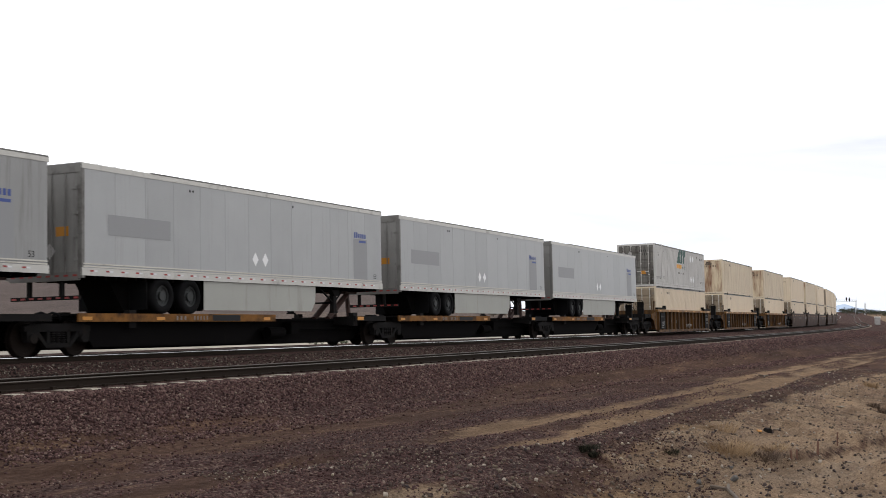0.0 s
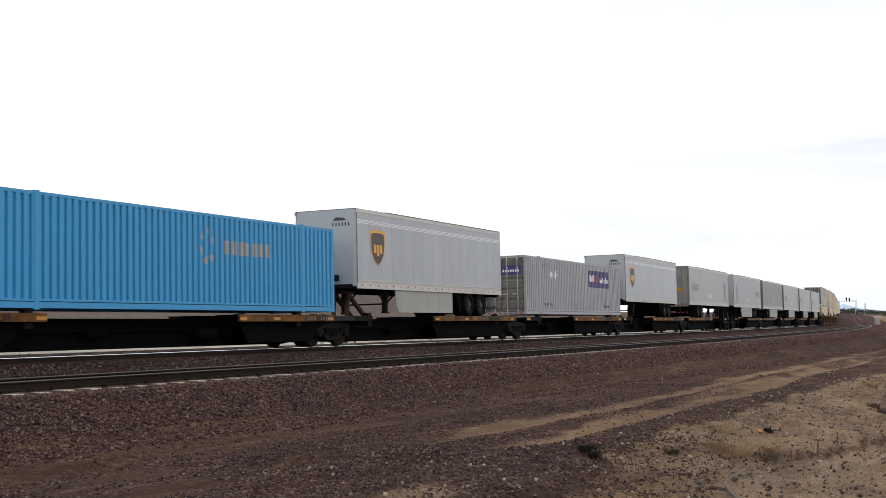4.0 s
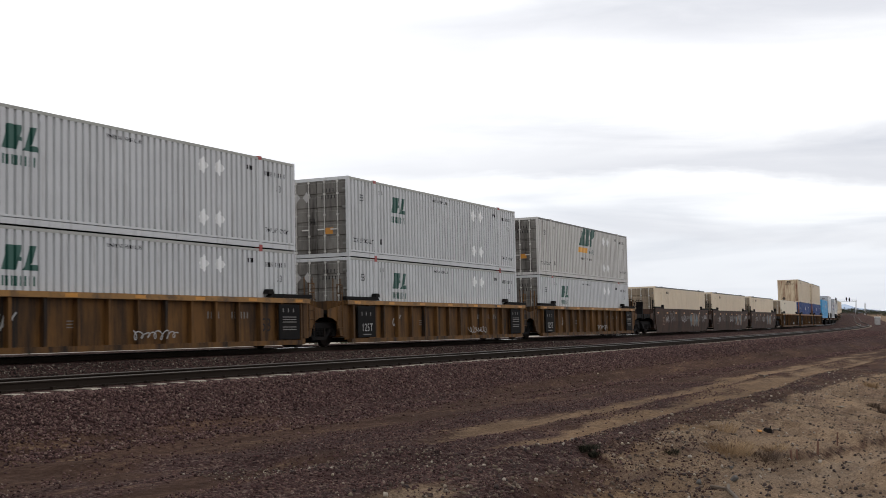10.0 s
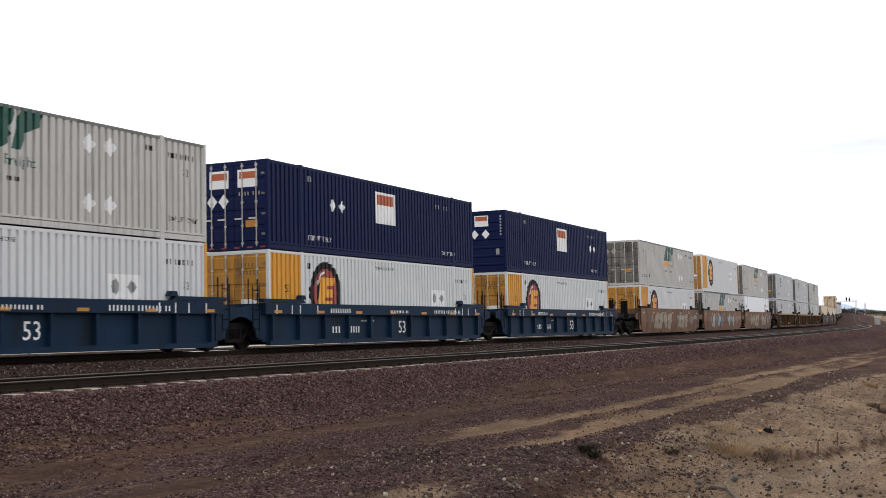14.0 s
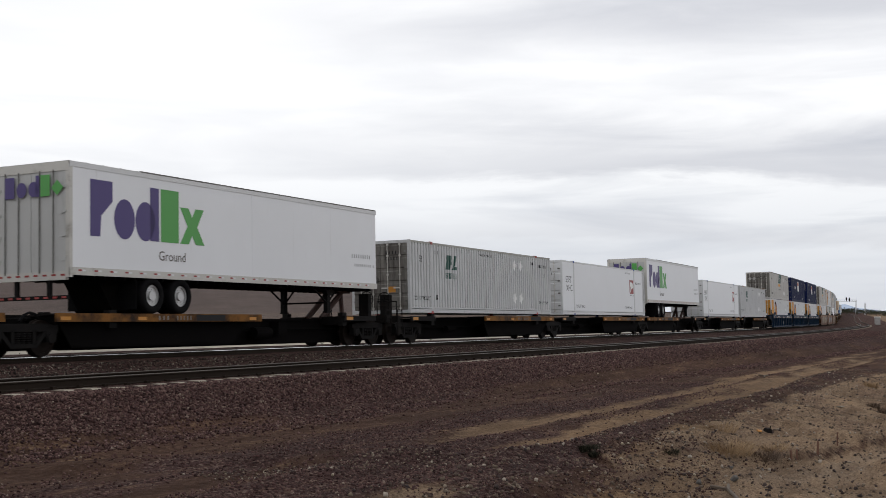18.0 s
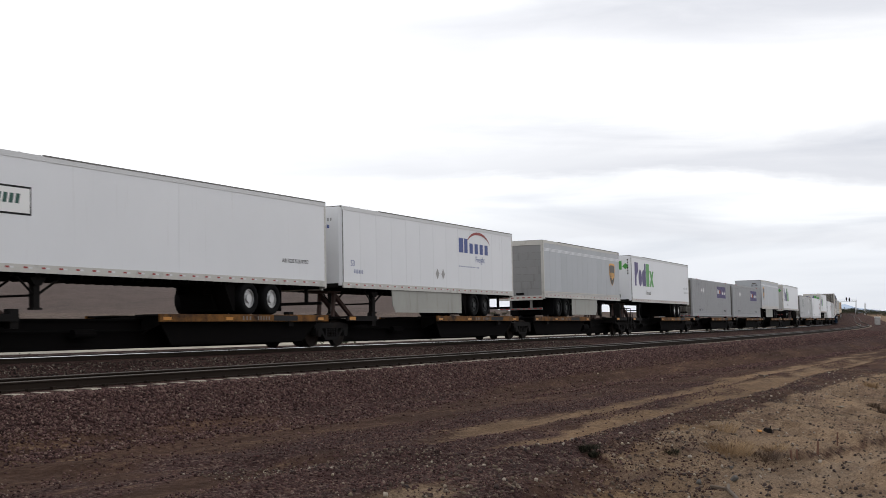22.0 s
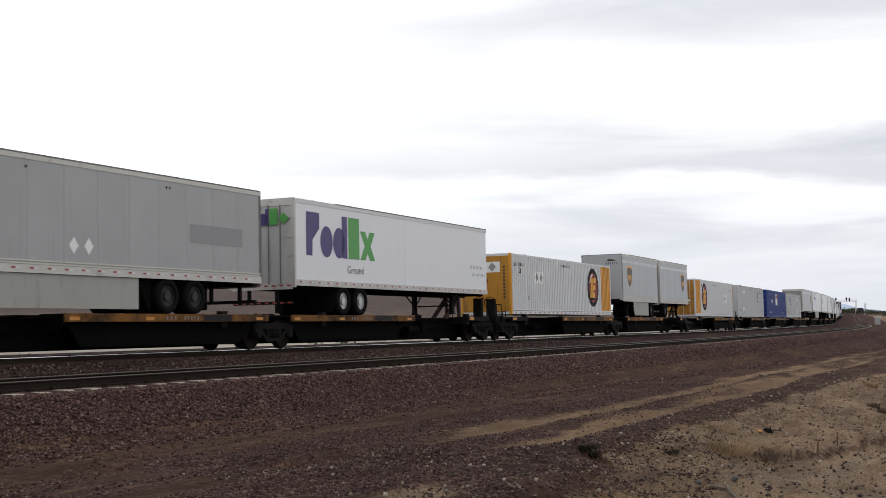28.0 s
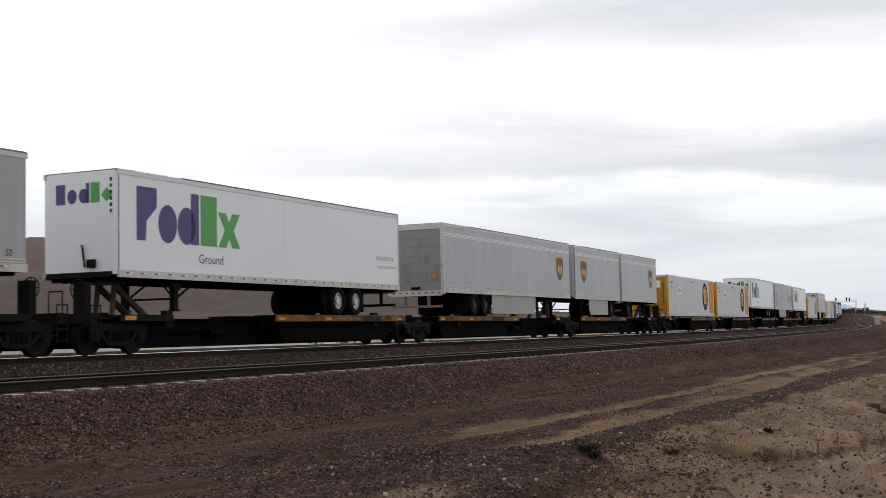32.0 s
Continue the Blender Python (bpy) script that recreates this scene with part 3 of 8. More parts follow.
def soil():
    m = bpy.data.materials.new("desert_soil")
    m.use_nodes = True
    nt = m.node_tree
    bsdf = nt.nodes["Principled BSDF"]
    bsdf.inputs["Roughness"].default_value = 0.95
    bsdf.inputs["Specular IOR Level"].default_value = 0.05
    link = nt.links.new
    co = nt.nodes.new("ShaderNodeTexCoord")

    def tex(kind, scale, **kw):
        q = nt.nodes.new(kind)
        q.inputs["Scale"].default_value = scale
        for k, val in kw.items():
            q.inputs[k].default_value = val
        link(co.outputs["Object"], q.inputs["Vector"])
        return q

    def ramp(src, stops):
        r = nt.nodes.new("ShaderNodeValToRGB")
        e = r.color_ramp.elements
        e[0].position, e[0].color = stops[0][0], (*stops[0][1], 1)
        e[1].position, e[1].color = stops[-1][0], (*stops[-1][1], 1)
        for p, c in stops[1:-1]:
            e.new(p).color = (*c, 1)
        link(src, r.inputs["Fac"])
        return r.outputs["Color"]

    def mix(fac, a, b, mode="MIX"):
        q = nt.nodes.new("ShaderNodeMix")
        q.data_type, q.blend_type = "RGBA", mode
        for key, val in (("Factor", fac), ("A", a), ("B", b)):
            if isinstance(val, (int, float)):
                q.inputs[key].default_value = val
            elif isinstance(val, tuple):
                q.inputs[key].default_value = (*val, 1)
            else:
                link(val, q.inputs[key])
        return q.outputs["Result"]

    def maths(op, a, b):
        q = nt.nodes.new("ShaderNodeMath")
        q.operation, q.use_clamp = op, False
        for i, val in enumerate((a, b)):
            if isinstance(val, (int, float)):
                q.inputs[i].default_value = val
            else:
                link(val, q.inputs[i])
        return q.outputs[0]

    pebble = tex("ShaderNodeTexVoronoi", 26.0)
    grit = tex("ShaderNodeTexVoronoi", 48.0)
    patch = tex("ShaderNodeTexNoise", 0.35, Detail=8.0, Roughness=0.65)
    fine = tex("ShaderNodeTexNoise", 9.0, Detail=8.0, Roughness=0.7)
    speck = tex("ShaderNodeTexNoise", 22.0, Detail=9.0, Roughness=0.75)
    wide = tex("ShaderNodeTexNoise", 0.03, Detail=5.0, Roughness=0.6)
    along = nt.nodes.new("ShaderNodeMapping")
    along.inputs["Scale"].default_value = (0.30, 1.9, 1.0)
    along.inputs["Rotation"].default_value = (0, 0, radians(3))
    link(co.outputs["Object"], along.inputs["Vector"])
    drag = tex("ShaderNodeTexNoise", 1.3, Detail=6.0, Roughness=0.68)
    link(along.outputs["Vector"], drag.inputs["Vector"])
    split = nt.nodes.new("ShaderNodeSeparateColor")
    link(pebble.outputs["Color"], split.inputs["Color"])
    stone = ramp(split.outputs["Red"], [(0.0, (0.0228, 0.0125, 0.0114)), (0.45, (0.0532, 0.0296, 0.0274)), (0.8, (0.0821, 0.0479, 0.0433)), (1.0, (0.1444, 0.1064, 0.0882))])
    dirt = ramp(fine.outputs["Fac"], [(0.3, (0.0359, 0.0195, 0.0144)), (0.5, (0.0640, 0.0367, 0.0265)), (0.7, (0.1053, 0.0655, 0.0468))])
    sand = ramp(speck.outputs["Fac"], [(0.34, (0.082, 0.055, 0.037)), (0.5, (0.195, 0.135, 0.089)), (0.66, (0.33, 0.245, 0.168))])
    rock_at, sand_at = nt.nodes.new("ShaderNodeAttribute"), nt.nodes.new("ShaderNodeAttribute")
    rock_at.attribute_name, sand_at.attribute_name = "rock", "sand"
    ragged = maths("MULTIPLY", maths("SUBTRACT", fine.outputs["Fac"], 0.5), 1.3)

    def edge(src, soft=0.2):
        r = nt.nodes.new("ShaderNodeMapRange")
        r.inputs["From Min"].default_value, r.inputs["From Max"].default_value = 0.5 - soft, 0.5 + soft
        link(maths("ADD", src, ragged), r.inputs["Value"])
        return r.outputs["Result"]
    colour = mix(edge(sand_at.outputs["Fac"]), dirt, sand)
    colour = mix(edge(rock_at.outputs["Fac"]), colour, stone)
    scrub_at = nt.nodes.new("ShaderNodeAttribute")
    scrub_at.attribute_name = "scrub"
    plain = ramp(patch.outputs["Fac"], [(0.36, (0.050, 0.037, 0.032)), (0.5, (0.085, 0.064, 0.055)), (0.64, (0.16, 0.125, 0.103))])
    colour = mix(scrub_at.outputs["Fac"], colour, plain)
    pale_at = nt.nodes.new("ShaderNodeAttribute")
    pale_at.attribute_name = "pale"
    dust = ramp(fine.outputs["Fac"], [(0.3, (0.2640, 0.2464, 0.2112)), (0.5, (0.3696, 0.3432, 0.2992)), (0.7, (0.4576, 0.4268, 0.3784))])
    colour = mix(pale_at.outputs["Fac"], colour, dust)
    ochre_at = nt.nodes.new("ShaderNodeAttribute")
    ochre_at.attribute_name = "ochre"
    earth = ramp(fine.outputs["Fac"], [(0.28, (0.0756, 0.0454, 0.0260)), (0.5, (0.1554, 0.1008, 0.0605)), (0.72, (0.2520, 0.1747, 0.1109))])
    colour = mix(edge(maths("ADD", ochre_at.outputs["Fac"], maths("MULTIPLY", maths("SUBTRACT", drag.outputs["Fac"], 0.54), 2.4)), 0.4), colour, earth)
    trod = ramp(drag.outputs["Fac"], [(0.34, (0.70, 0.66, 0.63)), (0.5, (1.0, 1.0, 1.0)), (0.68, (1.22, 1.2, 1.17))])
    colour = mix(1.0, colour, trod, "MULTIPLY")
    tone = ramp(patch.outputs["Fac"], [(0.3, (0.72, 0.72, 0.72)), (0.55, (1.0, 1.0, 1.0)), (0.75, (1.25, 1.22, 1.18))])
    colour = mix(1.0, colour, tone, "MULTIPLY")
    tone = ramp(wide.outputs["Fac"], [(0.35, (0.85, 0.85, 0.86)), (0.65, (1.12, 1.1, 1.06))])
    colour = mix(1.0, colour, tone, "MULTIPLY")
    link(colour, bsdf.inputs["Base Color"])
    lumps = maths("ADD", maths("MULTIPLY", maths("SUBTRACT", 1.0, pebble.outputs["Distance"]), rock_at.outputs["Fac"]), maths("MULTIPLY", speck.outputs["Fac"], 0.7))
    lumps = maths("ADD", lumps, maths("MULTIPLY", grit.outputs["Distance"], -0.35))
    bump = nt.nodes.new("ShaderNodeBump")
    bump.inputs["Strength"].default_value, bump.inputs["Distance"].default_value = 0.9, 0.05
    link(lumps, bump.inputs["Height"])
    link(bump.outputs["Normal"], bsdf.inputs["Normal"])
    return m


SOIL = soil()
build_ground()

# ---- tracks: banked rails on concrete sleepers ----


def rail_mesh(name, offset, stops):
    """A flat-bottomed rail swept along the line, its foot 0.17 m under its head."""
    prof = [(-0.07, -0.17), (-0.07, -0.155), (-0.01, -0.135), (-0.01, -0.04), (-0.036, -0.036), (-0.0355, -0.016), (-0.0315, -0.003), (0.0315, -0.003), (0.0355, -0.016), (0.036, -0.036), (0.01, -0.04), (0.01, -0.135), (0.07, -0.155), (0.07, -0.17)]
    sh = Shape()
    n = len(prof)
    for s in stops:
        m = line_pose(float(s), *offset[:2])
        sh.v += [tuple(m @ Vector((0, offset[2] + p, q))) for p, q in prof]
    for k in range(len(stops) - 1):
        for i in range(n):
            j = (i + 1) % n
            sh.f.append((k * n + i, k * n + j, (k + 1) * n + j, (k + 1) * n + i))
            sh.m.append(1 if i in (5, 6, 7) else 0)
    return sh


RAIL_STOPS = spread([(-1400, -40, 20), (-40, 320, 2.5), (320, 1000, 10), (1000, 2000, 50)])
NEAR = (-TRACK_GAP, -0.09)


def build_track(name, lat, drop, label):
    track = tagged(new(name), label, "railway track", kind="structure")
    for side in (-0.755, 0.755):
        part("rail", rail_mesh("rail", (lat, drop, side), RAIL_STOPS), [RAILSTEEL, RAILHEAD if lat > -1 and side < 0 else RAILDULL], track)
    sleeper = Shape()
    sleeper.prism([(-1.3, -0.36), (1.3, -0.36), (1.3, -0.235), (1.22, -0.185), (-1.22, -0.185), (-1.3, -0.235)], -0.125, 0.125, "x")
    one = sleeper.mesh("sleeper", CONCRETE)
    clip = Shape()
    for q in (-0.755, 0.755):
        for side in (-0.11, 0.11):
            clip.box(-0.05, 0.05, q + side - 0.035, q + side + 0.035, -0.19, -0.13)
    clips = clip.mesh("rail_clip", RAILSTEEL)
    rest = Shape()
    k = 0
    for s in np.arange(-45, 320, 0.61):
        m = line_pose(float(s), lat, drop)
        m = m @ pose(0, random.uniform(-0.04, 0.04), random.uniform(-0.012, 0.004), 0, 0, random.uniform(-0.8, 0.8))
        if -9 < s < 70 and lat < -1:
            tie = part("sleeper", one, None, track, at=m)
            part("rail_clip", clips, None, tie)
        else:
            rest.add([m @ Vector(v) for v in sleeper.v], sleeper.f)
    tagged(part("far_sleepers", rest, CONCRETE, track), kind="stuff")
    return track


build_track("track_near", NEAR[0], NEAR[1], "empty railway track on concrete sleepers in crushed rock")
build_track("track_far", 0.0, 0.0, "railway track under the passing train, on concrete sleepers")

# ---- markings ----


def rect(x0, x1, z0, z1):
    return [(x0, z0), (x1, z0), (x1, z1), (x0, z1)]


def slant(x0, x1, z0, z1, lean=0.2):
    d = lean * (z1 - z0)
    return [(x0, z0), (x1, z0), (x1 + d, z1), (x0 + d, z1)]


def oval(cx, cz, rx, rz, n=28, wobble=0.0):
    return [(cx + rx * (1 + wobble * (i % 2)) * math.cos(2 * math.pi * i / n), cz + rz * (1 + wobble * (i % 2)) * math.sin(2 * math.pi * i / n)) for i in range(n)]


def diamond(cx, cz, r=0.25, rz=0.27):
    return [(cx - r, cz), (cx, cz - rz), (cx + r, cz), (cx, cz + rz)]


def shield(cx, cz, w, h):
    half = [(0, -0.5), (0.22, -0.38), (0.40, -0.20), (0.48, 0.02), (0.5, 0.28), (0.5, 0.44), (0.3, 0.49), (0, 0.5)]
    return [(cx + p * w, cz + q * h) for p, q in half] + [(cx - p * w, cz + q * h) for p, q in reversed(half[1:-1])]


LETTERS = {}


def words(text, x, z, height, wide=1.0):
    """Flat faces of a line of lettering with its lower left corner at x, z."""
    if text not in LETTERS:
        cu = bpy.data.curves.new("lettering", "FONT")
        cu.body, cu.size, cu.resolution_u = text, 1.0, 2
        ob = bpy.data.objects.new("lettering", cu)
        me = bpy.data.meshes.new_from_object(ob)
        LETTERS[text] = ([(v.co.x, v.co.y) for v in me.vertices], [tuple(p.vertices) for p in me.polygons])
        bpy.data.objects.remove(ob)
        bpy.data.meshes.remove(me)
    v, f = LETTERS[text]
    k = height / 0.70
    pts = [(x + p * k * wide, z + q * k) for p, q in v]
    return [[pts[i] for i in face] for face in f]


def ribs_at(start, end, period=0.26):
    """Breakpoints (x, depth) of a corrugated sheet between two posts."""
    n = max(1, round((end - start) / period))
    p = (end - start) / n
    out = [(start, 0.0)]
    for i in range(n):
        a = start + i * p
        out += [(a + 0.30 * p, 0.0), (a + 0.38 * p, 0.065), (a + 0.62 * p, 0.065), (a + 0.70 * p, 0.0)]
    return out + [(end, 0.0)]


SECTIONS = {}


def fold_line(L):
    """Breakpoints of the whole near side of a container, post to post."""
    if L not in SECTIONS:
        h = L / 2
        posts = [-h + 0.1, -6.14, -5.98, 5.98, 6.14, h - 0.1]
        SECTIONS[L] = [ribs_at(posts[0], posts[1]), ribs_at(posts[2], posts[3]), ribs_at(posts[4], posts[5])]
    return SECTIONS[L]


def marking(name, polys, mat, parent, face=-1.288, folds=None, end=None, label="", lift=0.0, slope=False):
    """Paint on a side (at y = face), following the folds of a corrugated sheet, or on an end (x = end)."""
    bm = bmesh.new()
    for i, poly in enumerate(polys):
        q = [bm.verts.new((a, -i * lift, b)) for a, b in poly]
        try:
            bm.faces.new(q)
        except ValueError:
            pass
    if name == "graffiti" and not lift:
        bmesh.ops.remove_doubles(bm, verts=bm.verts[:], dist=0.0005)
    if folds:
        xs = [v.co.x for v in bm.verts]
        lo, hi = min(xs), max(xs)
        stops = [b for sec in folds for b in sec]
        sx, sd = [b[0] for b in stops], [b[1] for b in stops]
        for x, _ in stops:
            if lo < x < hi:
                bmesh.ops.bisect_plane(bm, geom=bm.verts[:] + bm.edges[:] + bm.faces[:], plane_co=(x, 0, 0), plane_no=(1, 0, 0))
        for v in bm.verts:
            v.co.y = face + float(np.interp(v.co.x, sx, sd))
    elif end is not None:
        for v in bm.verts:
            v.co = Vector((end, -v.co.x, v.co.z))
    else:
        if slope:
            bmesh.ops.bisect_plane(bm, geom=bm.verts[:] + bm.edges[:] + bm.faces[:], plane_co=(0, 0, 0.8), plane_no=(0, 0, 1))
        for v in bm.verts:
            v.co.y += face + (0.131 * max(0.0, 0.8 - v.co.z) if slope else 0.0)
    me = bpy.data.meshes.new(name)
    bm.to_mesh(me)
    bm.free()
    me.materials.append(mat)
    ob = new(name, me)
    ob.parent = parent
    if label:
        ob["label"] = label
    if len(polys) > 2 and name.split("_")[-1] in ("mark", "print", "tape"):
        ob["kind"] = "stuff"
    return ob


# ---- containers ----
GREYPLAIN = material("mid_grey_container_paint", (0.33, 0.335, 0.345), 0.5, vary=0.14, dirt=(0.13, 0.12, 0.11), dirt_amount=0.36, streak=5)
CACHE = {}


def cached(key, make):
    if key not in CACHE:
        CACHE[key] = make()
    return CACHE[key]


def sheet(ribs, z0, z1, side, mat):
    """A corrugated sheet with thickness, standing on one side of a container."""
    sh = Shape()
    y0 = 1.284
    for x, d in ribs:
        for q in (0.0, 0.02):
            y = (y0 - d - q) * side
            sh.v += [(x, y, z0), (x, y, z1)]
    n = len(ribs)
    for i in range(n - 1):
        a, b = i * 4, (i + 1) * 4
        f = (a, b, b + 1, a + 1)
        g = (a + 3, b + 3, b + 2, a + 2)
        sh.f += [f, g] if side < 0 else [tuple(reversed(f)), tuple(reversed(g))]
        sh.m += [0, 0]
    return sh.mesh("side_panel", mat)


def container(label, main, frame_mat=None, door_mat=None, rear_mat=None, front_mat=None, doors="rear", L=16.15, smooth=False, rail=0.17, castings=None, end_mat=None, flat_end=False, group="containers on the train"):
    """A 53-foot domestic container, origin at its base; its rear end is at -x."""
    frame_mat, door_mat, rear_mat, front_mat = frame_mat or main, door_mat or main, rear_mat or main, front_mat or main
    H, h = 2.89, L / 2
    c = thing("container", label, "container", group)

    def casting():
        sh = Shape()
        for x in (-h, h - 0.11):
            for y in (-1.295, 1.185):
                sh.box(x, x + 0.11, y, y + 0.11, 0.0, H)
        for x in (-6.14, 5.98):
            for y in (-1.298, 1.138):
                sh.box(x, x + 0.16, y, y + 0.16, 0.0, H)
        for y in (-1.292, 1.212):
            sh.box(-h + 0.11, h - 0.11, y, y + 0.08, 0.02, rail)
            sh.box(-h + 0.11, h - 0.11, y, y + 0.08, rail + 0.02, rail + 0.075)
        for x in (-h + 0.001, h - 0.111):
            sh.box(x, x + 0.11, -1.185, 1.185, 0.01, 0.14)
            sh.box(x, x + 0.11, -1.185, 1.185, H - 0.12, H - 0.005)
        return sh.mesh("frame", frame_mat)
    part("frame", cached(("frame", L, rail, frame_mat.name), casting), None, c)
    # top rails of some boxes take a darker tone: dirt and edge shade in one colour
    top_tone = DARKRAIL if frame_mat in (GREYWARM, BEIGE, BEIGE_WORN) else SKIRT if frame_mat is GREY else frame_mat
    for y in (-1.286, 1.212):
        def top_rail():
            return Shape().box(-h + 0.11, h - 0.11, y, y + 0.074, H - 0.095, H - 0.012).mesh("top_rail", top_tone)
        part("top_rail", cached(("crail", L, y, top_tone.name), top_rail), None, c)

    def lug():
        return Shape().box(0, 0.18, 0, 0.18, 0, 0.118).mesh("corner_casting", castings or frame_mat)
    for x in (-6.15, 5.97):
        for y in (-1.30, 1.12):
            for z in (H - 0.10, -0.018):
                part("corner_casting", cached(("cast", (castings or frame_mat).name), lug), None, c, at=pose(x, y, z))
    secs = fold_line(L)
    for i, mat in enumerate((rear_mat, main, front_mat)):
        for side in (-1, 1):
            def panel():
                if smooth:
                    sh = Shape()
                    sh.box(secs[i][0][0], secs[i][-1][0], -1.284 if side < 0 else 1.26, -1.26 if side < 0 else 1.284, rail + 0.075, H - 0.10)
                    return sh.mesh("side_panel", mat)
                return sheet(secs[i], rail + 0.072, H - 0.095, side, mat)
            part("side_panel", cached(("panel", i, side, smooth, rail, L, mat.name), panel), None, c)

    def roof():
        sh = Shape()
        n = 30
        for k in range(n):
            a = -h + 0.1 + (L - 0.2) * k / n
            b = -h + 0.1 + (L - 0.2) * (k + 1) / n
            sh.box(a, b - 0.06, -1.20, 1.20, H - 0.055, H - 0.02)
            sh.box(b - 0.06, b, -1.20, 1.20, H - 0.055, H - 0.035)
        return sh.mesh("roof", main)
    part("roof", cached(("roof", L, main.name), roof), None, c)

    def floor():
        return Shape().box(-h + 0.1, h - 0.1, -1.20, 1.20, 0.10, 0.16).mesh("floor", DARK)
    part("floor", cached(("floor", L), floor), None, c)
    for end in ("rear", "front"):
        sign = -1 if end == "rear" else 1
        x = sign * (h - 0.03)
        tone = end_mat or (rear_mat if end == "rear" else front_mat)
        if end == doors:
            for y0, y1 in ((-1.18, -0.012), (0.012, 1.18)):
                def leaf():
                    sh = Shape()
                    line = [(x - sign * 0.02, 0.15), (x + sign * 0.02, 0.15)]
                    for k in range(5):
                        z = 0.27 + k * 0.505
                        line += [(x + sign * 0.018, z), (x + sign * 0.042, z + 0.03), (x + sign * 0.042, z + 0.37), (x + sign * 0.018, z + 0.40)]
                    line += [(x + sign * 0.02, H - 0.125), (x - sign * 0.02, H - 0.125)]
                    sh.prism(line, y0, y1, "y")
                    return sh.mesh("door", door_mat)
                d = part("door", cached(("door", y0, sign, door_mat.name, L), leaf), None, c)
                for z in (0.45, 1.1, 1.75, 2.4):
                    yy = y0 if y0 < -1 else y1 - 0.12
                    def strap():
                        return Shape().box(min(0, sign * 0.05), max(0, sign * 0.05), 0, 0.12, 0, 0.07).mesh("hinge", DARKRAIL)
                    part("hinge", cached(("hinge", sign), strap), None, d, at=pose(x + sign * 0.012, yy, z))
                for f in (0.27, 0.73):
                    y = y0 + f * (y1 - y0)
                    def rod():
                        sh = Shape()
                        sh.bar((x + sign * 0.06, y, 0.10), (x + sign * 0.06, y, H - 0.08), 0.018)
                        for z in (0.18, 0.75, 1.5, 2.25, H - 0.2):
                            sh.box(x + sign * 0.04 - 0.012, x + sign * 0.07 + 0.012, y - 0.05, y + 0.05, z, z + 0.06)
                        sh.box(x + sign * 0.06, x + sign * 0.085, y - 0.02, y + 0.28, 0.98, 1.03)
                        return sh.mesh("locking_bar", RAILTRIM if door_mat is not BEIGE_RUST else DARK)
                    part("locking_bar", cached(("rod", y, sign, L, door_mat is BEIGE_RUST), rod), None, d)
        elif flat_end:
            def ribbed_wall():
                sh = Shape().box(min(x, x - sign * 0.03), max(x, x - sign * 0.03), -1.18, 1.18, 0.14, H - 0.12)
                return sh.mesh("end_wall", tone)
            wall_ob = part("end_wall", cached(("flatwall", sign, L, tone.name), ribbed_wall), None, c)

            def end_rib():
                return Shape().prism([(0, 0), (sign * 0.035, 0.03), (sign * 0.035, 0.09), (0, 0.12)], -1.16, 1.16, "y").mesh("end_rib", tone)
            for k in range(6):
                part("end_rib", cached(("endrib", sign, tone.name), end_rib), None, wall_ob, at=pose(x, 0, 0.3 + k * 0.4))
        else:
            def wall():
                sh = Shape()
                n = 10
                line = []
                for k in range(n):
                    a = -1.18 + 2.36 * k / n
                    b = a + 2.36 / n
                    line += [(a, x), (a + 0.04, x + sign * 0.028), (b - 0.09, x + sign * 0.028), (b - 0.05, x)]
                sh.prism(line + [(1.18, x), (1.18, x - sign * 0.02), (-1.18, x - sign * 0.02)], 0.14, H - 0.12, "z")
                return Shape().add([(v[1], v[0], v[2]) for v in sh.v], [tuple(reversed(f)) for f in sh.f]).mesh("end_wall", tone)
            part("end_wall", cached(("wall", sign, L, tone.name), wall), None, c)
    return c


def side_words(c, L, items, mat, name="lettering"):
    """Lettering stencilled on the near side: (text, metres from the rear end, height of its foot, letter height)."""
    polys = []
    for text, d, z, hh in items:
        polys += words(text, -L / 2 + d, z, hh, 0.9)
    return marking(name, polys, mat, c, folds=fold_line(L))


def code_bars(d, z, n, w=0.07, hgt=0.11, gap=0.045, group=4):
    """Rows of small plain bars."""
    out, x = [], d
    for i in range(n):
        out.append(rect(x, x + 0.55 * w, z, z + hgt))
        x += w + gap + (0.09 if (i + 1) % group == 0 else 0)
    return out


def shifted(polys, L):
    return [[(p - L / 2, q) for p, q in poly] for poly in polys]


def common_marks(c, L=16.15, ink=None, placards=((11.2, 2.3), (12.0, 2.3), (11.2, 0.75), (12.0, 0.75)), end53=True, lift=True, high=True, codes=True):
    ink = ink or MARK_BLACK
    folds = fold_line(L)
    items = []
    if end53:
        items += [("53", 0.85, 2.06, 0.24), ("53", L - 1.1, 1.85, 0.22)]
    if lift:
        items += [("TOP LIFT ONLY", 0.35, 0.52, 0.17), ("TOP LIFT ONLY", L - 1.75, 0.52, 0.15)]
    if high:
        items += [("WARNING HIGH CUBE", 7.0, 2.55, 0.11)]
    if items:
        side_words(c, L, items, ink)
    if codes:
        marking("stencil_mark", shifted(code_bars(L - 1.75, 2.32, 9, 0.075, 0.15, 0.04, 4) + code_bars(2.35, 2.42, 3, 0.07, 0.14) + code_bars(L - 2.7, 2.42, 3, 0.07, 0.14) + code_bars(2.4, 0.55, 2, 0.06, 0.2), L), ink, c, folds=folds)
    for d, z in placards:
        marking("placard", [diamond(d - L / 2, z)], MARK_WHITE, c, face=-1.291, folds=folds, label="white diamond placard")


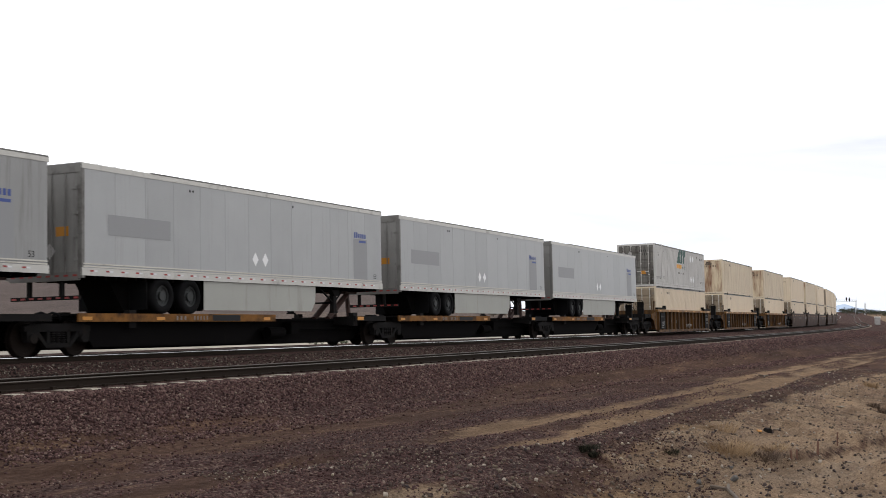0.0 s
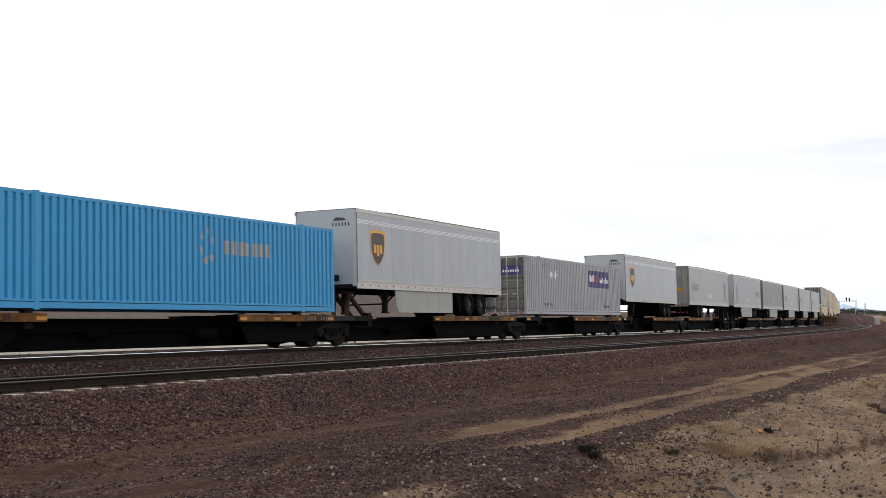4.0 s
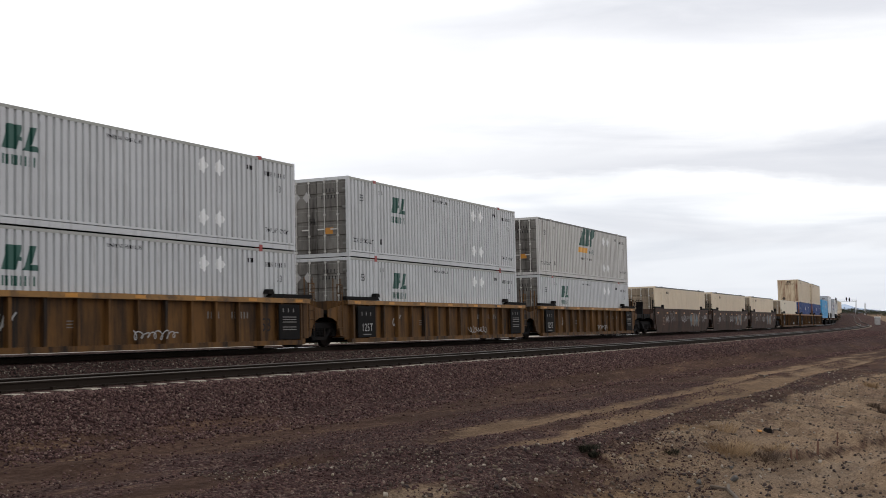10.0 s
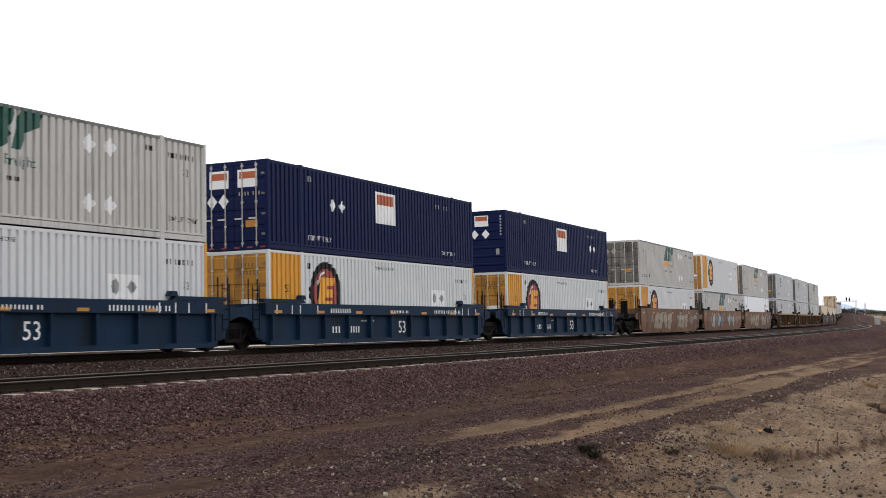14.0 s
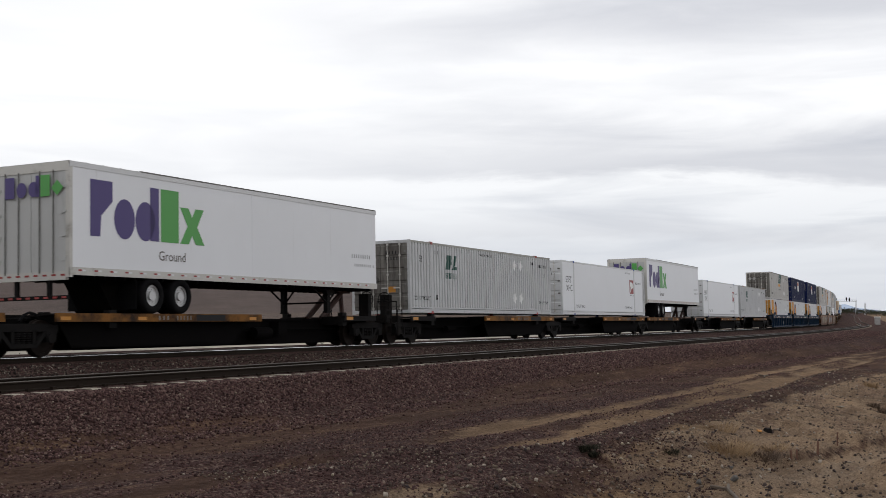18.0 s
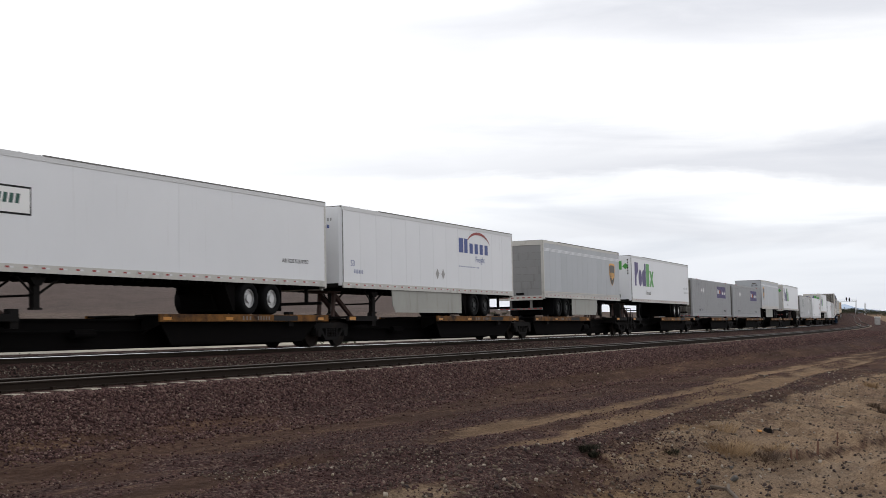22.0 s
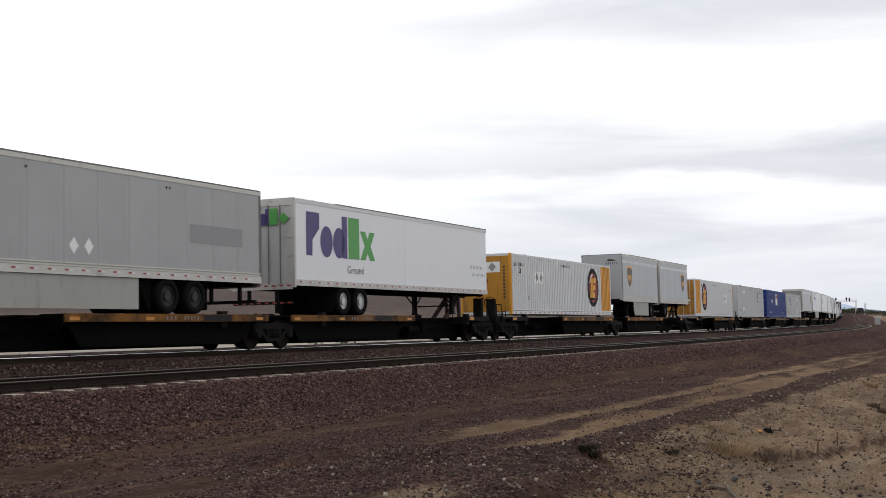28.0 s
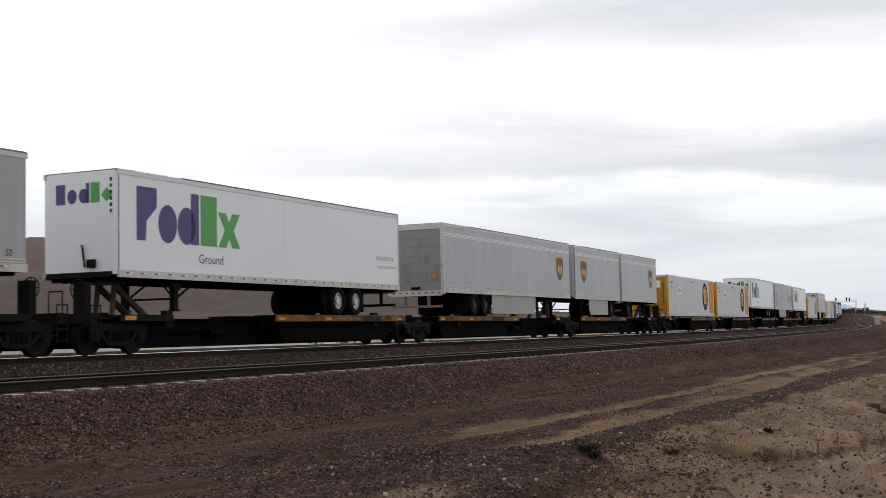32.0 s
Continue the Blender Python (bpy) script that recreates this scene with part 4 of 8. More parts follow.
def lean_block(x, z, w, h):
    return [slant(x, x + w, z, z + h, 0.34)]


def leaning(points, x, z, k, lean=0.30):
    """A shape given in its own small plan, scaled by k and leaning forward."""
    return [(x + (p + lean * q) * k, z + q * k) for p, q in points]


def emblem_green_amber(c, L, d, z, k=1.0):
    """Three leaning green shapes over an amber bar."""
    x = d - L / 2
    zz = z + 0.48 * k
    wedge = [(-0.12, 0), (0.66, 0), (0.60, 0.80), (0.34, 0.80)]
    bulge = [(0.74, 0), (1.16, 0), (1.28, 0.10), (1.30, 0.28), (1.22, 0.40), (1.26, 0.52), (1.26, 0.68), (1.18, 0.80), (0.74, 0.80)]
    flag = [(1.38, 0), (1.62, 0), (1.66, 0.34), (1.98, 0.50), (1.98, 0.80), (1.38, 0.80)]
    for shape in (wedge, bulge, flag):
        marking("emblem", [leaning(shape, x, zz, k)], MARK_GREEN, c, folds=fold_line(L), label="leaning dark green shape")
    marking("emblem_bar", [leaning([(-0.16, -0.30), (1.10, -0.30), (1.10, -0.08), (-0.16, -0.08)], x, zz, k)], MARK_AMBER, c, folds=fold_line(L), label="amber bar")
    marking("lettering", words("Freight", x + 1.2 * k, z + 0.17 * k, 0.2 * k), MARK_GREEN, c, folds=fold_line(L))
    marking("small_print", code_bars(x + 0.15 * k, z - 0.16, 14, 0.075, 0.11, 0.05, 5), MARK_BROWN, c, folds=fold_line(L))


def emblem_green(c, L, d, z, k=1.0):
    """Two leaning green blocks with a link, over a row of small green bars."""
    x = d - L / 2
    polys = lean_block(x, z + 0.38 * k, 0.48 * k, 0.60 * k) + [rect(x + 0.50 * k, x + 0.72 * k, z + 0.60 * k, z + 0.70 * k), slant(x + 0.72 * k, x + 0.94 * k, z + 0.38 * k, z + 0.98 * k, 0.34), rect(x + 0.9 * k, x + 1.25 * k, z + 0.38 * k, z + 0.52 * k)]
    polys += code_bars(x + 0.02, z, 8, 0.11 * k, 0.24 * k, 0.035 * k, 9)
    marking("emblem", polys, MARK_GREEN, c, folds=fold_line(L), label="dark green leaning blocks over a row of bars")


def emblem_disc(c, L, d, z):
    """A black-rimmed red disc with a notched amber block on it."""
    x = d - L / 2
    f = fold_line(L)
    marking("emblem_rim", [oval(x, z, 1.02, 1.06, 48, 0.035)], MARK_BLACK, c, face=-1.288, folds=f, label="black rim of the round emblem")
    marking("emblem_disc", [oval(x, z, 0.80, 0.84, 32)], MARK_RED, c, face=-1.291, folds=f, label="red disc")
    marking("emblem_highlight", [[(x - 0.62, z + 0.25), (x - 0.50, z + 0.28), (x - 0.22, z + 0.64), (x - 0.02, z + 0.70), (x - 0.10, z + 0.76), (x - 0.36, z + 0.66)]], MARK_WHITE, c, face=-1.2935, folds=f)
    block = [(-0.50, -0.58), (0.42, -0.58), (0.46, -0.06), (0.54, 0.54), (-0.42, 0.54)]
    marking("emblem_shade", [leaning([(p - 0.07, q - 0.05) for p, q in block], x, z - 0.02, 1.08, 0.12)], MARK_BLACK, c, face=-1.2935, folds=f)
    marking("emblem_block", [leaning(block, x, z, 1.0, 0.12)], MARK_AMBER, c, face=-1.296, folds=f, label="leaning amber block")
    for q in (-0.26, 0.14):
        marking("emblem_notch", [leaning([(0.02, q), (0.46, q), (0.48, q + 0.12), (0.04, q + 0.12)], x, z, 1.0, 0.12)], MARK_RED, c, face=-1.2985, folds=f)


def emblem_panel(c, L, d, z0, z1):
    """A white panel with an orange-red block at its top."""
    x = d - L / 2
    f = fold_line(L)
    marking("emblem_panel", [rect(x, x + 1.6, z0, z1)], MARK_WHITE, c, folds=f, label="white panel")
    marking("emblem", [rect(x + 0.17, x + 1.47, z1 - 0.48, z1 - 0.10)], MARK_RUST, c, face=-1.291, folds=f, label="orange-red block")


def door_marks(c, L, ink, sign=-1, amber=True, code=True, placards=True):
    """Stencil marks and stickers on the door end."""
    x = sign * (L / 2 + 0.014)
    if code:
        marking("door_stencil_mark", code_bars(0.25, 2.34, 4, 0.07, 0.13, 0.07) + code_bars(0.2, 2.1, 6, 0.07, 0.13, 0.06, 9), ink, c, end=x)
        marking("door_lettering", words("53", -0.34, 1.22, 0.2), ink, c, end=x)
    if amber:
        marking("sticker", [rect(0.32, 0.66, 0.83, 1.06)], REFLECT, c, end=x, label="orange sticker")
    if placards:
        for yy in (-0.86, -0.42):
            marking("placard", [diamond(yy, 2.2, 0.17, 0.2)], MARK_DIM, c, end=x, label="faded diamond placard")


def grey_box(style, doors="rear", rail=0.17, dm=None, marks=True):
    L = 16.15
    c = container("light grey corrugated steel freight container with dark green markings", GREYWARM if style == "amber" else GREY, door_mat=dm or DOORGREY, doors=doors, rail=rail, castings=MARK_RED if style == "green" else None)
    if style == "amber":
        emblem_green_amber(c, L, 6.75, 1.22, 1.28)
        common_marks(c)
    else:
        emblem_green(c, L, 3.35 if doors == "rear" else 11.65, 1.45)
        common_marks(c, placards=((11.2, 2.3), (12.0, 2.3), (11.2, 0.75), (12.0, 0.75)) if doors == "rear" else ((3.2, 2.3), (4.0, 2.3), (3.2, 0.75), (4.0, 0.75)))
    if doors == "rear":
        door_marks(c, L, MARK_BLACK)
    else:
        x = -L / 2 - 0.002
        marking("end_panel", [rect(-0.95, 0.75, 2.3, 2.62)], MARK_WHITE, c, end=x - 0.012)
        marking("end_bar", [rect(-0.9, 0.1, 2.44, 2.56)], MARK_GREEN, c, end=x - 0.016)
        marking("end_lettering", words("53", -0.35, 1.2, 0.22), MARK_BLACK, c, end=x - 0.012)
        marking("end_placard", [diamond(-0.4, 1.75)], MARK_RED, c, end=x - 0.012, label="red diamond placard")
    return c


def beige_box(mat=None, doors="rear", door_mat=None):
    L = 16.15
    rusty = mat is BEIGE_RUST
    m = BEIGE_WORN if rusty else (mat or BEIGE)
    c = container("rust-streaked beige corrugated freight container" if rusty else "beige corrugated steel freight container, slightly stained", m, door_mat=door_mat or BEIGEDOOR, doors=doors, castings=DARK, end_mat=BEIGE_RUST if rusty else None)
    marking("stencil_mark", shifted(code_bars(3.0, 2.42, 8, 0.09, 0.17, 0.05, 9) + code_bars(1.5, 2.38, 3, 0.09, 0.2, 0.05), L), MARK_BLACK, c, folds=fold_line(L))
    if doors == "rear":
        marking("door_stencil_mark", code_bars(-1.0, 2.15, 4, 0.08, 0.16, 0.06) + code_bars(-1.02, 1.9, 6, 0.08, 0.16, 0.05, 9), MARK_BLACK, c, end=-L / 2 - 0.014)
    else:
        x = -L / 2 - 0.014
        marking("end_emblem", [[(-0.15, 2.56), (0.4, 2.56), (0.3, 2.64), (-0.05, 2.72)], rect(-0.2, 0.35, 2.46, 2.52)], MARK_BROWN, c, end=x, label="dark stencilled emblem")
        marking("end_stencil_mark", code_bars(-0.35, 2.25, 8, 0.09, 0.17, 0.04, 4), MARK_BROWN, c, end=x)
        marking("end_placard", [diamond(-0.55, 0.5, 0.2, 0.24)], MARK_BROWN, c, end=x, label="brown diamond stain where a placard was")
    return c


def blue_box(mat, label, old=False, doors="rear"):
    L = 16.15
    c = container(label, mat, frame_mat=mat, doors=doors, castings=DARK if old else None, flat_end=doors == "front")
    f = fold_line(L)
    if old:
        side_words(c, L, [("53", 1.05, 1.9, 0.3), ("53", L - 0.75, 1.2, 0.2)], MARK_WHITE)
        marking("stencil_mark", shifted(code_bars(L - 3.2, 2.2, 6, 0.09, 0.16, 0.05, 4) + code_bars(L - 0.9, 0.6, 4, 0.06, 0.3, 0.05, 9), L), MARK_WHITE, c, folds=f)
        marking("panel_patch", [rect(8.2 - L / 2, 8.7 - L / 2, 1.95, 2.35)], MARK_WHITE, c, folds=f)
        for sgn in (-1, 1):
            sh = Shape()
            for y in (-1.30, 1.17):
                sh.box(sgn * (L / 2 + 0.004) - 0.065, sgn * (L / 2 + 0.004) + 0.065, y, y + 0.13, 0.02, 2.87)
            part("corner_post", sh, RUSTPOST, c, "rusty red-brown corner posts")
        marking("end_lettering", words("53", -0.1, 1.95, 0.3), MARK_WHITE, c, end=-L / 2 - 0.014)
    else:
        emblem_panel(c, L, 7.25, 1.33, 2.52)
        marking("stencil_mark", shifted(code_bars(2.5, 2.4, 2, 0.08, 0.18) + code_bars(L - 3.7, 2.3, 8, 0.09, 0.16, 0.05, 4), L), MARK_DIM, c, folds=f)
        side_words(c, L, [("TOP LIFT ONLY", 2.45, 0.42, 0.17), ("TOP LIFT ONLY", L - 3.2, 0.42, 0.15)], MARK_WHITE)
        for d in (13.0, 13.65) if doors == "front" else (4.1, 4.75):
            marking("placard", [diamond(d - L / 2, 1.72, 0.2, 0.22)], MARK_WHITE, c, face=-1.291, folds=f, label="white diamond placard")
        x = -L / 2 - 0.014
        if doors == "front":
            marking("end_panel", [rect(-0.28, 0.42, 2.15, 2.66)], MARK_WHITE, c, end=x, label="white panel")
            marking("end_emblem", [rect(-0.23, 0.37, 2.42, 2.62)], MARK_RUST, c, end=x - 0.004, label="orange-red block")
            for y in (-0.28, 0.28):
                marking("placard", [diamond(y, 1.78, 0.2, 0.22)], MARK_WHITE, c, end=x, label="white diamond placard")
            marking("notice", [rect(0.78, 0.95, 0.8, 1.08)], MARK_DIM, c, end=x)
            marking("end_stencil_mark", [rect(1.0, 1.08, 1.7 + 0.14 * q, 1.8 + 0.14 * q) for q in range(7)], MARK_DIM, c, end=x)
            return c
        for y in (-0.95, 0.15):
            marking("door_panel", [rect(y, y + 0.75, 2.02, 2.6)], MARK_WHITE, c, end=x)
            marking("door_emblem", [rect(y + 0.06, y + 0.69, 2.3, 2.52)], MARK_RUST, c, end=x - 0.004)
        for y in (-0.85, -0.4):
            marking("placard", [diamond(y, 1.6, 0.2, 0.24)], MARK_WHITE, c, end=x, label="white diamond placard")
        marking("door_stencil_mark", code_bars(0.2, 1.75, 7, 0.07, 0.12, 0.04, 4), MARK_DIM, c, end=x)
        marking("sticker", [rect(0.45, 0.9, 0.72, 0.95)], REFLECT, c, end=x, label="yellow sticker")
        marking("tape", [rect(-1.0 + 0.5 * k, -0.8 + 0.5 * k, 0.05, 0.1) for k in range(5)], MARK_RED, c, end=x)
    return c


def disc_box(yellow="rear"):
    """White container with one yellow end and a round emblem beside it."""
    L = 16.15
    rear = yellow == "rear"
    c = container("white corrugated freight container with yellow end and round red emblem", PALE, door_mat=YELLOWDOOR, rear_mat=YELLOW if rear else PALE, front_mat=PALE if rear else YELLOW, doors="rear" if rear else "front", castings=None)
    f = fold_line(L)
    emblem_disc(c, L, 3.55 if rear else L - 3.4, 1.55)
    ink = MARK_BLACK
    # the far end has a yellow edge, and the white end stands on a yellow wall
    sh = Shape()
    xx = L / 2 - 0.114 if rear else -L / 2 - 0.006
    for y in (-1.301, 1.183):
        sh.box(xx, xx + 0.12, y, y + 0.118, 0.0, 2.892)
    part("corner_post", sh, YELLOW, c, "yellow corner posts")
    if rear:
        side_words(c, L, [("53", 1.0, 1.55, 0.24), ("53", L - 1.1, 1.5, 0.22)], ink)
        side_words(c, L, [("WARNING HIGH CUBE", 7.2, 2.5, 0.11)], ink)
        marking("stencil_mark", shifted(code_bars(L - 1.8, 2.2, 9, 0.075, 0.15, 0.04, 4) + code_bars(2.35, 2.35, 2, 0.1, 0.2), L), ink, c, folds=f)
        marking("notice", [rect(11.9 - L / 2, 13.2 - L / 2, 1.2, 1.85)], MARK_WHITE, c, folds=f, label="white notice panel")
        for d in (12.2, 12.85):
            marking("placard", [diamond(d - L / 2, 1.52, 0.19, 0.23)], MARK_GREYED, c, face=-1.291, folds=f)
        door_marks(c, L, MARK_BROWN, amber=False, placards=False)
        marking("sticker", [rect(0.25, 0.9, 1.15, 1.32)], MARK_WHITE, c, end=-L / 2 - 0.016)
    else:
        side_words(c, L, [("53", 1.05, 1.95, 0.26), ("53", L - 1.1, 1.9, 0.24), ("WARNING HIGH CUBE", 7.2, 2.5, 0.12)], ink)
        marking("stencil_mark", shifted(code_bars(0.5, 2.3, 10, 0.08, 0.17, 0.04, 4) + code_bars(2.3, 0.7, 2, 0.08, 0.2), L), ink, c, folds=f)
        marking("notice", [rect(3.2 - L / 2, 4.6 - L / 2, 1.55, 2.12)], MARK_WHITE, c, folds=f, label="white notice panel")
        for d in (3.55, 4.2):
            marking("placard", [diamond(d - L / 2, 1.84, 0.19, 0.23)], MARK_GREYED, c, face=-1.291, folds=f)
        x = -L / 2 - 0.016
        marking("red_tape", [rect(-7.6 + 0.66 * k, -7.42 + 0.66 * k, 0.06, 0.12) for k in range(23)], MARK_RED, c, face=-1.295)
        yellow_wall = Shape().box(-L / 2 - 0.012, -L / 2 - 0.004, -1.18, 1.18, 0.14, 2.77)
        part("end_sheet", yellow_wall, YELLOWDOOR, c, "yellow painted end sheet")
        marking("end_notice", [rect(-0.85, 0.75, 2.0, 2.5)], MARK_WHITE, c, end=x, label="white notice panel")
        for yy in (-0.5, 0.35):
            marking("placard", [diamond(yy, 2.25, 0.2, 0.22)], MARK_GREYED, c, end=x - 0.004)
        marking("end_lettering", words("53", -0.2, 1.5, 0.24), MARK_BLACK, c, end=x)
        marking("end_stencil_mark", [rect(0.9, 1.0, 0.75 + 0.16 * k, 0.86 + 0.16 * k) for k in range(10)], MARK_BROWN, c, end=x)
    return c


def smooth_box():
    L = 16.15
    c = container("smooth white plate-sided container with a red square emblem", WHITE, frame_mat=PALE, door_mat=PALE, smooth=True, castings=MARK_BLUE, L=L)
    x = -L / 2
    marking("lettering", words("53FT", x + 0.6, 1.72, 0.34) + words("XHC", x + 0.68, 1.27, 0.34) + words("TOP LIFT ONLY", x + 2.3, 0.4, 0.16) + words("TOP LIFT ONLY", x + 12.0, 0.4, 0.16) + words("STACK LIMIT 3 HIGH", x + 12.1, 2.55, 0.09), MARK_BLACK, c, face=-1.2875)
    marking("emblem", [rect(x + 13.05, x + 13.95, 1.35, 2.2)], MARK_RED, c, face=-1.2875, label="red square")
    marking("emblem_arrow", [[(x + 13.15, 1.95), (x + 13.25, 2.12), (x + 13.8, 2.0), (x + 13.85, 1.72), (x + 13.45, 1.65), (x + 13.3, 1.42), (x + 13.2, 1.48), (x + 13.28, 1.72)]], MARK_WHITE, c, face=-1.2905, label="white arrow shape")
    marking("stencil_mark", code_bars(x + 14.45, 1.95, 9, 0.08, 0.14, 0.04, 4) + code_bars(x + 13.15, 1.22, 8, 0.07, 0.07, 0.03, 5), MARK_BLACK, c, face=-1.2875)
    door_marks(c, L, MARK_BLACK, amber=False)
    marking("door_emblem", [rect(-0.95, -0.2, 1.55, 2.35)], MARK_RED, c, end=-L / 2 - 0.017)
    # the front end is an open braced extension
    sh = Shape()
    h = L / 2
    for y in (-1.22, 1.22):
        for k in range(3):
            z0, z1 = 0.1 + k * 0.88, 0.1 + (k + 1) * 0.88
            sh.bar((h - 0.02, y, z0), (h + 0.44, y, z1), 0.028)
            sh.bar((h + 0.44, y, z0), (h - 0.02, y, z1), 0.028)
        sh.box(h + 0.42, h + 0.50, y - 0.05, y + 0.05, 0.0, 2.85)
        sh.box(h - 0.0, h + 0.5, y - 0.05, y + 0.05, 0.0, 0.09)
        sh.box(h - 0.0, h + 0.5, y - 0.05, y + 0.05, 2.76, 2.85)
    part("end_truss", sh, PALE, c, "white braced end frame")
    return c


def purple_panel_box():
    L = 16.15
    c = container("grey corrugated freight container with a purple panel", GREYPLAIN, door_mat=DOORGREY, castings=MARK_RED)
    f = fold_line(L)
    marking("panel", [rect(9.95 - L / 2, 13.9 - L / 2, 1.55, 2.5)], MARK_PURPLE, c, folds=f, label="purple panel")
    marking("panel_motif", [rect(10.2 - L / 2 + k * 0.27, 10.4 - L / 2 + k * 0.27, 1.88, 2.26 - 0.09 * (k % 2)) for k in range(3)] + [rect(12.0 - L / 2 + k * 0.2, 12.12 - L / 2 + k * 0.2, 1.85, 2.05 + 0.1 * (k % 3 == 0)) for k in range(9)], MARK_WHITE, c, face=-1.291, folds=f)
    marking("panel_motif", [rect(11.05 - L / 2 + k * 0.27, 11.25 - L / 2 + k * 0.27, 1.88, 2.2) for k in range(2)], MARK_RUST, c, face=-1.291, folds=f)
    side_words(c, L, [("TOP LIFT ONLY", 2.4, 0.42, 0.18), ("TOP LIFT ONLY", 12.6, 0.42, 0.15)], MARK_BLACK)
    marking("stencil_mark", shifted(code_bars(2.5, 2.42, 9, 0.08, 0.16, 0.05, 4) + code_bars(1.6, 2.35, 2, 0.1, 0.2) + code_bars(2.6, 0.72, 3, 0.12, 0.12), L), MARK_GREYED, c, folds=f)
    for d in (3.75, 4.45):
        marking("placard", [diamond(d - L / 2, 2.05, 0.2, 0.26)], MARK_WHITE, c, face=-1.291, folds=f, label="white diamond placard")
    x = -L / 2 - 0.014
    marking("door_panel", [rect(-0.95, 1.05, 1.95, 2.42)], MARK_PURPLE, c, end=x, label="purple panel")
    marking("door_panel_motif", [rect(-0.8 + k * 0.2, -0.65 + k * 0.2, 2.08, 2.28) for k in range(3)] + [rect(0.1 + k * 0.13, 0.18 + k * 0.13, 2.08, 2.2) for k in range(7)], MARK_WHITE, c, end=x - 0.004)
    for y in (-0.75, -0.3):
        marking("placard", [diamond(y, 1.68, 0.2, 0.24)], MARK_DIM, c, end=x)
    marking("tape", [rect(-1.0 + 0.28 * k, -0.86 + 0.28 * k, 0.05, 0.10) for k in range(8)], MARK_RED, c, end=x)
    return c


def teal_box():
    L = 16.15
    c = container("sky-blue corrugated freight container with white markings", TEAL, castings=None)
    f = fold_line(L)
    x = 9.4 - L / 2
    marking("emblem", [rect(x + k * 0.36, x + 0.26 + k * 0.36, 1.7, 2.12) for k in range(1, 8)] + [[(x - 0.5 + 0.38 * math.cos(a), 1.9 + 0.55 * math.sin(a)), (x - 0.5 + 0.38 * math.cos(a + 0.5), 1.9 + 0.55 * math.sin(a + 0.5)), (x - 0.5 + 0.22 * math.cos(a + 0.5), 1.9 + 0.34 * math.sin(a + 0.5)), (x - 0.5 + 0.22 * math.cos(a), 1.9 + 0.34 * math.sin(a))] for a in (0.2, 1.2, 2.2, 3.2, 4.2, 5.2)], MARK_DIM, c, folds=f, label="faded white emblem of ring and bars")
    door_marks(c, L, MARK_DIM, amber=False, placards=False)
    marking("sticker", [rect(-0.3, 0.7, 0.7, 0.95)], REFLECT, c, end=-L / 2 - 0.016, label="yellow sticker")
    return c


RUSTPOST = material("rusted_post_paint", (0.20, 0.075, 0.05), 0.7, vary=0.25, dirt=(0.1, 0.035, 0.02), dirt_amount=0.5)

# ---- loose stones ----


def island_material(name, stops, rough_value=0.9, bump=True):
    """Each loose piece takes its own tone along a ramp."""
    m = bpy.data.materials.new(name)
    m.use_nodes = True
    nt = m.node_tree
    bsdf = nt.nodes["Principled BSDF"]
    bsdf.inputs["Roughness"].default_value = rough_value
    bsdf.inputs["Specular IOR Level"].default_value = 0.12
    geo = nt.nodes.new("ShaderNodeNewGeometry")
    ramp = nt.nodes.new("ShaderNodeValToRGB")
    e = ramp.color_ramp.elements
    e[0].position, e[0].color = stops[0][0], (*stops[0][1], 1)
    e[1].position, e[1].color = stops[-1][0], (*stops[-1][1], 1)
    for q, c in stops[1:-1]:
        e.new(q).color = (*c, 1)
    nt.links.new(geo.outputs["Random Per Island"], ramp.inputs["Fac"])
    co = nt.nodes.new("ShaderNodeTexCoord")
    grain = nt.nodes.new("ShaderNodeTexNoise")
    grain.inputs["Scale"].default_value = 60
    nt.links.new(co.outputs["Object"], grain.inputs["Vector"])
    mix = nt.nodes.new("ShaderNodeMix")
    mix.data_type, mix.blend_type = "RGBA", "OVERLAY"
    mix.inputs["Factor"].default_value = 0.25
    nt.links.new(ramp.outputs["Color"], mix.inputs["A"])
    nt.links.new(grain.outputs["Fac"], mix.inputs["B"])
    nt.links.new(mix.outputs["Result"], bsdf.inputs["Base Color"])
    return m


STONE = island_material("purple_brown_crushed_rock", [(0.0, (0.0182, 0.0095, 0.0090)), (0.3, (0.0502, 0.0266, 0.0247)), (0.6, (0.0836, 0.0456, 0.0418)), (0.86, (0.1201, 0.0714, 0.0631)), (0.975, (0.1444, 0.0958, 0.0783)), (1.0, (0.2052, 0.1596, 0.1292))])
GREYSTONE = island_material("grey_brown_crushed_rock", [(0.0, (0.0128, 0.0092, 0.0080)), (0.4, (0.0368, 0.0264, 0.0224)), (0.70, (0.0680, 0.0512, 0.0424)), (0.90, (0.1200, 0.0976, 0.0784)), (1.0, (0.2400, 0.2080, 0.1720))])
SLOPESTONE = island_material("dark_purple_slope_stones", [(0.0, (0.020, 0.011, 0.010)), (0.4, (0.055, 0.031, 0.026)), (0.75, (0.092, 0.056, 0.045)), (0.95, (0.15, 0.105, 0.078)), (1.0, (0.27, 0.225, 0.175))])
BANKSTONE = island_material("mixed_desert_stones", [(0.0, (0.0340, 0.0255, 0.0247)), (0.3, (0.0638, 0.0459, 0.0399)), (0.6, (0.1020, 0.0765, 0.0578)), (0.85, (0.1700, 0.1318, 0.0978)), (1.0, (0.3230, 0.2805, 0.2295))])


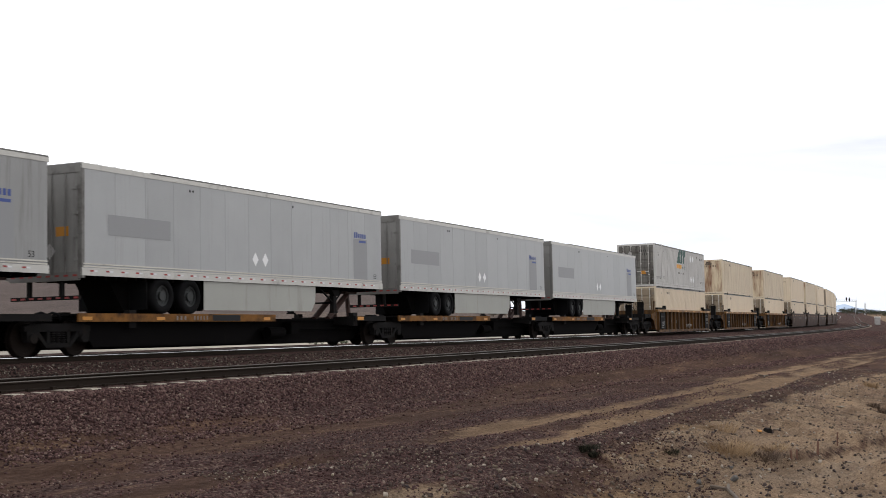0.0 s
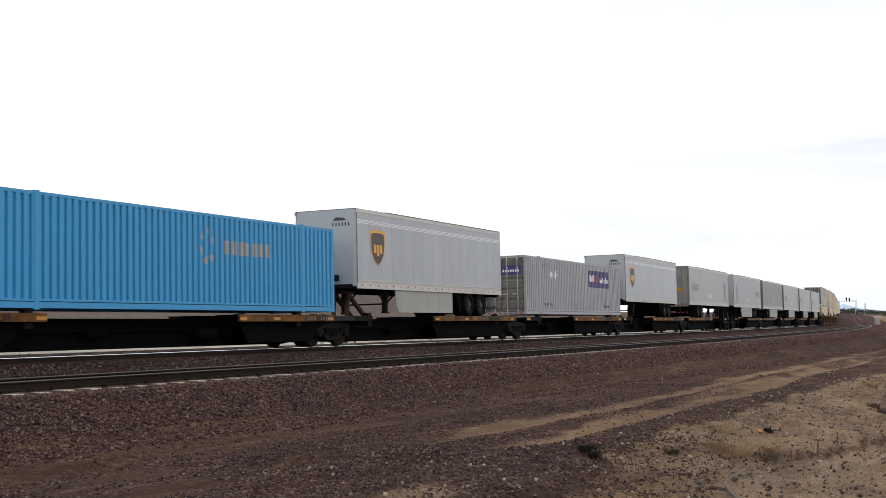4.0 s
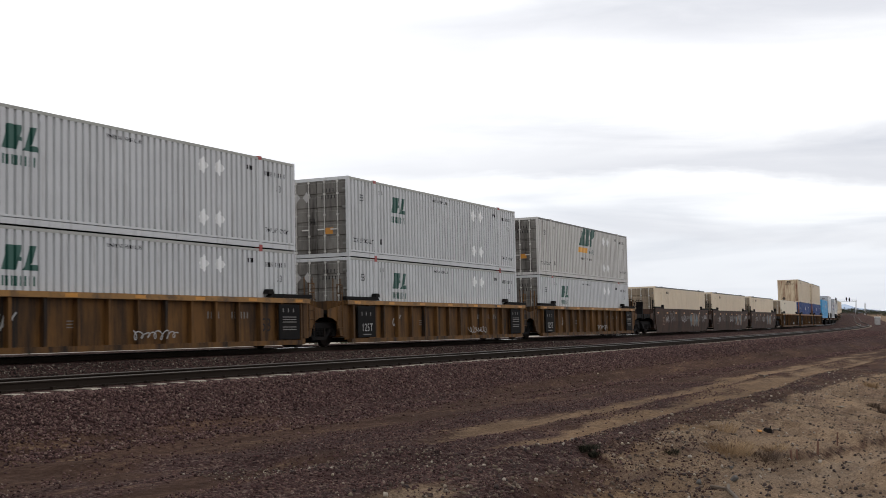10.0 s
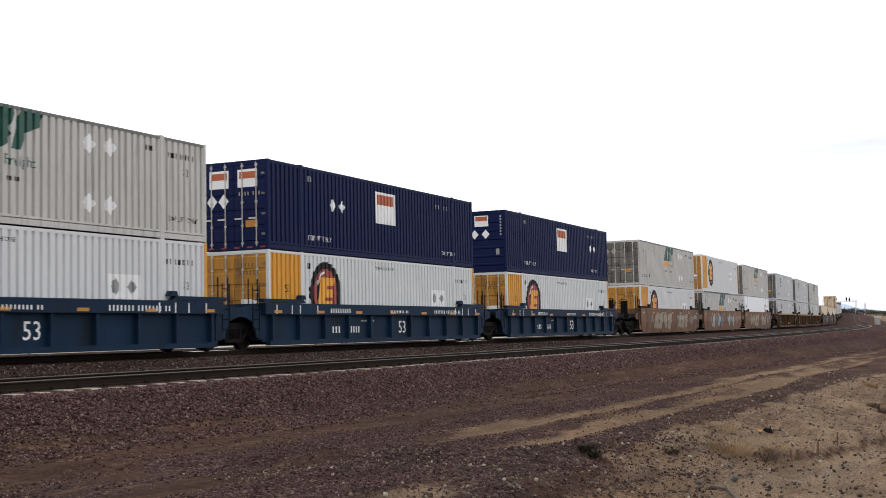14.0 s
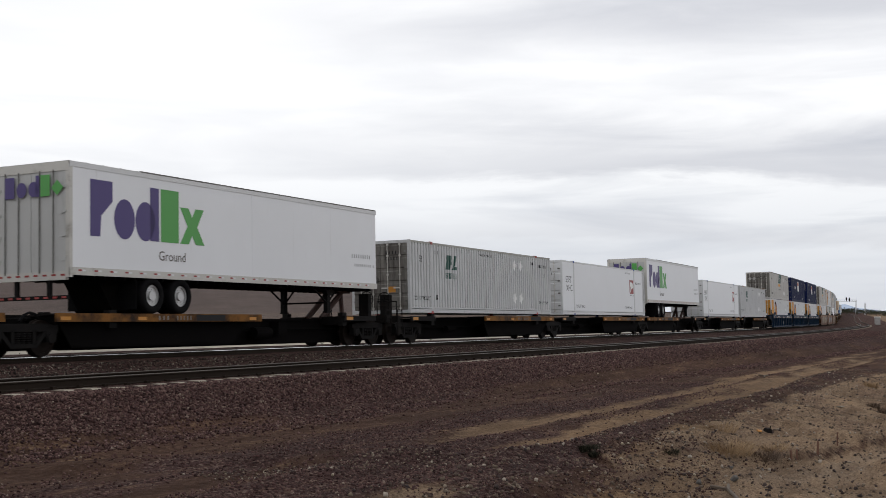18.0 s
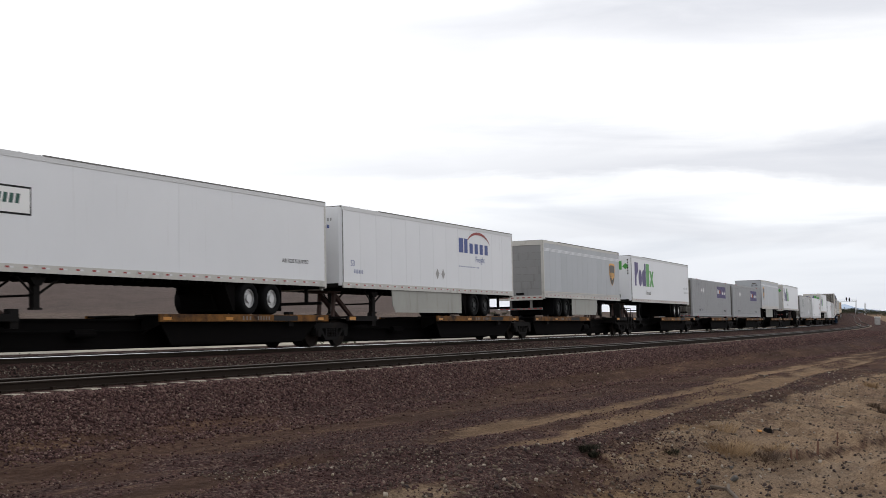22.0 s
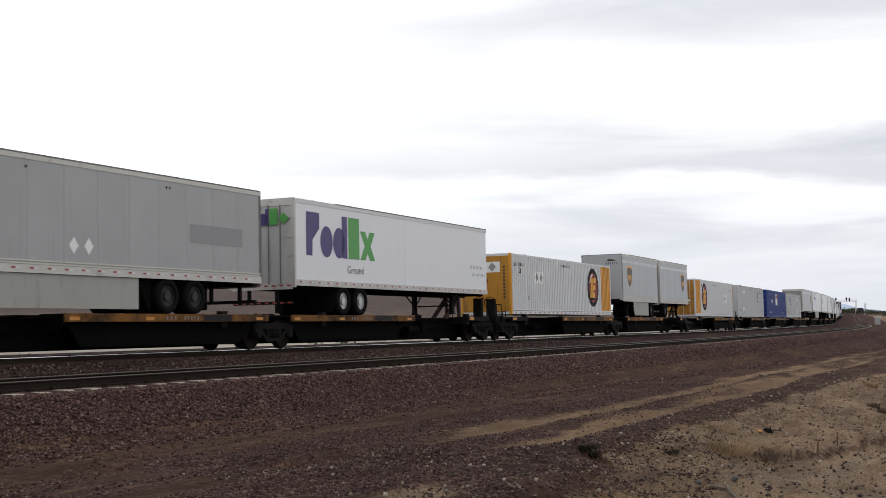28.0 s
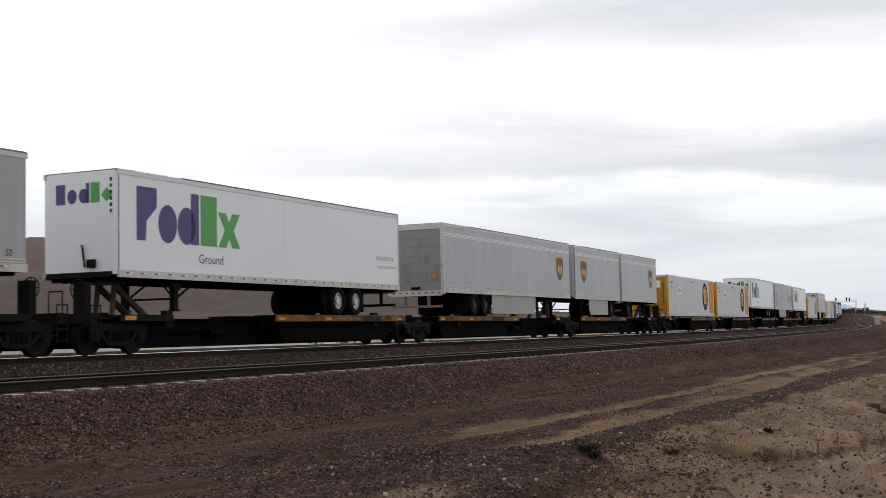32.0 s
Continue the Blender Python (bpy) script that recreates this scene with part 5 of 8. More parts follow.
def stones(name, label, s, lat, size, mat, seed, sink=0.35):
    """Many loose angular stones lying on the ground, as one object."""
    rng = np.random.default_rng(seed)
    n = len(s)
    x, y = ground_place(s, lat)
    z = ground_height(s, lat)
    cube = np.array([(-1, -1, -1), (1, -1, -1), (1, 1, -1), (-1, 1, -1), (-1, -1, 1), (1, -1, 1), (1, 1, 1), (-1, 1, 1)], float) * 0.62
    v = cube[None] * (1 + rng.uniform(-0.38, 0.38, (n, 8, 3)))
    v[:, 4:, :2] *= rng.uniform(0.45, 0.9, (n, 1, 1))
    axes = rng.normal(size=(n, 3, 3))
    q, _ = np.linalg.qr(axes)
    flat = rng.uniform(0.45, 0.9, (n, 1, 3)) * size[:, None, None] * np.array([1.25, 1.0, 0.8])
    v = np.einsum("nij,nkj->nki", q, v * flat)
    v += np.stack([x, y, z + size * (0.55 - sink)], -1)[:, None]
    faces = np.array([(3, 2, 1, 0), (4, 5, 6, 7), (0, 1, 5, 4), (1, 2, 6, 5), (2, 3, 7, 6), (3, 0, 4, 7)])
    det = np.linalg.det(q)
    f = faces[None] + (np.arange(n) * 8)[:, None, None]
    f = np.where((det < 0)[:, None, None], f[:, :, ::-1], f)
    me = bpy.data.meshes.new(name)
    me.vertices.add(n * 8)
    me.vertices.foreach_set("co", v.ravel())
    me.loops.add(f.size)
    me.loops.foreach_set("vertex_index", f.ravel())
    me.polygons.add(n * 6)
    me.polygons.foreach_set("loop_start", np.arange(n * 6) * 4)
    me.update()
    me.materials.append(mat)
    return tagged(new(name, me), label, "stones", kind="stuff")


def scatter(n, s0, s1, lat0, lat1, power, seed):
    """Random places beside the line, denser towards s0."""
    rng = np.random.default_rng(seed)
    return s0 + (s1 - s0) * rng.random(n) ** power, rng.uniform(lat0, lat1, n), rng


def build_stones():
    s, lat, g = scatter(92000, 6.0, 150, -10.6, -8.32, 2.3, 3)
    lat = np.where(lat < -10.0, lat - 1.1 * g.random(len(s)) ** 2, lat)
    lat = lat - 0.054 * np.clip(s - 22, 0, 110) * np.clip((-lat - 8.8) / 1.6, 0, 1)
    thin = (np.abs(road_lat(s, lat) - trodden_line(s)) < 0.5) & (g.random(len(s)) < 0.8)
    s, lat = s[~thin], lat[~thin]
    stones("ballast_shoulder", "purple-brown crushed rock on the track's shoulder", s, lat, g.uniform(0.020, 0.048, len(s)) * (1 + 0.006 * np.clip(s - 15, 0, 200)), STONE, 4)
    s, lat, g = scatter(9000, 4.0, 70, -7.55, -6.3, 1.5, 25)
    stones("ballast_in_track", "dark crushed rock between the rails of the empty track", s, lat, g.uniform(0.020, 0.042, len(s)), STONE, 26)
    s, lat, g = scatter(20000, 2.0, 60, -5.25, -1.75, 1.5, 5)
    stones("ballast_between_tracks", "grey-brown crushed rock between the two tracks", s, lat, g.uniform(0.022, 0.050, len(s)), GREYSTONE, 6)
    s, lat, g = scatter(52000, 9.5, 60, -18.4, -10.6, 1.7, 7)
    inside = lat > wedge_line(s) - 0.25
    s, lat = s[inside], lat[inside]
    keep = rough(s * 0.6, lat * 1.7, 2.2, 57, 5) + 0.10 * np.clip((17 - s) / 6, -0.5, 1) + g.uniform(-0.12, 0.12, len(s)) - 0.07 * ((lat > -12.3) & (s < 40)) > 0.46
    r = road_lat(s, lat)
    keep &= ~((np.abs(r - rut_line(s)) < 0.34) & (s > 17) & (g.random(len(s)) < 0.85)) & ~((np.abs(r - lower_rut(s)) < 0.3) & (s > 17) & (g.random(len(s)) < 0.85))
    keep &= ~((np.abs(r - trodden_line(s)) < 0.6) & (g.random(len(s)) < 0.85))
    keep |= (np.abs(r - lower_rut(s) + 0.75) < 0.45) & (s > 17) & (g.random(len(s)) < 0.8 * np.clip((42 - s) / 14, 0, 1))
    stones("road_gravel", "loose purple gravel spilled along the dirt road", s[keep], lat[keep], g.uniform(0.010, 0.034, len(s))[keep], STONE, 8)
    s, lat, g = scatter(20000, 10, 50, -21.8, -16.2, 1.4, 9)
    size = 0.008 + 0.050 * g.random(len(s)) ** 5.5
    stones("bank_stones", "scattered dark and pale stones on the sandy bank", s, lat, size, BANKSTONE, 10)
    s, lat, g = scatter(520, 12.2, 15.6, -0.45, 0.45, 1.0, 12)
    lat = lat - 14.45 - 0.52 * (s - 13.1)
    stones("pale_road_stones", "pale stones pushed aside beside the road", s, lat, g.uniform(0.012, 0.036, len(s)), BANKSTONE, 13)
    s, lat, g = scatter(8000, 11.5, 21.5, -19.3, -16.9, 1.1, 15)
    inside = rough(s * 0.6, lat * 1.7, 2.2, 57, 5) + g.uniform(-0.1, 0.1, len(s)) > 0.44
    s, lat = s[inside], lat[inside]
    stones("hollow_stones", "larger dark stones in the washed-out hollow", s, lat, 0.007 + 0.036 * g.random(len(s)) ** 4, SLOPESTONE, 16)


build_stones()
for spot, rad in (((13.75, -10.05), 0.045), ((18.7, -17.15), 0.075), ((17.7, -17.45), 0.065), ((18.5, -18.5), 0.08), ((17.2, -18.7), 0.06), ((13.0, -15.25), 0.06), ((25.7, -15.8), 0.06), ((39.1, -12.1), 0.07), ((36.8, -10.65), 0.07), ((51.6, -11.85), 0.08), ((18.0, -16.9), 0.035)):
    ob = stones("white_stone", "single pale stone lying on the gravel", np.array([spot[0]]), np.array([spot[1]]), np.array([rad * 0.62]), MARK_CREAM, int(spot[0] * 10), 0.1)
    ob["kind"], ob["category"] = "", "stone"
    del ob["kind"]

# ---- plants and small things on the bank ----
DRYGRASS = island_material("dry_grass_straw", [(0.0, (0.15, 0.095, 0.05)), (0.5, (0.24, 0.158, 0.088)), (1.0, (0.36, 0.25, 0.145))], 0.9)
BRUSHDARK = island_material("dark_olive_brush", [(0.0, (0.008, 0.0085, 0.006)), (0.5, (0.020, 0.020, 0.013)), (1.0, (0.045, 0.040, 0.026))], 0.95)
TWIG = island_material("dark_dry_twigs", [(0.0, (0.045, 0.03, 0.022)), (0.5, (0.09, 0.06, 0.045)), (1.0, (0.16, 0.115, 0.085))], 0.9)
LEAF = island_material("dusty_desert_leaves", [(0.0, (0.020, 0.026, 0.016)), (0.5, (0.042, 0.050, 0.030)), (1.0, (0.085, 0.085, 0.055))], 0.9)
BARK = material("dusty_bark", (0.10, 0.075, 0.055), 0.9, vary=0.25, grain=0.4)


def spot(s, lat):
    x, y = ground_place(np.array(float(s)), np.array(float(lat)))
    return float(x), float(y), float(ground_height(float(s), float(lat)))


def tuft(name, label, category, s, lat, wide, high, count, mat, blade, seed, droop=0.5):
    """A clump of thin stems spreading from the ground."""
    g = random.Random(seed)
    cx, cy, cz = spot(s, lat)
    sh = Shape()
    for i in range(count):
        a, r = g.uniform(0, 6.283), wide * 0.55 * g.random() ** 0.7
        b = Vector((math.cos(a) * r, math.sin(a) * r * 0.7, -0.03))
        lean = Vector((math.cos(a), math.sin(a), 0)) * g.uniform(0.1, droop) * wide + Vector((g.uniform(-0.1, 0.1), g.uniform(-0.1, 0.1), 0))
        h = high * g.uniform(0.45, 1.0)
        mid = b + lean * 0.4 + Vector((0, 0, h * 0.65))
        tip = b + lean + Vector((0, 0, h * g.uniform(0.75, 1.0)))
        w = Vector((-math.sin(a + 0.9), math.cos(a + 0.9), 0)) * blade * g.uniform(0.6, 1.3)
        sh.add([b - w, b + w, mid + w * 0.8, mid - w * 0.8, tip], [(0, 1, 2, 3), (3, 2, 4)])
    ob = new(name, sh.mesh(name, mat))
    ob.location = (cx, cy, cz)
    return tagged(ob, label, category, "dry plants on the bank")


tuft("grass_clump", "pale dry grass clump leaning over the sandy bank", "grass clump", 20.35, -18.5, 0.80, 0.34, 620, DRYGRASS, 0.0026, 1, 0.6)
tuft("grass_clump", "thin pale dry grass on the sandy bank", "grass clump", 22.2, -17.9, 0.65, 0.26, 260, DRYGRASS, 0.0026, 2, 0.6)
tuft("grass_clump", "low dry grass clump beside the brush", "grass clump", 21.3, -19.0, 0.55, 0.22, 300, DRYGRASS, 0.0026, 8, 0.7)
tuft("brush", "dark leafless brush at the foot of the bank", "brush", 20.75, -19.0, 0.55, 0.24, 420, TWIG, 0.0028, 3, 0.7)
tuft("brush", "tan leafless brush on the far bank", "brush", 39.8, -18.55, 0.5, 0.28, 240, DRYGRASS, 0.005, 9)
tuft("brush", "dark small brush beside the lower path", "brush", 34.4, -19.2, 0.35, 0.22, 200, TWIG, 0.005, 10)
tuft("brush", "dark small brush beside the lower path", "brush", 33.4, -19.6, 0.5, 0.3, 240, TWIG, 0.005, 11)
tuft("brush", "dark leafless brush on the far bank", "brush", 46.0, -22.2, 0.8, 0.45, 300, TWIG, 0.008, 4)
tuft("brush", "brown leafless brush on the far bank", "brush", 58.0, -21.4, 0.8, 0.5, 300, TWIG, 0.009, 5)
tuft("brush", "dark green low brush over the washed-out scarp", "brush", 17.95, -16.85, 0.30, 0.17, 420, BRUSHDARK, 0.0045, 6)
tuft("brush", "dark green low brush under the washed-out scarp", "brush", 17.55, -17.1, 0.24, 0.12, 300, BRUSHDARK, 0.0045, 7)
tuft("brush", "small dark brush among stones on the slope", "brush", 18.9, -17.9, 0.25, 0.12, 180, BRUSHDARK, 0.004, 12)
STAKE = material("weathered_stake_wood", (0.12, 0.055, 0.035), 0.8, vary=0.25)
for (s, lat), high in (((21.5, -19.28), 0.15), ((21.75, -19.33), 0.16), ((23.2, -19.45), 0.22), ((24.6, -19.6), 0.23)):
    sh = Shape().prism([(-0.016, 0), (0.016, 0), (0.016, high), (0.0, high + 0.02), (-0.016, high)], -0.014, 0.014, "y")
    sh.box(-0.016, 0.016, -0.014, 0.014, -0.15, 0.0)
    ob = new("stake", sh.mesh("stake", STAKE))
    ob.matrix_world = pose(*spot(s, lat), random.uniform(-3, 3), random.uniform(-4, 4), random.uniform(0, 90))
    tagged(ob, "short red-brown wooden stake standing in the sand", "stake", "survey stakes")


ROCKGREY = material("dark_grey_rock", (0.085, 0.078, 0.072), 0.9, vary=0.3, size=0.1, grain=0.4)


def litter():
    sh = Shape()
    sh.prism([(-0.06, 0), (0.05, 0), (0.065, 0.015), (0.04, 0.03), (0.0, 0.036), (-0.05, 0.022)], -0.04, 0.03, "y")
    ob = new("litter", sh.mesh("litter", REFLECT))
    ob.matrix_world = pose(*spot(24.1, -18.2), 4, 3, 30)
    tagged(ob, "crumpled orange plastic litter on the bank", "litter")
    sh = Shape().prism([(-0.07, -0.02), (0.06, -0.02), (0.08, 0.05), (0.03, 0.09), (-0.05, 0.07)], -0.05, 0.05, "y")
    sh.bar((-0.06, 0.0, 0.05), (-0.09, 0.02, 0.14), 0.010)
    ob = new("scrap_metal", sh.mesh("scrap_metal", DARK))
    ob.matrix_world = pose(*spot(24.3, -18.33), 3, -4, 50)
    tagged(ob, "dark bent scrap metal beside orange litter", "scrap metal")
    sh = Shape().prism([(-0.16, 0.0), (0.15, 0.0), (0.17, 0.02), (0.12, 0.035), (-0.15, 0.03)], -0.05, 0.045, "y")
    ob = new("board_scrap", sh.mesh("board_scrap", CONCRETE))
    ob.matrix_world = pose(*spot(32.2, -18.6), 2, 8, 40)
    tagged(ob, "pale weathered board scrap lying on the bank", "board")
    for s, lat, k in ((17.3, -19.25, 0.10), (16.7, -18.9, 0.07), (18.6, -18.9, 0.05), (19.4, -19.2, 0.06)):
        rock = stones("rock", "dark grey rock half sunk in the sand", np.array([s]), np.array([lat]), np.array([k]), ROCKGREY, int(s * 10), 0.25)
        rock["category"] = "rock"
        del rock["kind"]
    sh = Shape()
    for a, b in (((-0.7, 0, 0.02), (0.0, 0.05, 0.05)), ((0.0, 0.05, 0.05), (0.65, -0.02, 0.02)), ((0.1, 0.05, 0.04), (0.3, 0.25, 0.05))):
        sh.bar(a, b, 0.025)
    ob = new("dead_branch", sh.mesh("dead_branch", BARK))
    ob.matrix_world = pose(*spot(40.5, -15.2), 0, 0, 8)
    tagged(ob, "dead dry branch lying on the dirt road", "branch")
    ob = new("dead_branch", sh.mesh("dead_branch", BARK))
    ob.matrix_world = pose(*spot(16.3, -19.45), 0, 0, 20)
    tagged(ob, "dead dry branch lying on the sand", "branch")


litter()

# ---- distance: hills, trees, a signal bridge ----


def at_bearing(bearing, dist, high=0.0):
    a = radians(bearing)
    return math.cos(a) * dist, math.sin(a) * dist, high


def hill(name, label, bearings, heights, dist, mat, seed, grain=0.10):
    """A ridge seen from the line: heights in degrees over the horizon by bearing."""
    az = np.arange(bearings[0], bearings[-1], 0.12)
    el = np.interp(az, bearings, heights)
    rows = 16
    sh = Shape()
    for j in range(rows):
        q = j / (rows - 1)
        r = dist * (0.62 + 0.62 * q)
        env = math.sin(math.pi * min(1.0, q * 0.82)) ** 1.1 if q < 0.61 else math.sin(math.pi * (0.5 + (q - 0.61) * 1.1)) if q < 0.99 else 0.0
        for k, a in enumerate(az):
            bump = float(rough(np.array(a * 14.0), np.array(r * 0.02), 9.0, seed, 5)) - 0.5
            z = math.tan(radians(el[k])) * dist * max(env, 0) * (1 + grain * 2.2 * bump) - 3.0 + 1.0
            x, y, _ = at_bearing(a, r)
            sh.v.append((x, y, z))
    n = len(az)
    for j in range(rows - 1):
        for k in range(n - 1):
            sh.f.append((j * n + k, j * n + k + 1, (j + 1) * n + k + 1, (j + 1) * n + k))
            sh.m.append(0)
    ob = new(name, sh.mesh(name, mat, True))
    return tagged(ob, label, "hill", kind="structure")


HILLSIDE = material("bare_mauve_hillside", (0.070, 0.052, 0.047), 0.95, vary=0.5, size=22, grain_size=0.12, dirt=(0.19, 0.155, 0.13), dirt_amount=0.5, gloss=0.05)
HILLFAR = material("bare_brown_hillside", (0.105, 0.078, 0.070), 0.95, vary=0.35, size=70, grain_size=0.06, dirt=(0.20, 0.16, 0.14), dirt_amount=0.45, gloss=0.05)
# the far range has its distance haze mixed into the base colour
HAZEHILL = material("haze_tinted_far_range", (0.40, 0.48, 0.60), 0.95, vary=0.05, size=200, gloss=0.02)
hill("hill_near", "low bare mauve-brown desert hills", [14, 20, 24, 25.5, 27.5, 29, 31, 34, 37, 40, 44, 50, 60, 75, 95], [0.0, 0.15, 0.35, 0.8, 1.2, 1.25, 1.15, 1.25, 1.45, 1.35, 1.7, 1.6, 1.2, 1.0, 0.0], 1150, HILLSIDE, 3)
hill("hill_far", "large bare brown desert hill", [35, 37.5, 39.2, 40.5, 41.6, 42.4, 43.0, 44.5, 46.1, 50, 58, 70, 90, 105], [0.3, 0.9, 1.45, 2.35, 3.0, 3.3, 3.28, 3.3, 3.45, 3.6, 3.0, 2.2, 1.2, 0.0], 2100, HILLFAR, 7, 0.04)
hill("mountain", "far mountain range tinted pale blue for distance haze", [4.0, 5.5, 7.0, 8.0, 8.6, 9.0, 9.5, 10.5, 12, 15, 18], [0.02, 0.15, 0.22, 0.34, 0.52, 0.42, 0.30, 0.25, 0.2, 0.15, 0.02], 3600, HAZEHILL, 9, 0.05)


def tree(seed, high):
    """A desert tree: a forked trunk and a ragged crown of small leaves."""
    g = random.Random(seed)
    t = thing("tree", "dark green dusty desert tree in the distance", "tree", "distant trees")
    sh = Shape()
    sh.bar((0, 0, -0.5), (0.1, 0, high * 0.3), 0.16, n=7)
    tips = []
    for k in range(7):
        a = 6.283 * k / 7 + g.uniform(-0.3, 0.3)
        p = Vector((0.1, 0, high * g.uniform(0.08, 0.25)))
        q = p + Vector((math.cos(a) * high * g.uniform(0.3, 0.75), math.sin(a) * high * g.uniform(0.3, 0.75), high * g.uniform(0.05, 0.5)))
        sh.bar(p, q, 0.07, n=5)
        tips.append(q)
        tips.append(p.lerp(q, 0.5) + Vector((0, 0, high * 0.12)))
    part("trunk", sh, BARK, t)
    cr = Shape()
    for q in tips:
        for i in range(46):
            o = Vector((g.gauss(0, 1), g.gauss(0, 1), g.gauss(0, 0.75))) * high * 0.115
            w = high * g.uniform(0.02, 0.045)
            u = Vector((g.uniform(-1, 1), g.uniform(-1, 1), g.uniform(-1, 1))).normalized() * w
            v2 = Vector((g.uniform(-1, 1), g.uniform(-1, 1), g.uniform(-1, 1))).normalized() * w
            c = q + o
            cr.add([c - u, c + v2, c + u, c - v2], [(0, 1, 2, 3)])
    part("crown", cr, LEAF, t)
    return t


def sheet_height(x, y):
    """Height of the ground sheet under a far plan position."""
    i = int(np.argmin((LINE_X - x) ** 2 + (LINE_Y - y) ** 2))
    s = float(LINE_S[i])
    a = float(LINE_TURN[i])
    lat = -(x - LINE_X[i]) * math.sin(a) + (y - LINE_Y[i]) * math.cos(a)
    return float(ground_height(s, float(lat)))


def build_trees():
    kinds = [tree(21, 3.6), tree(22, 3.0), tree(23, 2.5)]
    spots = [(24.35, 560), (23.8, 600), (23.3, 620), (25.0, 640), (22.2, 680), (21.4, 700), (20.6, 690), (19.6, 720),
             (8.75, 820), (8.69, 760), (8.63, 700), (8.57, 780), (8.51, 660), (8.45, 740), (8.39, 690), (8.33, 820), (8.27, 760), (8.21, 700), (8.15, 780), (8.09, 660), (8.03, 740), (7.97, 690), (7.91, 820), (7.85, 760), (7.79, 700), (7.73, 780), (7.67, 660), (7.61, 740), (7.55, 690), (7.49, 820), (7.43, 760), (7.37, 700), (7.31, 780), (7.25, 660), (7.19, 740), (7.13, 690), (7.07, 820), (7.01, 760), (6.95, 700), (6.89, 780), (6.83, 660), (6.77, 740), (6.71, 690), (6.65, 820), (6.59, 760), (6.53, 700), (6.47, 780), (6.41, 660), (6.35, 740), (6.29, 690), (6.23, 820), (6.17, 760)]
    for i, (b, d) in enumerate(spots):
        x, y, _ = at_bearing(b, d)
        m = pose(x, y, sheet_height(x, y), 0, 0, 47 * i)
        k = kinds[i % 3]
        if i < 3:
            k.matrix_world = m
        else:
            copy_thing(k, m)


build_trees()


def build_scrub():
    """Low desert scrub dotted over the plain on both sides of the line."""
    g = random.Random(5)
    sh = Shape()
    for i in range(900):
        if i < 520:
            s = 110 + 620 * g.random() ** 1.1
            lat = -(16 + 0.09 * s) - 260 * g.random() ** 1.6
        else:
            s = -30 + 420 * g.random()
            lat = 12 + 240 * g.random() ** 1.3
        x, y = ground_place(np.array(s), np.array(lat))
        z = float(ground_height(s, lat))
        r = g.uniform(0.35, 0.95)
        for k in range(34):
            c = Vector((float(x), float(y), z)) + Vector((g.gauss(0, 0.5) * r, g.gauss(0, 0.5) * r, abs(g.gauss(0, 0.5)) * r * 0.8))
            w = r * g.uniform(0.12, 0.26)
            u = Vector((g.uniform(-1, 1), g.uniform(-1, 1), g.uniform(-1, 1))) * w
            q = Vector((g.uniform(-1, 1), g.uniform(-1, 1), g.uniform(-1, 1))) * w
            sh.add([c - u, c + q, c + u * 0.8], [(0, 1, 2)])
    tagged(new("desert_scrub", sh.mesh("desert_scrub", LEAF)), "dark low scrub dotted over the desert plain", "scrub", kind="stuff")


build_scrub()
GALV = material("galvanised_steel", (0.62, 0.63, 0.64), 0.6, 0.0, vary=0.1)
LAMPRED = bpy.data.materials.new("lit_red_signal")
LAMPRED.use_nodes = True
LAMPRED.node_tree.nodes["Principled BSDF"].inputs["Base Color"].default_value = (0.5, 0.02, 0.02, 1)
LAMPRED.node_tree.nodes["Principled BSDF"].inputs["Emission Color"].default_value = (1, 0.06, 0.04, 1)
LAMPRED.node_tree.nodes["Principled BSDF"].inputs["Emission Strength"].default_value = 2.0


def signal_bridge(s):
    t = thing("signal_bridge", "grey steel signal bridge spanning both tracks with black signal heads", "signal bridge")
    H = 7.2
    for lat in (5.2, -11.4):
        sh = Shape()
        for dx in (-0.4, 0.4):
            for dy in (-0.3, 0.3):
                sh.box(dx - 0.09, dx + 0.09, lat + dy - 0.09, lat + dy + 0.09, -2.5, H)
        for k in range(8):
            z = -0.6 + k * 1.15
            sh.bar((-0.4, lat - 0.3, z), (0.4, lat - 0.3, z + 1.1), 0.05)
        part("column", sh, GALV, t)
    sh = Shape()
    for dx in (-0.45, 0.45):
        for z in (H - 0.9, H):
            sh.box(dx - 0.08, dx + 0.08, -11.7, 5.5, z - 0.08, z + 0.08)
    for k in range(16):
        y = -11.4 + k * 1.03
        sh.bar((-0.45, y, H - 0.9), (-0.45, y + 1.1, H), 0.05)
    part("beam", sh, GALV, t)
    for lat, up, lit in ((-1.2, 0.4, False), (-6.6, 0.5, True), (-8.1, 0.3, False)):
        sh = Shape()
        sh.prism(oval(lat, H + up, 0.4, 1.0, 18), -0.75, -0.68, "x")
        for z in (-0.5, 0.5):
            sh.tube((lat, H + up + z), 0.2, -1.05, -0.75, "x", 12)
        sh.bar((-0.6, lat, H - 1.0), (-0.6, lat, H + up), 0.07)
        h = part("signal_head", sh, MARK_BLACK, t, "black signal head")
        lamp = Shape().tube((lat, H + up + 0.5), 0.17, -1.04, -1.0, "x", 12)
        part("lamp", lamp, LAMPRED if lit else MARK_BLACK, h)
    t.matrix_world = pose(*[float(q) for q in on_line(s)], 0, 0, math.degrees(float(np.interp(s, LINE_S, LINE_TURN))))


signal_bridge(690)


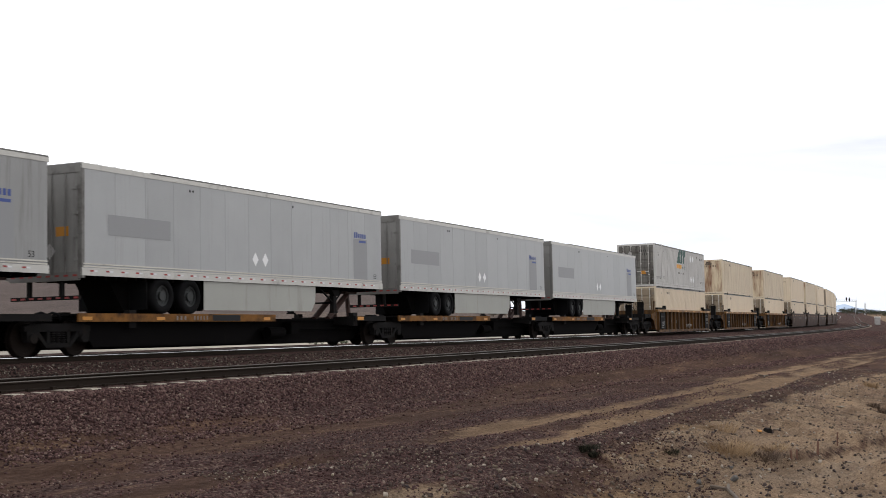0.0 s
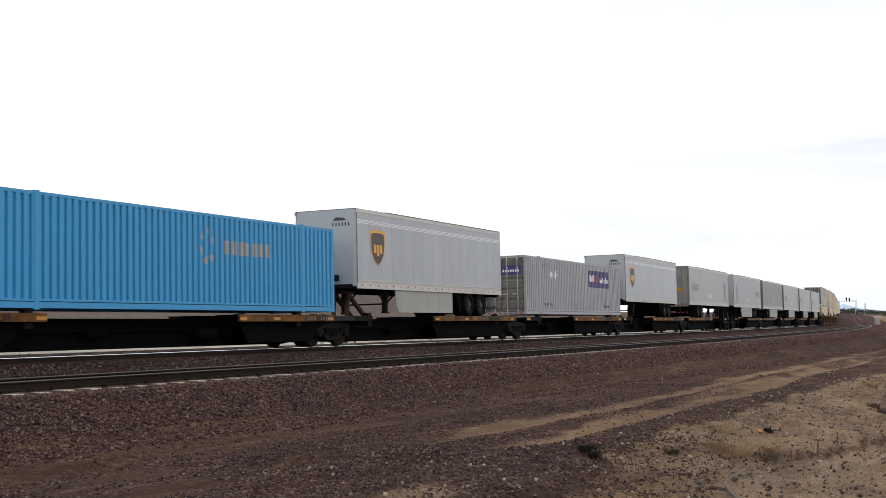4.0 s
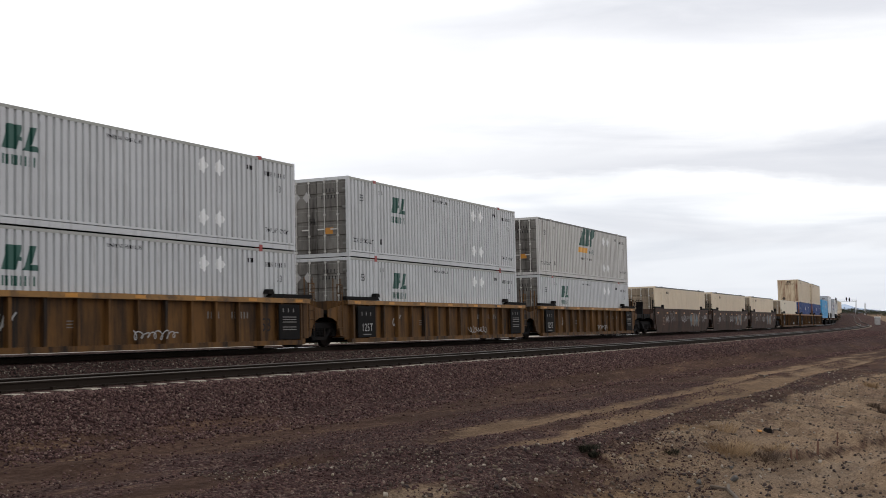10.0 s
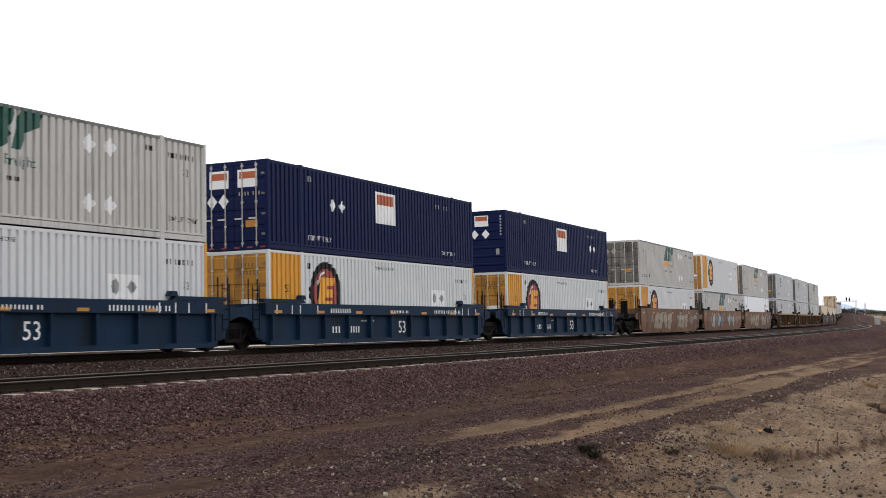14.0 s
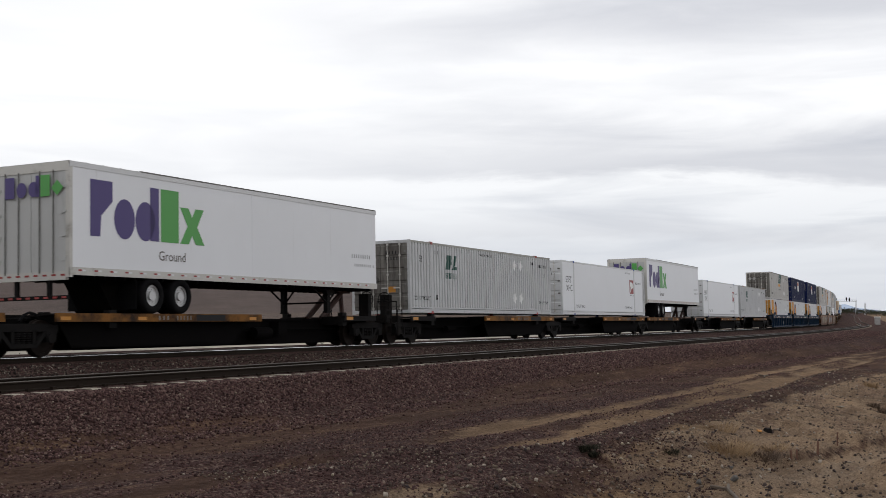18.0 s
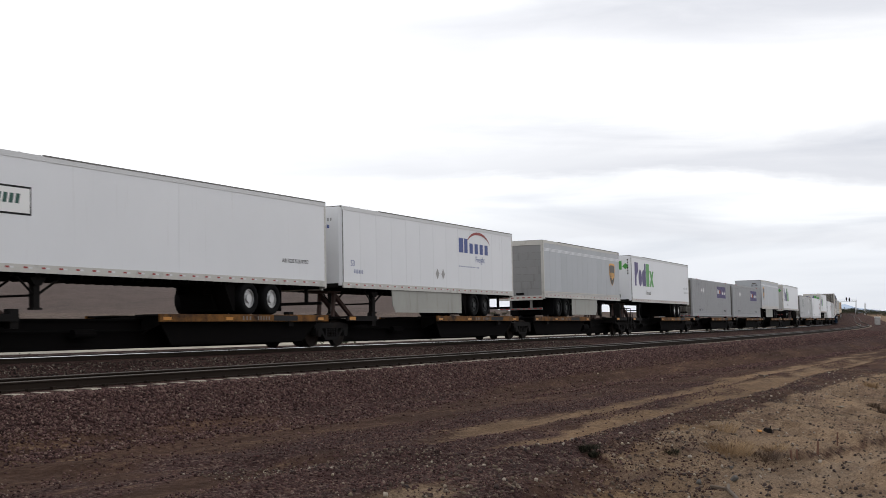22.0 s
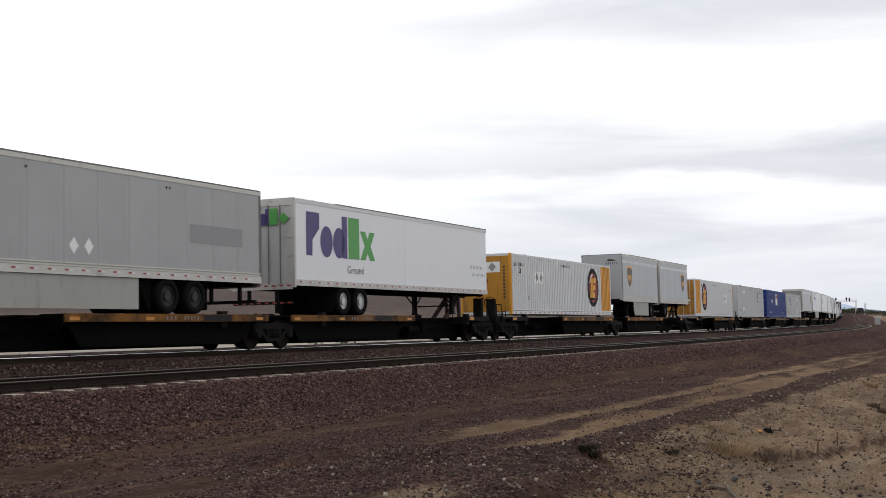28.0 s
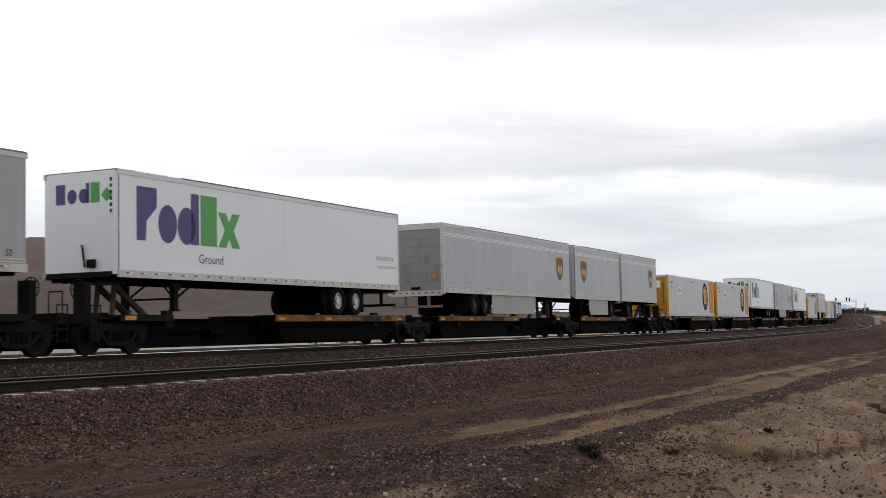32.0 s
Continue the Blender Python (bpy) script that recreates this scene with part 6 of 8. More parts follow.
def trackside():
    x, y, _ = at_bearing(7.72, 700)
    t = thing("mast", "tall grey lattice mast beside the far track", "mast")
    sh = Shape()
    for a in range(3):
        c = Vector((0.45 * math.cos(2.094 * a), 0.45 * math.sin(2.094 * a), 0))
        sh.bar(c + Vector((0, 0, -1)), c + Vector((0, 0, 6.6)), 0.09)
        d = Vector((0.45 * math.cos(2.094 * (a + 1)), 0.45 * math.sin(2.094 * (a + 1)), 0))
        for k in range(6):
            sh.bar(c + Vector((0, 0, k)), d + Vector((0, 0, k + 1)), 0.05)
    part("lattice", sh, GALV, t)
    t.matrix_world = pose(x, y, sheet_height(x, y))
    x, y, _ = at_bearing(7.22, 300)
    z = sheet_height(x, y)
    t = thing("equipment_cabinet", "pale steel equipment cabinet beside the line", "cabinet")
    part("body", Shape().box(-0.6, 0.6, -0.6, 0.6, 0.0, 1.7), MARK_DIM, t)
    part("roof", Shape().prism([(-0.7, 1.7), (0.7, 1.7), (0.66, 1.8), (0.0, 1.86), (-0.66, 1.8)], -0.68, 0.68, "y"), GALV, t)
    part("door", Shape().box(-0.64, -0.6, -0.4, 0.4, 0.2, 1.55), MARK_DIM, t)
    t.matrix_world = pose(x, y, z, 0, 0, 10)


trackside()


# ---- another train far beyond the signal bridge, coming slowly into view ----


def far_train():
    x0, y0, _ = at_bearing(26.696 - math.degrees(math.atan(688 / 2171.5)), 1330)
    x1, y1, _ = at_bearing(26.696 - math.degrees(math.atan(750 / 2171.5)), 960)
    head, tail = Vector((x1, y1, 0)), Vector((x0, y0, 0))
    way = (head - tail).normalized()
    turn = math.degrees(math.atan2(way.y, way.x))
    level = sum(sheet_height(*(tail.lerp(head, q / 12)).xy) for q in range(-6, 15)) / 21 + 0.2
    bed = tagged(new("track_distant"), "distant railway track on a low gravel bed", "railway track", kind="structure")
    sh = Shape().prism([(-3.4, level - 3.0), (3.4, level - 3.0), (2.0, level - 0.2), (-2.0, level - 0.2)], -420, 520, "x")
    part("bed", sh, CONCRETE, bed)
    for y in (-0.755, 0.755):
        part("rail", Shape().box(-420, 520, y - 0.035, y + 0.035, level - 0.2, level), RAILSTEEL, bed)
    bed.matrix_world = pose(x0, y0, 0, 0, 0, turn)
    wheel = Shape().tube((0, 0.46), 0.46, -0.85, 0.85, "y", 14).mesh("wheelset", WHEELSTEEL2)

    def wheels(t, places):
        for p in places:
            part("wheelset", wheel, None, t, at=pose(p, 0, 0))
    eng = thing("locomotive", "dark blue diesel locomotive far down the line", "locomotive")
    part("frame_deck", Shape().box(-11, 11, -1.5, 1.5, 1.15, 1.5), DARK, eng)
    part("hood", Shape().prism([(-10.2, 1.5), (6.2, 1.5), (6.2, 3.9), (5.6, 4.1), (-9.6, 4.1), (-10.2, 3.9)], -1.1, 1.1, "y"), WELLBLUE, eng)
    part("cab", Shape().prism([(6.2, 1.5), (8.8, 1.5), (8.8, 3.4), (8.4, 4.2), (6.2, 4.2)], -1.5, 1.5, "y"), WELLBLUE, eng)
    part("nose", Shape().prism([(8.8, 1.5), (10.6, 1.5), (10.5, 2.9), (8.8, 3.2)], -1.0, 1.0, "y"), WELLBLUE, eng)
    part("fuel_tank", Shape().box(-3, 3, -1.3, 1.3, 0.35, 1.15), UNDERBLACK, eng)
    wheels(eng, (-8.8, -7.0, -5.2, 5.2, 7.0, 8.8))
    first = thing("freight_wagon", "distant flat wagon with a white container", "freight wagon", "wagons of the distant train")
    part("underframe", Shape().prism([(-9.6, 1.2), (-9.6, 0.8), (-6, 0.45), (6, 0.45), (9.6, 0.8), (9.6, 1.2)], -1.3, 1.3, "y"), UNDERBLACK, first)
    box = part("container_box", Shape().box(-8.8, 8.8, -1.28, 1.28, 1.2, 4.1), GREYPLAIN, first)
    for k in range(5):
        part("post", Shape().box(-8.85 + k * 4.36, -8.6 + k * 4.36, -1.31, 1.31, 1.2, 4.13), GREYWARM, box)
    wheels(first, (-7.9, -6.1, 6.1, 7.9))
    for k in range(13):
        ob = eng if k == 0 else first if k == 1 else copy_thing(first, Matrix())
        back = way * (11 + 20.4 * k)
        a, b = tail - back, head - back
        GLIDING.append((ob, pose(a.x, a.y, level, 0, 0, turn), pose(b.x, b.y, level, 0, 0, turn)))


WHEELSTEEL2 = material("dull_wheel_steel", (0.012, 0.009, 0.008), 0.75, vary=0.3, gloss=0.12)
far_train()

# ---- semi-trailers ----
CREAMTRIM = material("cream_rub_rail", (0.52, 0.495, 0.44), 0.5, vary=0.12, dirt=(0.16, 0.13, 0.10), dirt_amount=0.3)


def wheel_mesh(light):
    def tyre():
        sh = Shape()
        prof = [(0.30, 0.0), (0.46, 0.0), (0.495, 0.03), (0.505, 0.08), (0.505, 0.24), (0.495, 0.29), (0.46, 0.32), (0.30, 0.32)]
        n = 28
        for k in range(n):
            a = 2 * math.pi * k / n
            sh.v += [(r * math.cos(a), y, r * math.sin(a)) for r, y in prof]
        m = len(prof)
        for k in range(n):
            for i in range(m):
                a, b, c, d = k * m + i, k * m + (i + 1) % m, ((k + 1) % n) * m + (i + 1) % m, ((k + 1) % n) * m + i
                sh.f.append((a, d, c, b))
                sh.m.append(0)
        return sh.mesh("tyre", TYRE, True)

    def rim():
        sh = Shape()
        sh.tube((0, 0), 0.31, 0.05, 0.09, "y", 24, inner=0.25)
        sh.tube((0, 0), 0.26, 0.09, 0.12, "y", 24)
        sh.tube((0, 0), 0.13, 0.02, 0.10, "y", 16)
        for k in range(10):
            a = 2 * math.pi * k / 10
            sh.tube((0.18 * math.cos(a), 0.18 * math.sin(a)), 0.018, 0.07, 0.10, "y", 6)
        return sh.mesh("rim", RIM if light else RIMDULL)
    return cached("tyre", tyre), cached(("rim", light), rim)


def trailer(label, skin, L=16.15, rear=-1, skirt=None, light_rims=False, doors="swing", trim_line=False, quilt=True, seams=12, tandem=None, single=False, fairing=True):
    """A box trailer, origin on the deck that its tyres stand on; rear = -1: its doors are at -x."""
    b = thing("semi_trailer", label, "trailer", "semi-trailers on the train")
    h = L / 2
    fx = -rear                                    # direction of the nose

    def X(d):
        """Distance from the rear end to a place along the car."""
        return rear * (h - d)

    def span(d0, d1):
        a, c = X(d0), X(d1)
        return min(a, c), max(a, c)
    z0, z1 = 0.97, 3.87
    for side in (-1, 1):
        y0, y1 = (-1.297, -1.26) if side < 0 else (1.26, 1.297)

        def wall():
            sh = Shape()
            sh.box(-h + 0.05, h - 0.05, y0 + (0.006 if side < 0 else 0), y1 - (0 if side < 0 else 0.006), z0 + 0.2, z1 - 0.14)
            return sh.mesh("side_wall", DARKRAIL if side < 0 else skin)
        wall_ob = part("side_wall", cached(("wall", L, side, skin.name if side > 0 else ""), wall), None, b)
        if side < 0:
            w = (L - 0.1) / (seams + 1)

            def panel():
                return Shape().box(0.003, w - 0.003, y0, y0 + 0.008, z0 + 0.2, z1 - 0.14).mesh("wall_panel", skin)
            for k in range(seams + 1):
                part("wall_panel", cached(("wpanel", L, skin.name, seams), panel), None, wall_ob, at=pose(-h + 0.05 + k * w, 0, 0))

        def high_rail():
            o = y0 - 0.012 if side < 0 else y1 - 0.03
            return Shape().box(-h, h, o, o + 0.042, z1 - 0.14, z1).mesh("top_rail", RAILTRIM if skin is not WHITE else PALE)
        part("top_rail", cached(("toprail", L, side, skin is WHITE), high_rail), None, b)

        def rails():
            sh = Shape()
            o = y0 - 0.012 if side < 0 else y1 - 0.03
            sh.box(-h, h, o, o + 0.042, z0, z0 + 0.2)
            return sh.mesh("bottom_rail", RAILTRIM)
        part("bottom_rail", cached(("rails", L, side), rails), None, b)
        for z in (z0 + 0.215, z0 + 0.285):
            def rub():
                o = y0 - 0.016 if side < 0 else y1
                return Shape().box(-h + 0.05, h - 0.05, o, o + 0.016, z, z + 0.036).mesh("rub_rail", CREAMTRIM)
            if skin is not WHITE and side < 0:
                part("rub_rail", cached(("rub", L, z), rub), None, b)
        if trim_line:
            def strip():
                o = y0 - 0.008 if side < 0 else y1
                return Shape().box(-h + 0.05, h - 0.05, o, o + 0.008, 0, 0.026).mesh("trim_strip", WHITE)
            for k in range(3 if side < 0 else 1):
                part("trim_strip", cached(("strip", L, side), strip), None, b, "thin white trim strip", at=pose(0, 0, z1 - 0.42 - 0.055 * k))
    tape_r, tape_w = [], []
    n = int(L / 0.62)
    for k in range(n):
        x = -h + 0.3 + k * (L - 0.6) / n
        tape_r.append(rect(x, x + 0.14, z0 + 0.10, z0 + 0.145))
        tape_w.append(rect(x + 0.14, x + 0.28, z0 + 0.10, z0 + 0.145))
    tagged(marking("red_tape", tape_r, MARK_RED, b, face=-1.3125), kind="stuff")
    tagged(marking("white_tape", tape_w, PALE, b, face=-1.3125), kind="stuff")

    def roof():
        line = [(-h + 0.02, z1 - 0.04), (h - 0.02, z1 - 0.04), (h - 0.02, z1 + 0.012)]
        for k in range(23, 0, -1):
            x = -h + L * k / 24
            line += [(x + 0.025, z1 + 0.012), (x + 0.025, z1 + 0.022), (x - 0.025, z1 + 0.022), (x - 0.025, z1 + 0.012)]
        return Shape().prism(line + [(-h + 0.02, z1 + 0.012)], -1.25, 1.25, "y").mesh("roof", DARKRAIL)
    part("roof", cached(("troof", L), roof), None, b)

    def roof_edge():
        return Shape().box(-h + 0.17 * L, h - 0.03, -1.312, -1.262, z1 - 0.016, z1 + 0.022).mesh("roof_edge", DARKRAIL)
    part("roof_edge", cached(("redge", L), roof_edge), None, b, "dark strip along the roof's edge")

    def floor():
        sh = Shape()
        return sh.box(-h + 0.05, h - 0.05, -1.25, 1.25, z0 + 0.02, z0 + 0.10).mesh("floor", UNDERBLACK)
    part("floor", cached(("tfloor", L), floor), None, b)

    def beams():
        sh = Shape()
        for k in range(int(L / 0.4)):
            x = -h + 0.2 + k * 0.4
            sh.box(x, x + 0.06, -1.2, 1.2, z0 - 0.08, z0 + 0.02)
        return sh.mesh("underframe", UNDERBLACK)
    tagged(part("underframe", cached(("tbeams", L), beams), None, b), kind="stuff")

    # rear end
    xr = X(0)

    def rear_frame():
        sh = Shape()
        a, c = sorted((xr, X(0.1)))
        for y in (-1.305, 1.165):
            sh.box(a, c, y, y + 0.14, z0 - 0.06, z1)
        sh.box(a, c, -1.165, 1.165, z1 - 0.24, z1)
        sh.box(a, c, -1.165, 1.165, z0 - 0.12, z0 + 0.1)
        return sh.mesh("rear_frame", RAILTRIM if doors == "roll" or skin is WHITE else DARKRAIL)
    part("rear_frame", cached(("rframe", L, rear, doors, skin is WHITE), rear_frame), None, b)
    xd = X(0.05)
    if doors == "swing":
        for y0, y1 in ((-1.16, -0.01), (0.01, 1.16)):
            def leaf():
                sh = Shape()
                sh.box(min(xd, xd + rear * 0.03), max(xd, xd + rear * 0.03), y0, y1, z0 + 0.1, z1 - 0.24)
                for z in (1.35, 1.95, 2.55, 3.2):
                    yy = y0 - 0.02 if y0 < -1 else y1 - 0.13
                    sh.box(min(xd, xd + rear * 0.06), max(xd, xd + rear * 0.06), yy, yy + 0.15, z, z + 0.08)
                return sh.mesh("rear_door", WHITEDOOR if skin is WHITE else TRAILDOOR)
            d = part("rear_door", cached(("rdoor", L, rear, y0, skin is WHITE), leaf), None, b)
            for f in (0.35, 0.75):
                y = y0 + f * (y1 - y0)
                def rod():
                    sh = Shape()
                    sh.bar((xd + rear * 0.055, y, z0 + 0.05), (xd + rear * 0.055, y, z1 - 0.2), 0.018)
                    return sh.mesh("locking_bar", DARKRAIL)
                part("locking_bar", cached(("rrod", L, rear, y), rod), None, d)
    else:
        def roll():
            return Shape().box(min(xd, xd + rear * 0.012), max(xd, xd + rear * 0.012), -1.16, 1.16, z0 + 0.1, z1 - 0.24).mesh("roll_door", DARKRAIL)
        curtain = part("roll_door", cached(("roll", L, rear), roll), None, b, "grey roll-up door")

        def slat():
            return Shape().box(min(0, rear * 0.02), max(0, rear * 0.02), -1.16, 1.16, 0, 0.357).mesh("slat", ROLLDOOR)
        for k in range(7):
            part("slat", cached(("slat", rear), slat), None, curtain, at=pose(xd + rear * 0.012, 0, z0 + 0.1 + k * 0.365))

        def pull():
            return Shape().box(min(0, rear * 0.05), max(0, rear * 0.05), -0.2, 0.2, 0, 0.1).mesh("pull_handle", DARK)
        part("pull_handle", cached(("pull", rear), pull), None, curtain, at=pose(xd + rear * 0.03, 0, z0 + 0.16))
    marking("rear_tape", [rect(-1.1 + 0.3 * k, -0.95 + 0.3 * k, z0 - 0.02, z0 + 0.03) for k in range(8)], MARK_RED, b, end=xr + rear * 0.004)
    if rear < 0 and doors == "swing" and skin is not WHITE:
        marking("sticker", [rect(0.42, 0.85, 2.0, 2.25)], REFLECT, b, end=xd - 0.035, label="orange-yellow sticker")

    def guard():
        sh = Shape()
        for y in (-0.6, 0.5):
            sh.box(*span(0.05, 0.15), y, y + 0.1, 0.42, z0)
        sh.box(*span(0.04, 0.14), -1.15, 1.15, 0.36, 0.46)
        return sh.mesh("rear_guard", DARKRAIL if doors == "roll" else DARK)
    part("rear_guard", cached(("guard", L, rear, doors), guard), None, b)

    if rear < 0:
        marking("guard_tape", [rect(-1.1 + 0.3 * k, -0.95 + 0.3 * k, 0.385, 0.435) for k in range(8)], MARK_RED, b, end=X(0.04) - 0.004)
    # nose
    xn = X(L)

    def nose():
        sh = Shape()
        a, r = xn, 0.16
        pts = [(a, -1.297 + r), (a - fx * r * 0.3, -1.297 + r * 0.3), (a - fx * r, -1.299), (a - fx * (r + 0.2), -1.299), (a - fx * (r + 0.2), 1.299), (a - fx * r, 1.299), (a - fx * r * 0.3, 1.297 - r * 0.3), (a, 1.297 - r)]
        sh.prism(pts, z0 + 0.08, z1 - 0.02, "z")
        return sh.mesh("front_wall", skin)
    part("front_wall", cached(("nose", L, rear, skin.name), nose), None, b)

    def nose_fittings():
        sh = Shape()
        a, c = sorted((xn + fx * 0.002, xn + fx * 0.10))
        sh.box(a, c, -0.55, -0.3, z0 + 0.28, z0 + 0.5)
        sh.bar((xn + fx * 0.05, -0.2, z0 + 0.3), (xn + fx * 0.05, -0.1, z0 + 0.9), 0.03)
        sh.box(a, c, -1.1, 1.1, z0 + 0.02, z0 + 0.16)
        return sh.mesh("nose_fitting", DARK)
    part("nose_fitting", cached(("nosefit", L, rear), nose_fittings), None, b)

    # running gear
    ty, rm = wheel_mesh(light_rims)
    axles = [1.6] if single else (tandem or ((3.3, 4.55) if L > 15 else (2.3, 3.55)))
    for d in axles:
        for side in (-1, 1):
            w = new("wheel", ty)
            w.parent = b
            w.matrix_local = pose(X(d), -1.27, 0.503) if side < 0 else pose(X(d), 1.27, 0.503, 0, 0, 180)
            part("rim", rm, None, w)

    def bogie():
        sh = Shape()
        d0, d1 = axles[0] - 1.3, axles[-1] + 1.3
        for y in (-0.55, 0.45):
            sh.box(*span(d0, d1), y, y + 0.1, 0.62, z0)
        for d in axles:
            sh.bar((X(d), -0.95, 0.5), (X(d), 0.95, 0.5), 0.075)
            sh.box(*span(d - 0.1, d + 0.1), -0.7, 0.7, 0.5, 0.75)
            sh.tube((X(d), 0.503), 0.5, -0.93, -0.62, "y", 20)
            sh.tube((X(d), 0.503), 0.5, 0.62, 0.93, "y", 20)
        sh.box(*span(d0 + 0.2, d1 - 0.2), -0.45, 0.45, 0.75, z0)
        return sh.mesh("suspension", UNDERBLACK)
    part("suspension", cached(("susp", L, rear, tuple(axles)), bogie), None, b)

    for y in (-1.2, 0.55):
        def flap():
            d = axles[0] - 0.62
            return Shape().box(*span(d - 0.012, d + 0.012), y, y + 0.65, 0.12, z0 - 0.05).mesh("mud_flap", TYRE)
        part("mud_flap", cached(("flap", L, rear, axles[0], y), flap), None, b)

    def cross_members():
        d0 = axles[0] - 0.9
        return Shape().prism([(X(d0 - 0.6), z0 - 0.02), (X(d0), 0.12), (X(axles[-1] + 0.9), 0.12), (X(axles[-1] + 1.2), z0 - 0.02)], -0.6, 0.6, "y").mesh("subframe", UNDERBLACK)
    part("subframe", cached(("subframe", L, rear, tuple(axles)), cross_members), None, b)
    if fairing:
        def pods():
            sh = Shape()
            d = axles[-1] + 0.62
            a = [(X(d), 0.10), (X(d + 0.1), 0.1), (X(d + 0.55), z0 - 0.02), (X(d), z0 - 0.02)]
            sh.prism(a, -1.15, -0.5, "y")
            return sh.mesh("wheel_fairing", UNDERBLACK)
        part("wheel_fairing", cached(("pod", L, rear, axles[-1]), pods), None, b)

    def gear():
        sh = Shape()
        d = L - 2.9 if not single else L - 2.2
        for y in (-0.95, 0.82):
            sh.box(*span(d - 0.10, d + 0.10), y, y + 0.16, 0.14, z0)
            sh.box(*span(d - 0.16, d + 0.16), y - 0.03, y + 0.16, 0.09, 0.14)
            sh.bar((X(d), y + 0.06, 0.42), (X(d - 1.0), y + 0.06, z0), 0.035)
            sh.bar((X(d), y + 0.06, 0.42), (X(d + 0.7), y + 0.06, z0), 0.03)
        sh.bar((X(d), -0.9, 0.45), (X(d), 0.9, 0.45), 0.03)
        sh.prism([(X(d - 0.35), z0), (X(d + 0.35), z0), (X(d + 0.12), z0 - 0.28), (X(d - 0.12), z0 - 0.28)], -1.0, -0.82, "y")
        return sh.mesh("landing_gear", DARK)
    part("landing_gear", cached(("gear", L, rear, single), gear), None, b)
    if skirt:
        def skirt_mesh():
            sh = Shape()
            d0, d1 = skirt
            pts = [(X(d0), 0.12), (X(d1 - 0.25), 0.12), (X(d1), 0.40), (X(d1 + 0.05), z0 - 0.005), (X(d0), z0 - 0.005)]
            sh.prism(pts, -1.255, -1.235, "y")
            for k in range(5):
                x = X(d0 + (d1 - d0) * (k + 0.5) / 5)
                sh.box(x - 0.03, x + 0.03, -1.235, -1.0, z0 - 0.3, z0 - 0.25)
            return sh.mesh("side_skirt", SKIRT)
        part("side_skirt", cached(("skirt", L, rear, skirt), skirt_mesh), None, b, "grimy pale side skirt")
    return b


def skin_marks(b, L, polys, mat, name="emblem", label="", face=-1.3035):
    return marking(name, [[(p - L / 2, q) for p, q in poly] for poly in polys], mat, b, face=face, label=label)


def purple_green_trailer(rear=-1, skirt=None, **kw):
    """White trailer with purple and green block shapes near its rear end side."""
    L = 16.15
    b = trailer("white box trailer with large purple and green block emblem", WHITE, L, rear, skirt, True, seams=1, fairing=rear > 0, **kw)
    x = 0.75
    zt, zb = 3.48, 2.0
    purple = [[(x, zb), (x + 0.38, zb), (x + 0.42, zb + 0.55), (x + 0.86, zb + 0.95), (x + 0.86, zt), (x, zt)], rect(x + 2.40, x + 2.78, zb, zt)]
    for cx in (x + 1.34, x + 2.2):
        purple.append(oval(cx, zb + 0.52, 0.42, 0.54, 24))
    green = [rect(x + 2.86, x + 3.66, zb, zt), [(x + 3.72, zb), (x + 4.12, zb), (x + 4.28, zb + 0.26), (x + 4.44, zb), (x + 4.86, zb), (x + 4.52, zb + 0.52), (x + 4.84, zb + 1.04), (x + 4.44, zb + 1.04), (x + 4.28, zb + 0.78), (x + 4.12, zb + 1.04), (x + 3.72, zb + 1.04), (x + 4.06, zb + 0.52)]]
    skin_marks(b, L, purple, MARK_PURPLE, "emblem", "purple block shapes")
    skin_marks(b, L, green, MARK_LEAF, "emblem", "green block shapes")
    marking("lettering", words("Ground", 3.5 - L / 2, zb - 0.52, 0.27), MARK_BROWN, b, face=-1.3035)
    skin_marks(b, L, code_bars(14.3, 2.05, 9, 0.1, 0.14, 0.06, 9) + code_bars(14.5, 1.75, 10, 0.09, 0.10, 0.05, 9), MARK_GREYED, "small_print")
    e = -L / 2 - (0.036 if rear < 0 else 0.004)
    zz = 3.0
    k = 0.42
    marking("end_emblem", [rect(-0.85, -0.52, zz, zz + 0.55), oval(-0.28, zz + 0.2, 0.17, 0.2, 16), oval(0.12, zz + 0.2, 0.17, 0.2, 16), rect(0.2, 0.32, zz, zz + 0.55)], MARK_PURPLE, b, end=e, label="purple block shapes")
    marking("end_emblem", [rect(0.36, 0.68, zz, zz + 0.55), [(0.72, zz + 0.2), (0.92, zz), (1.12, zz + 0.2), (0.92, zz + 0.4)]], MARK_LEAF, b, end=e, label="green block shapes")
    if rear > 0:
        marking("end_stencil_mark", [rect(1.02, 1.1, 2.7 + 0.17 * q, 2.8 + 0.17 * q) for q in range(6)], MARK_BLACK, b, end=e)
    return b


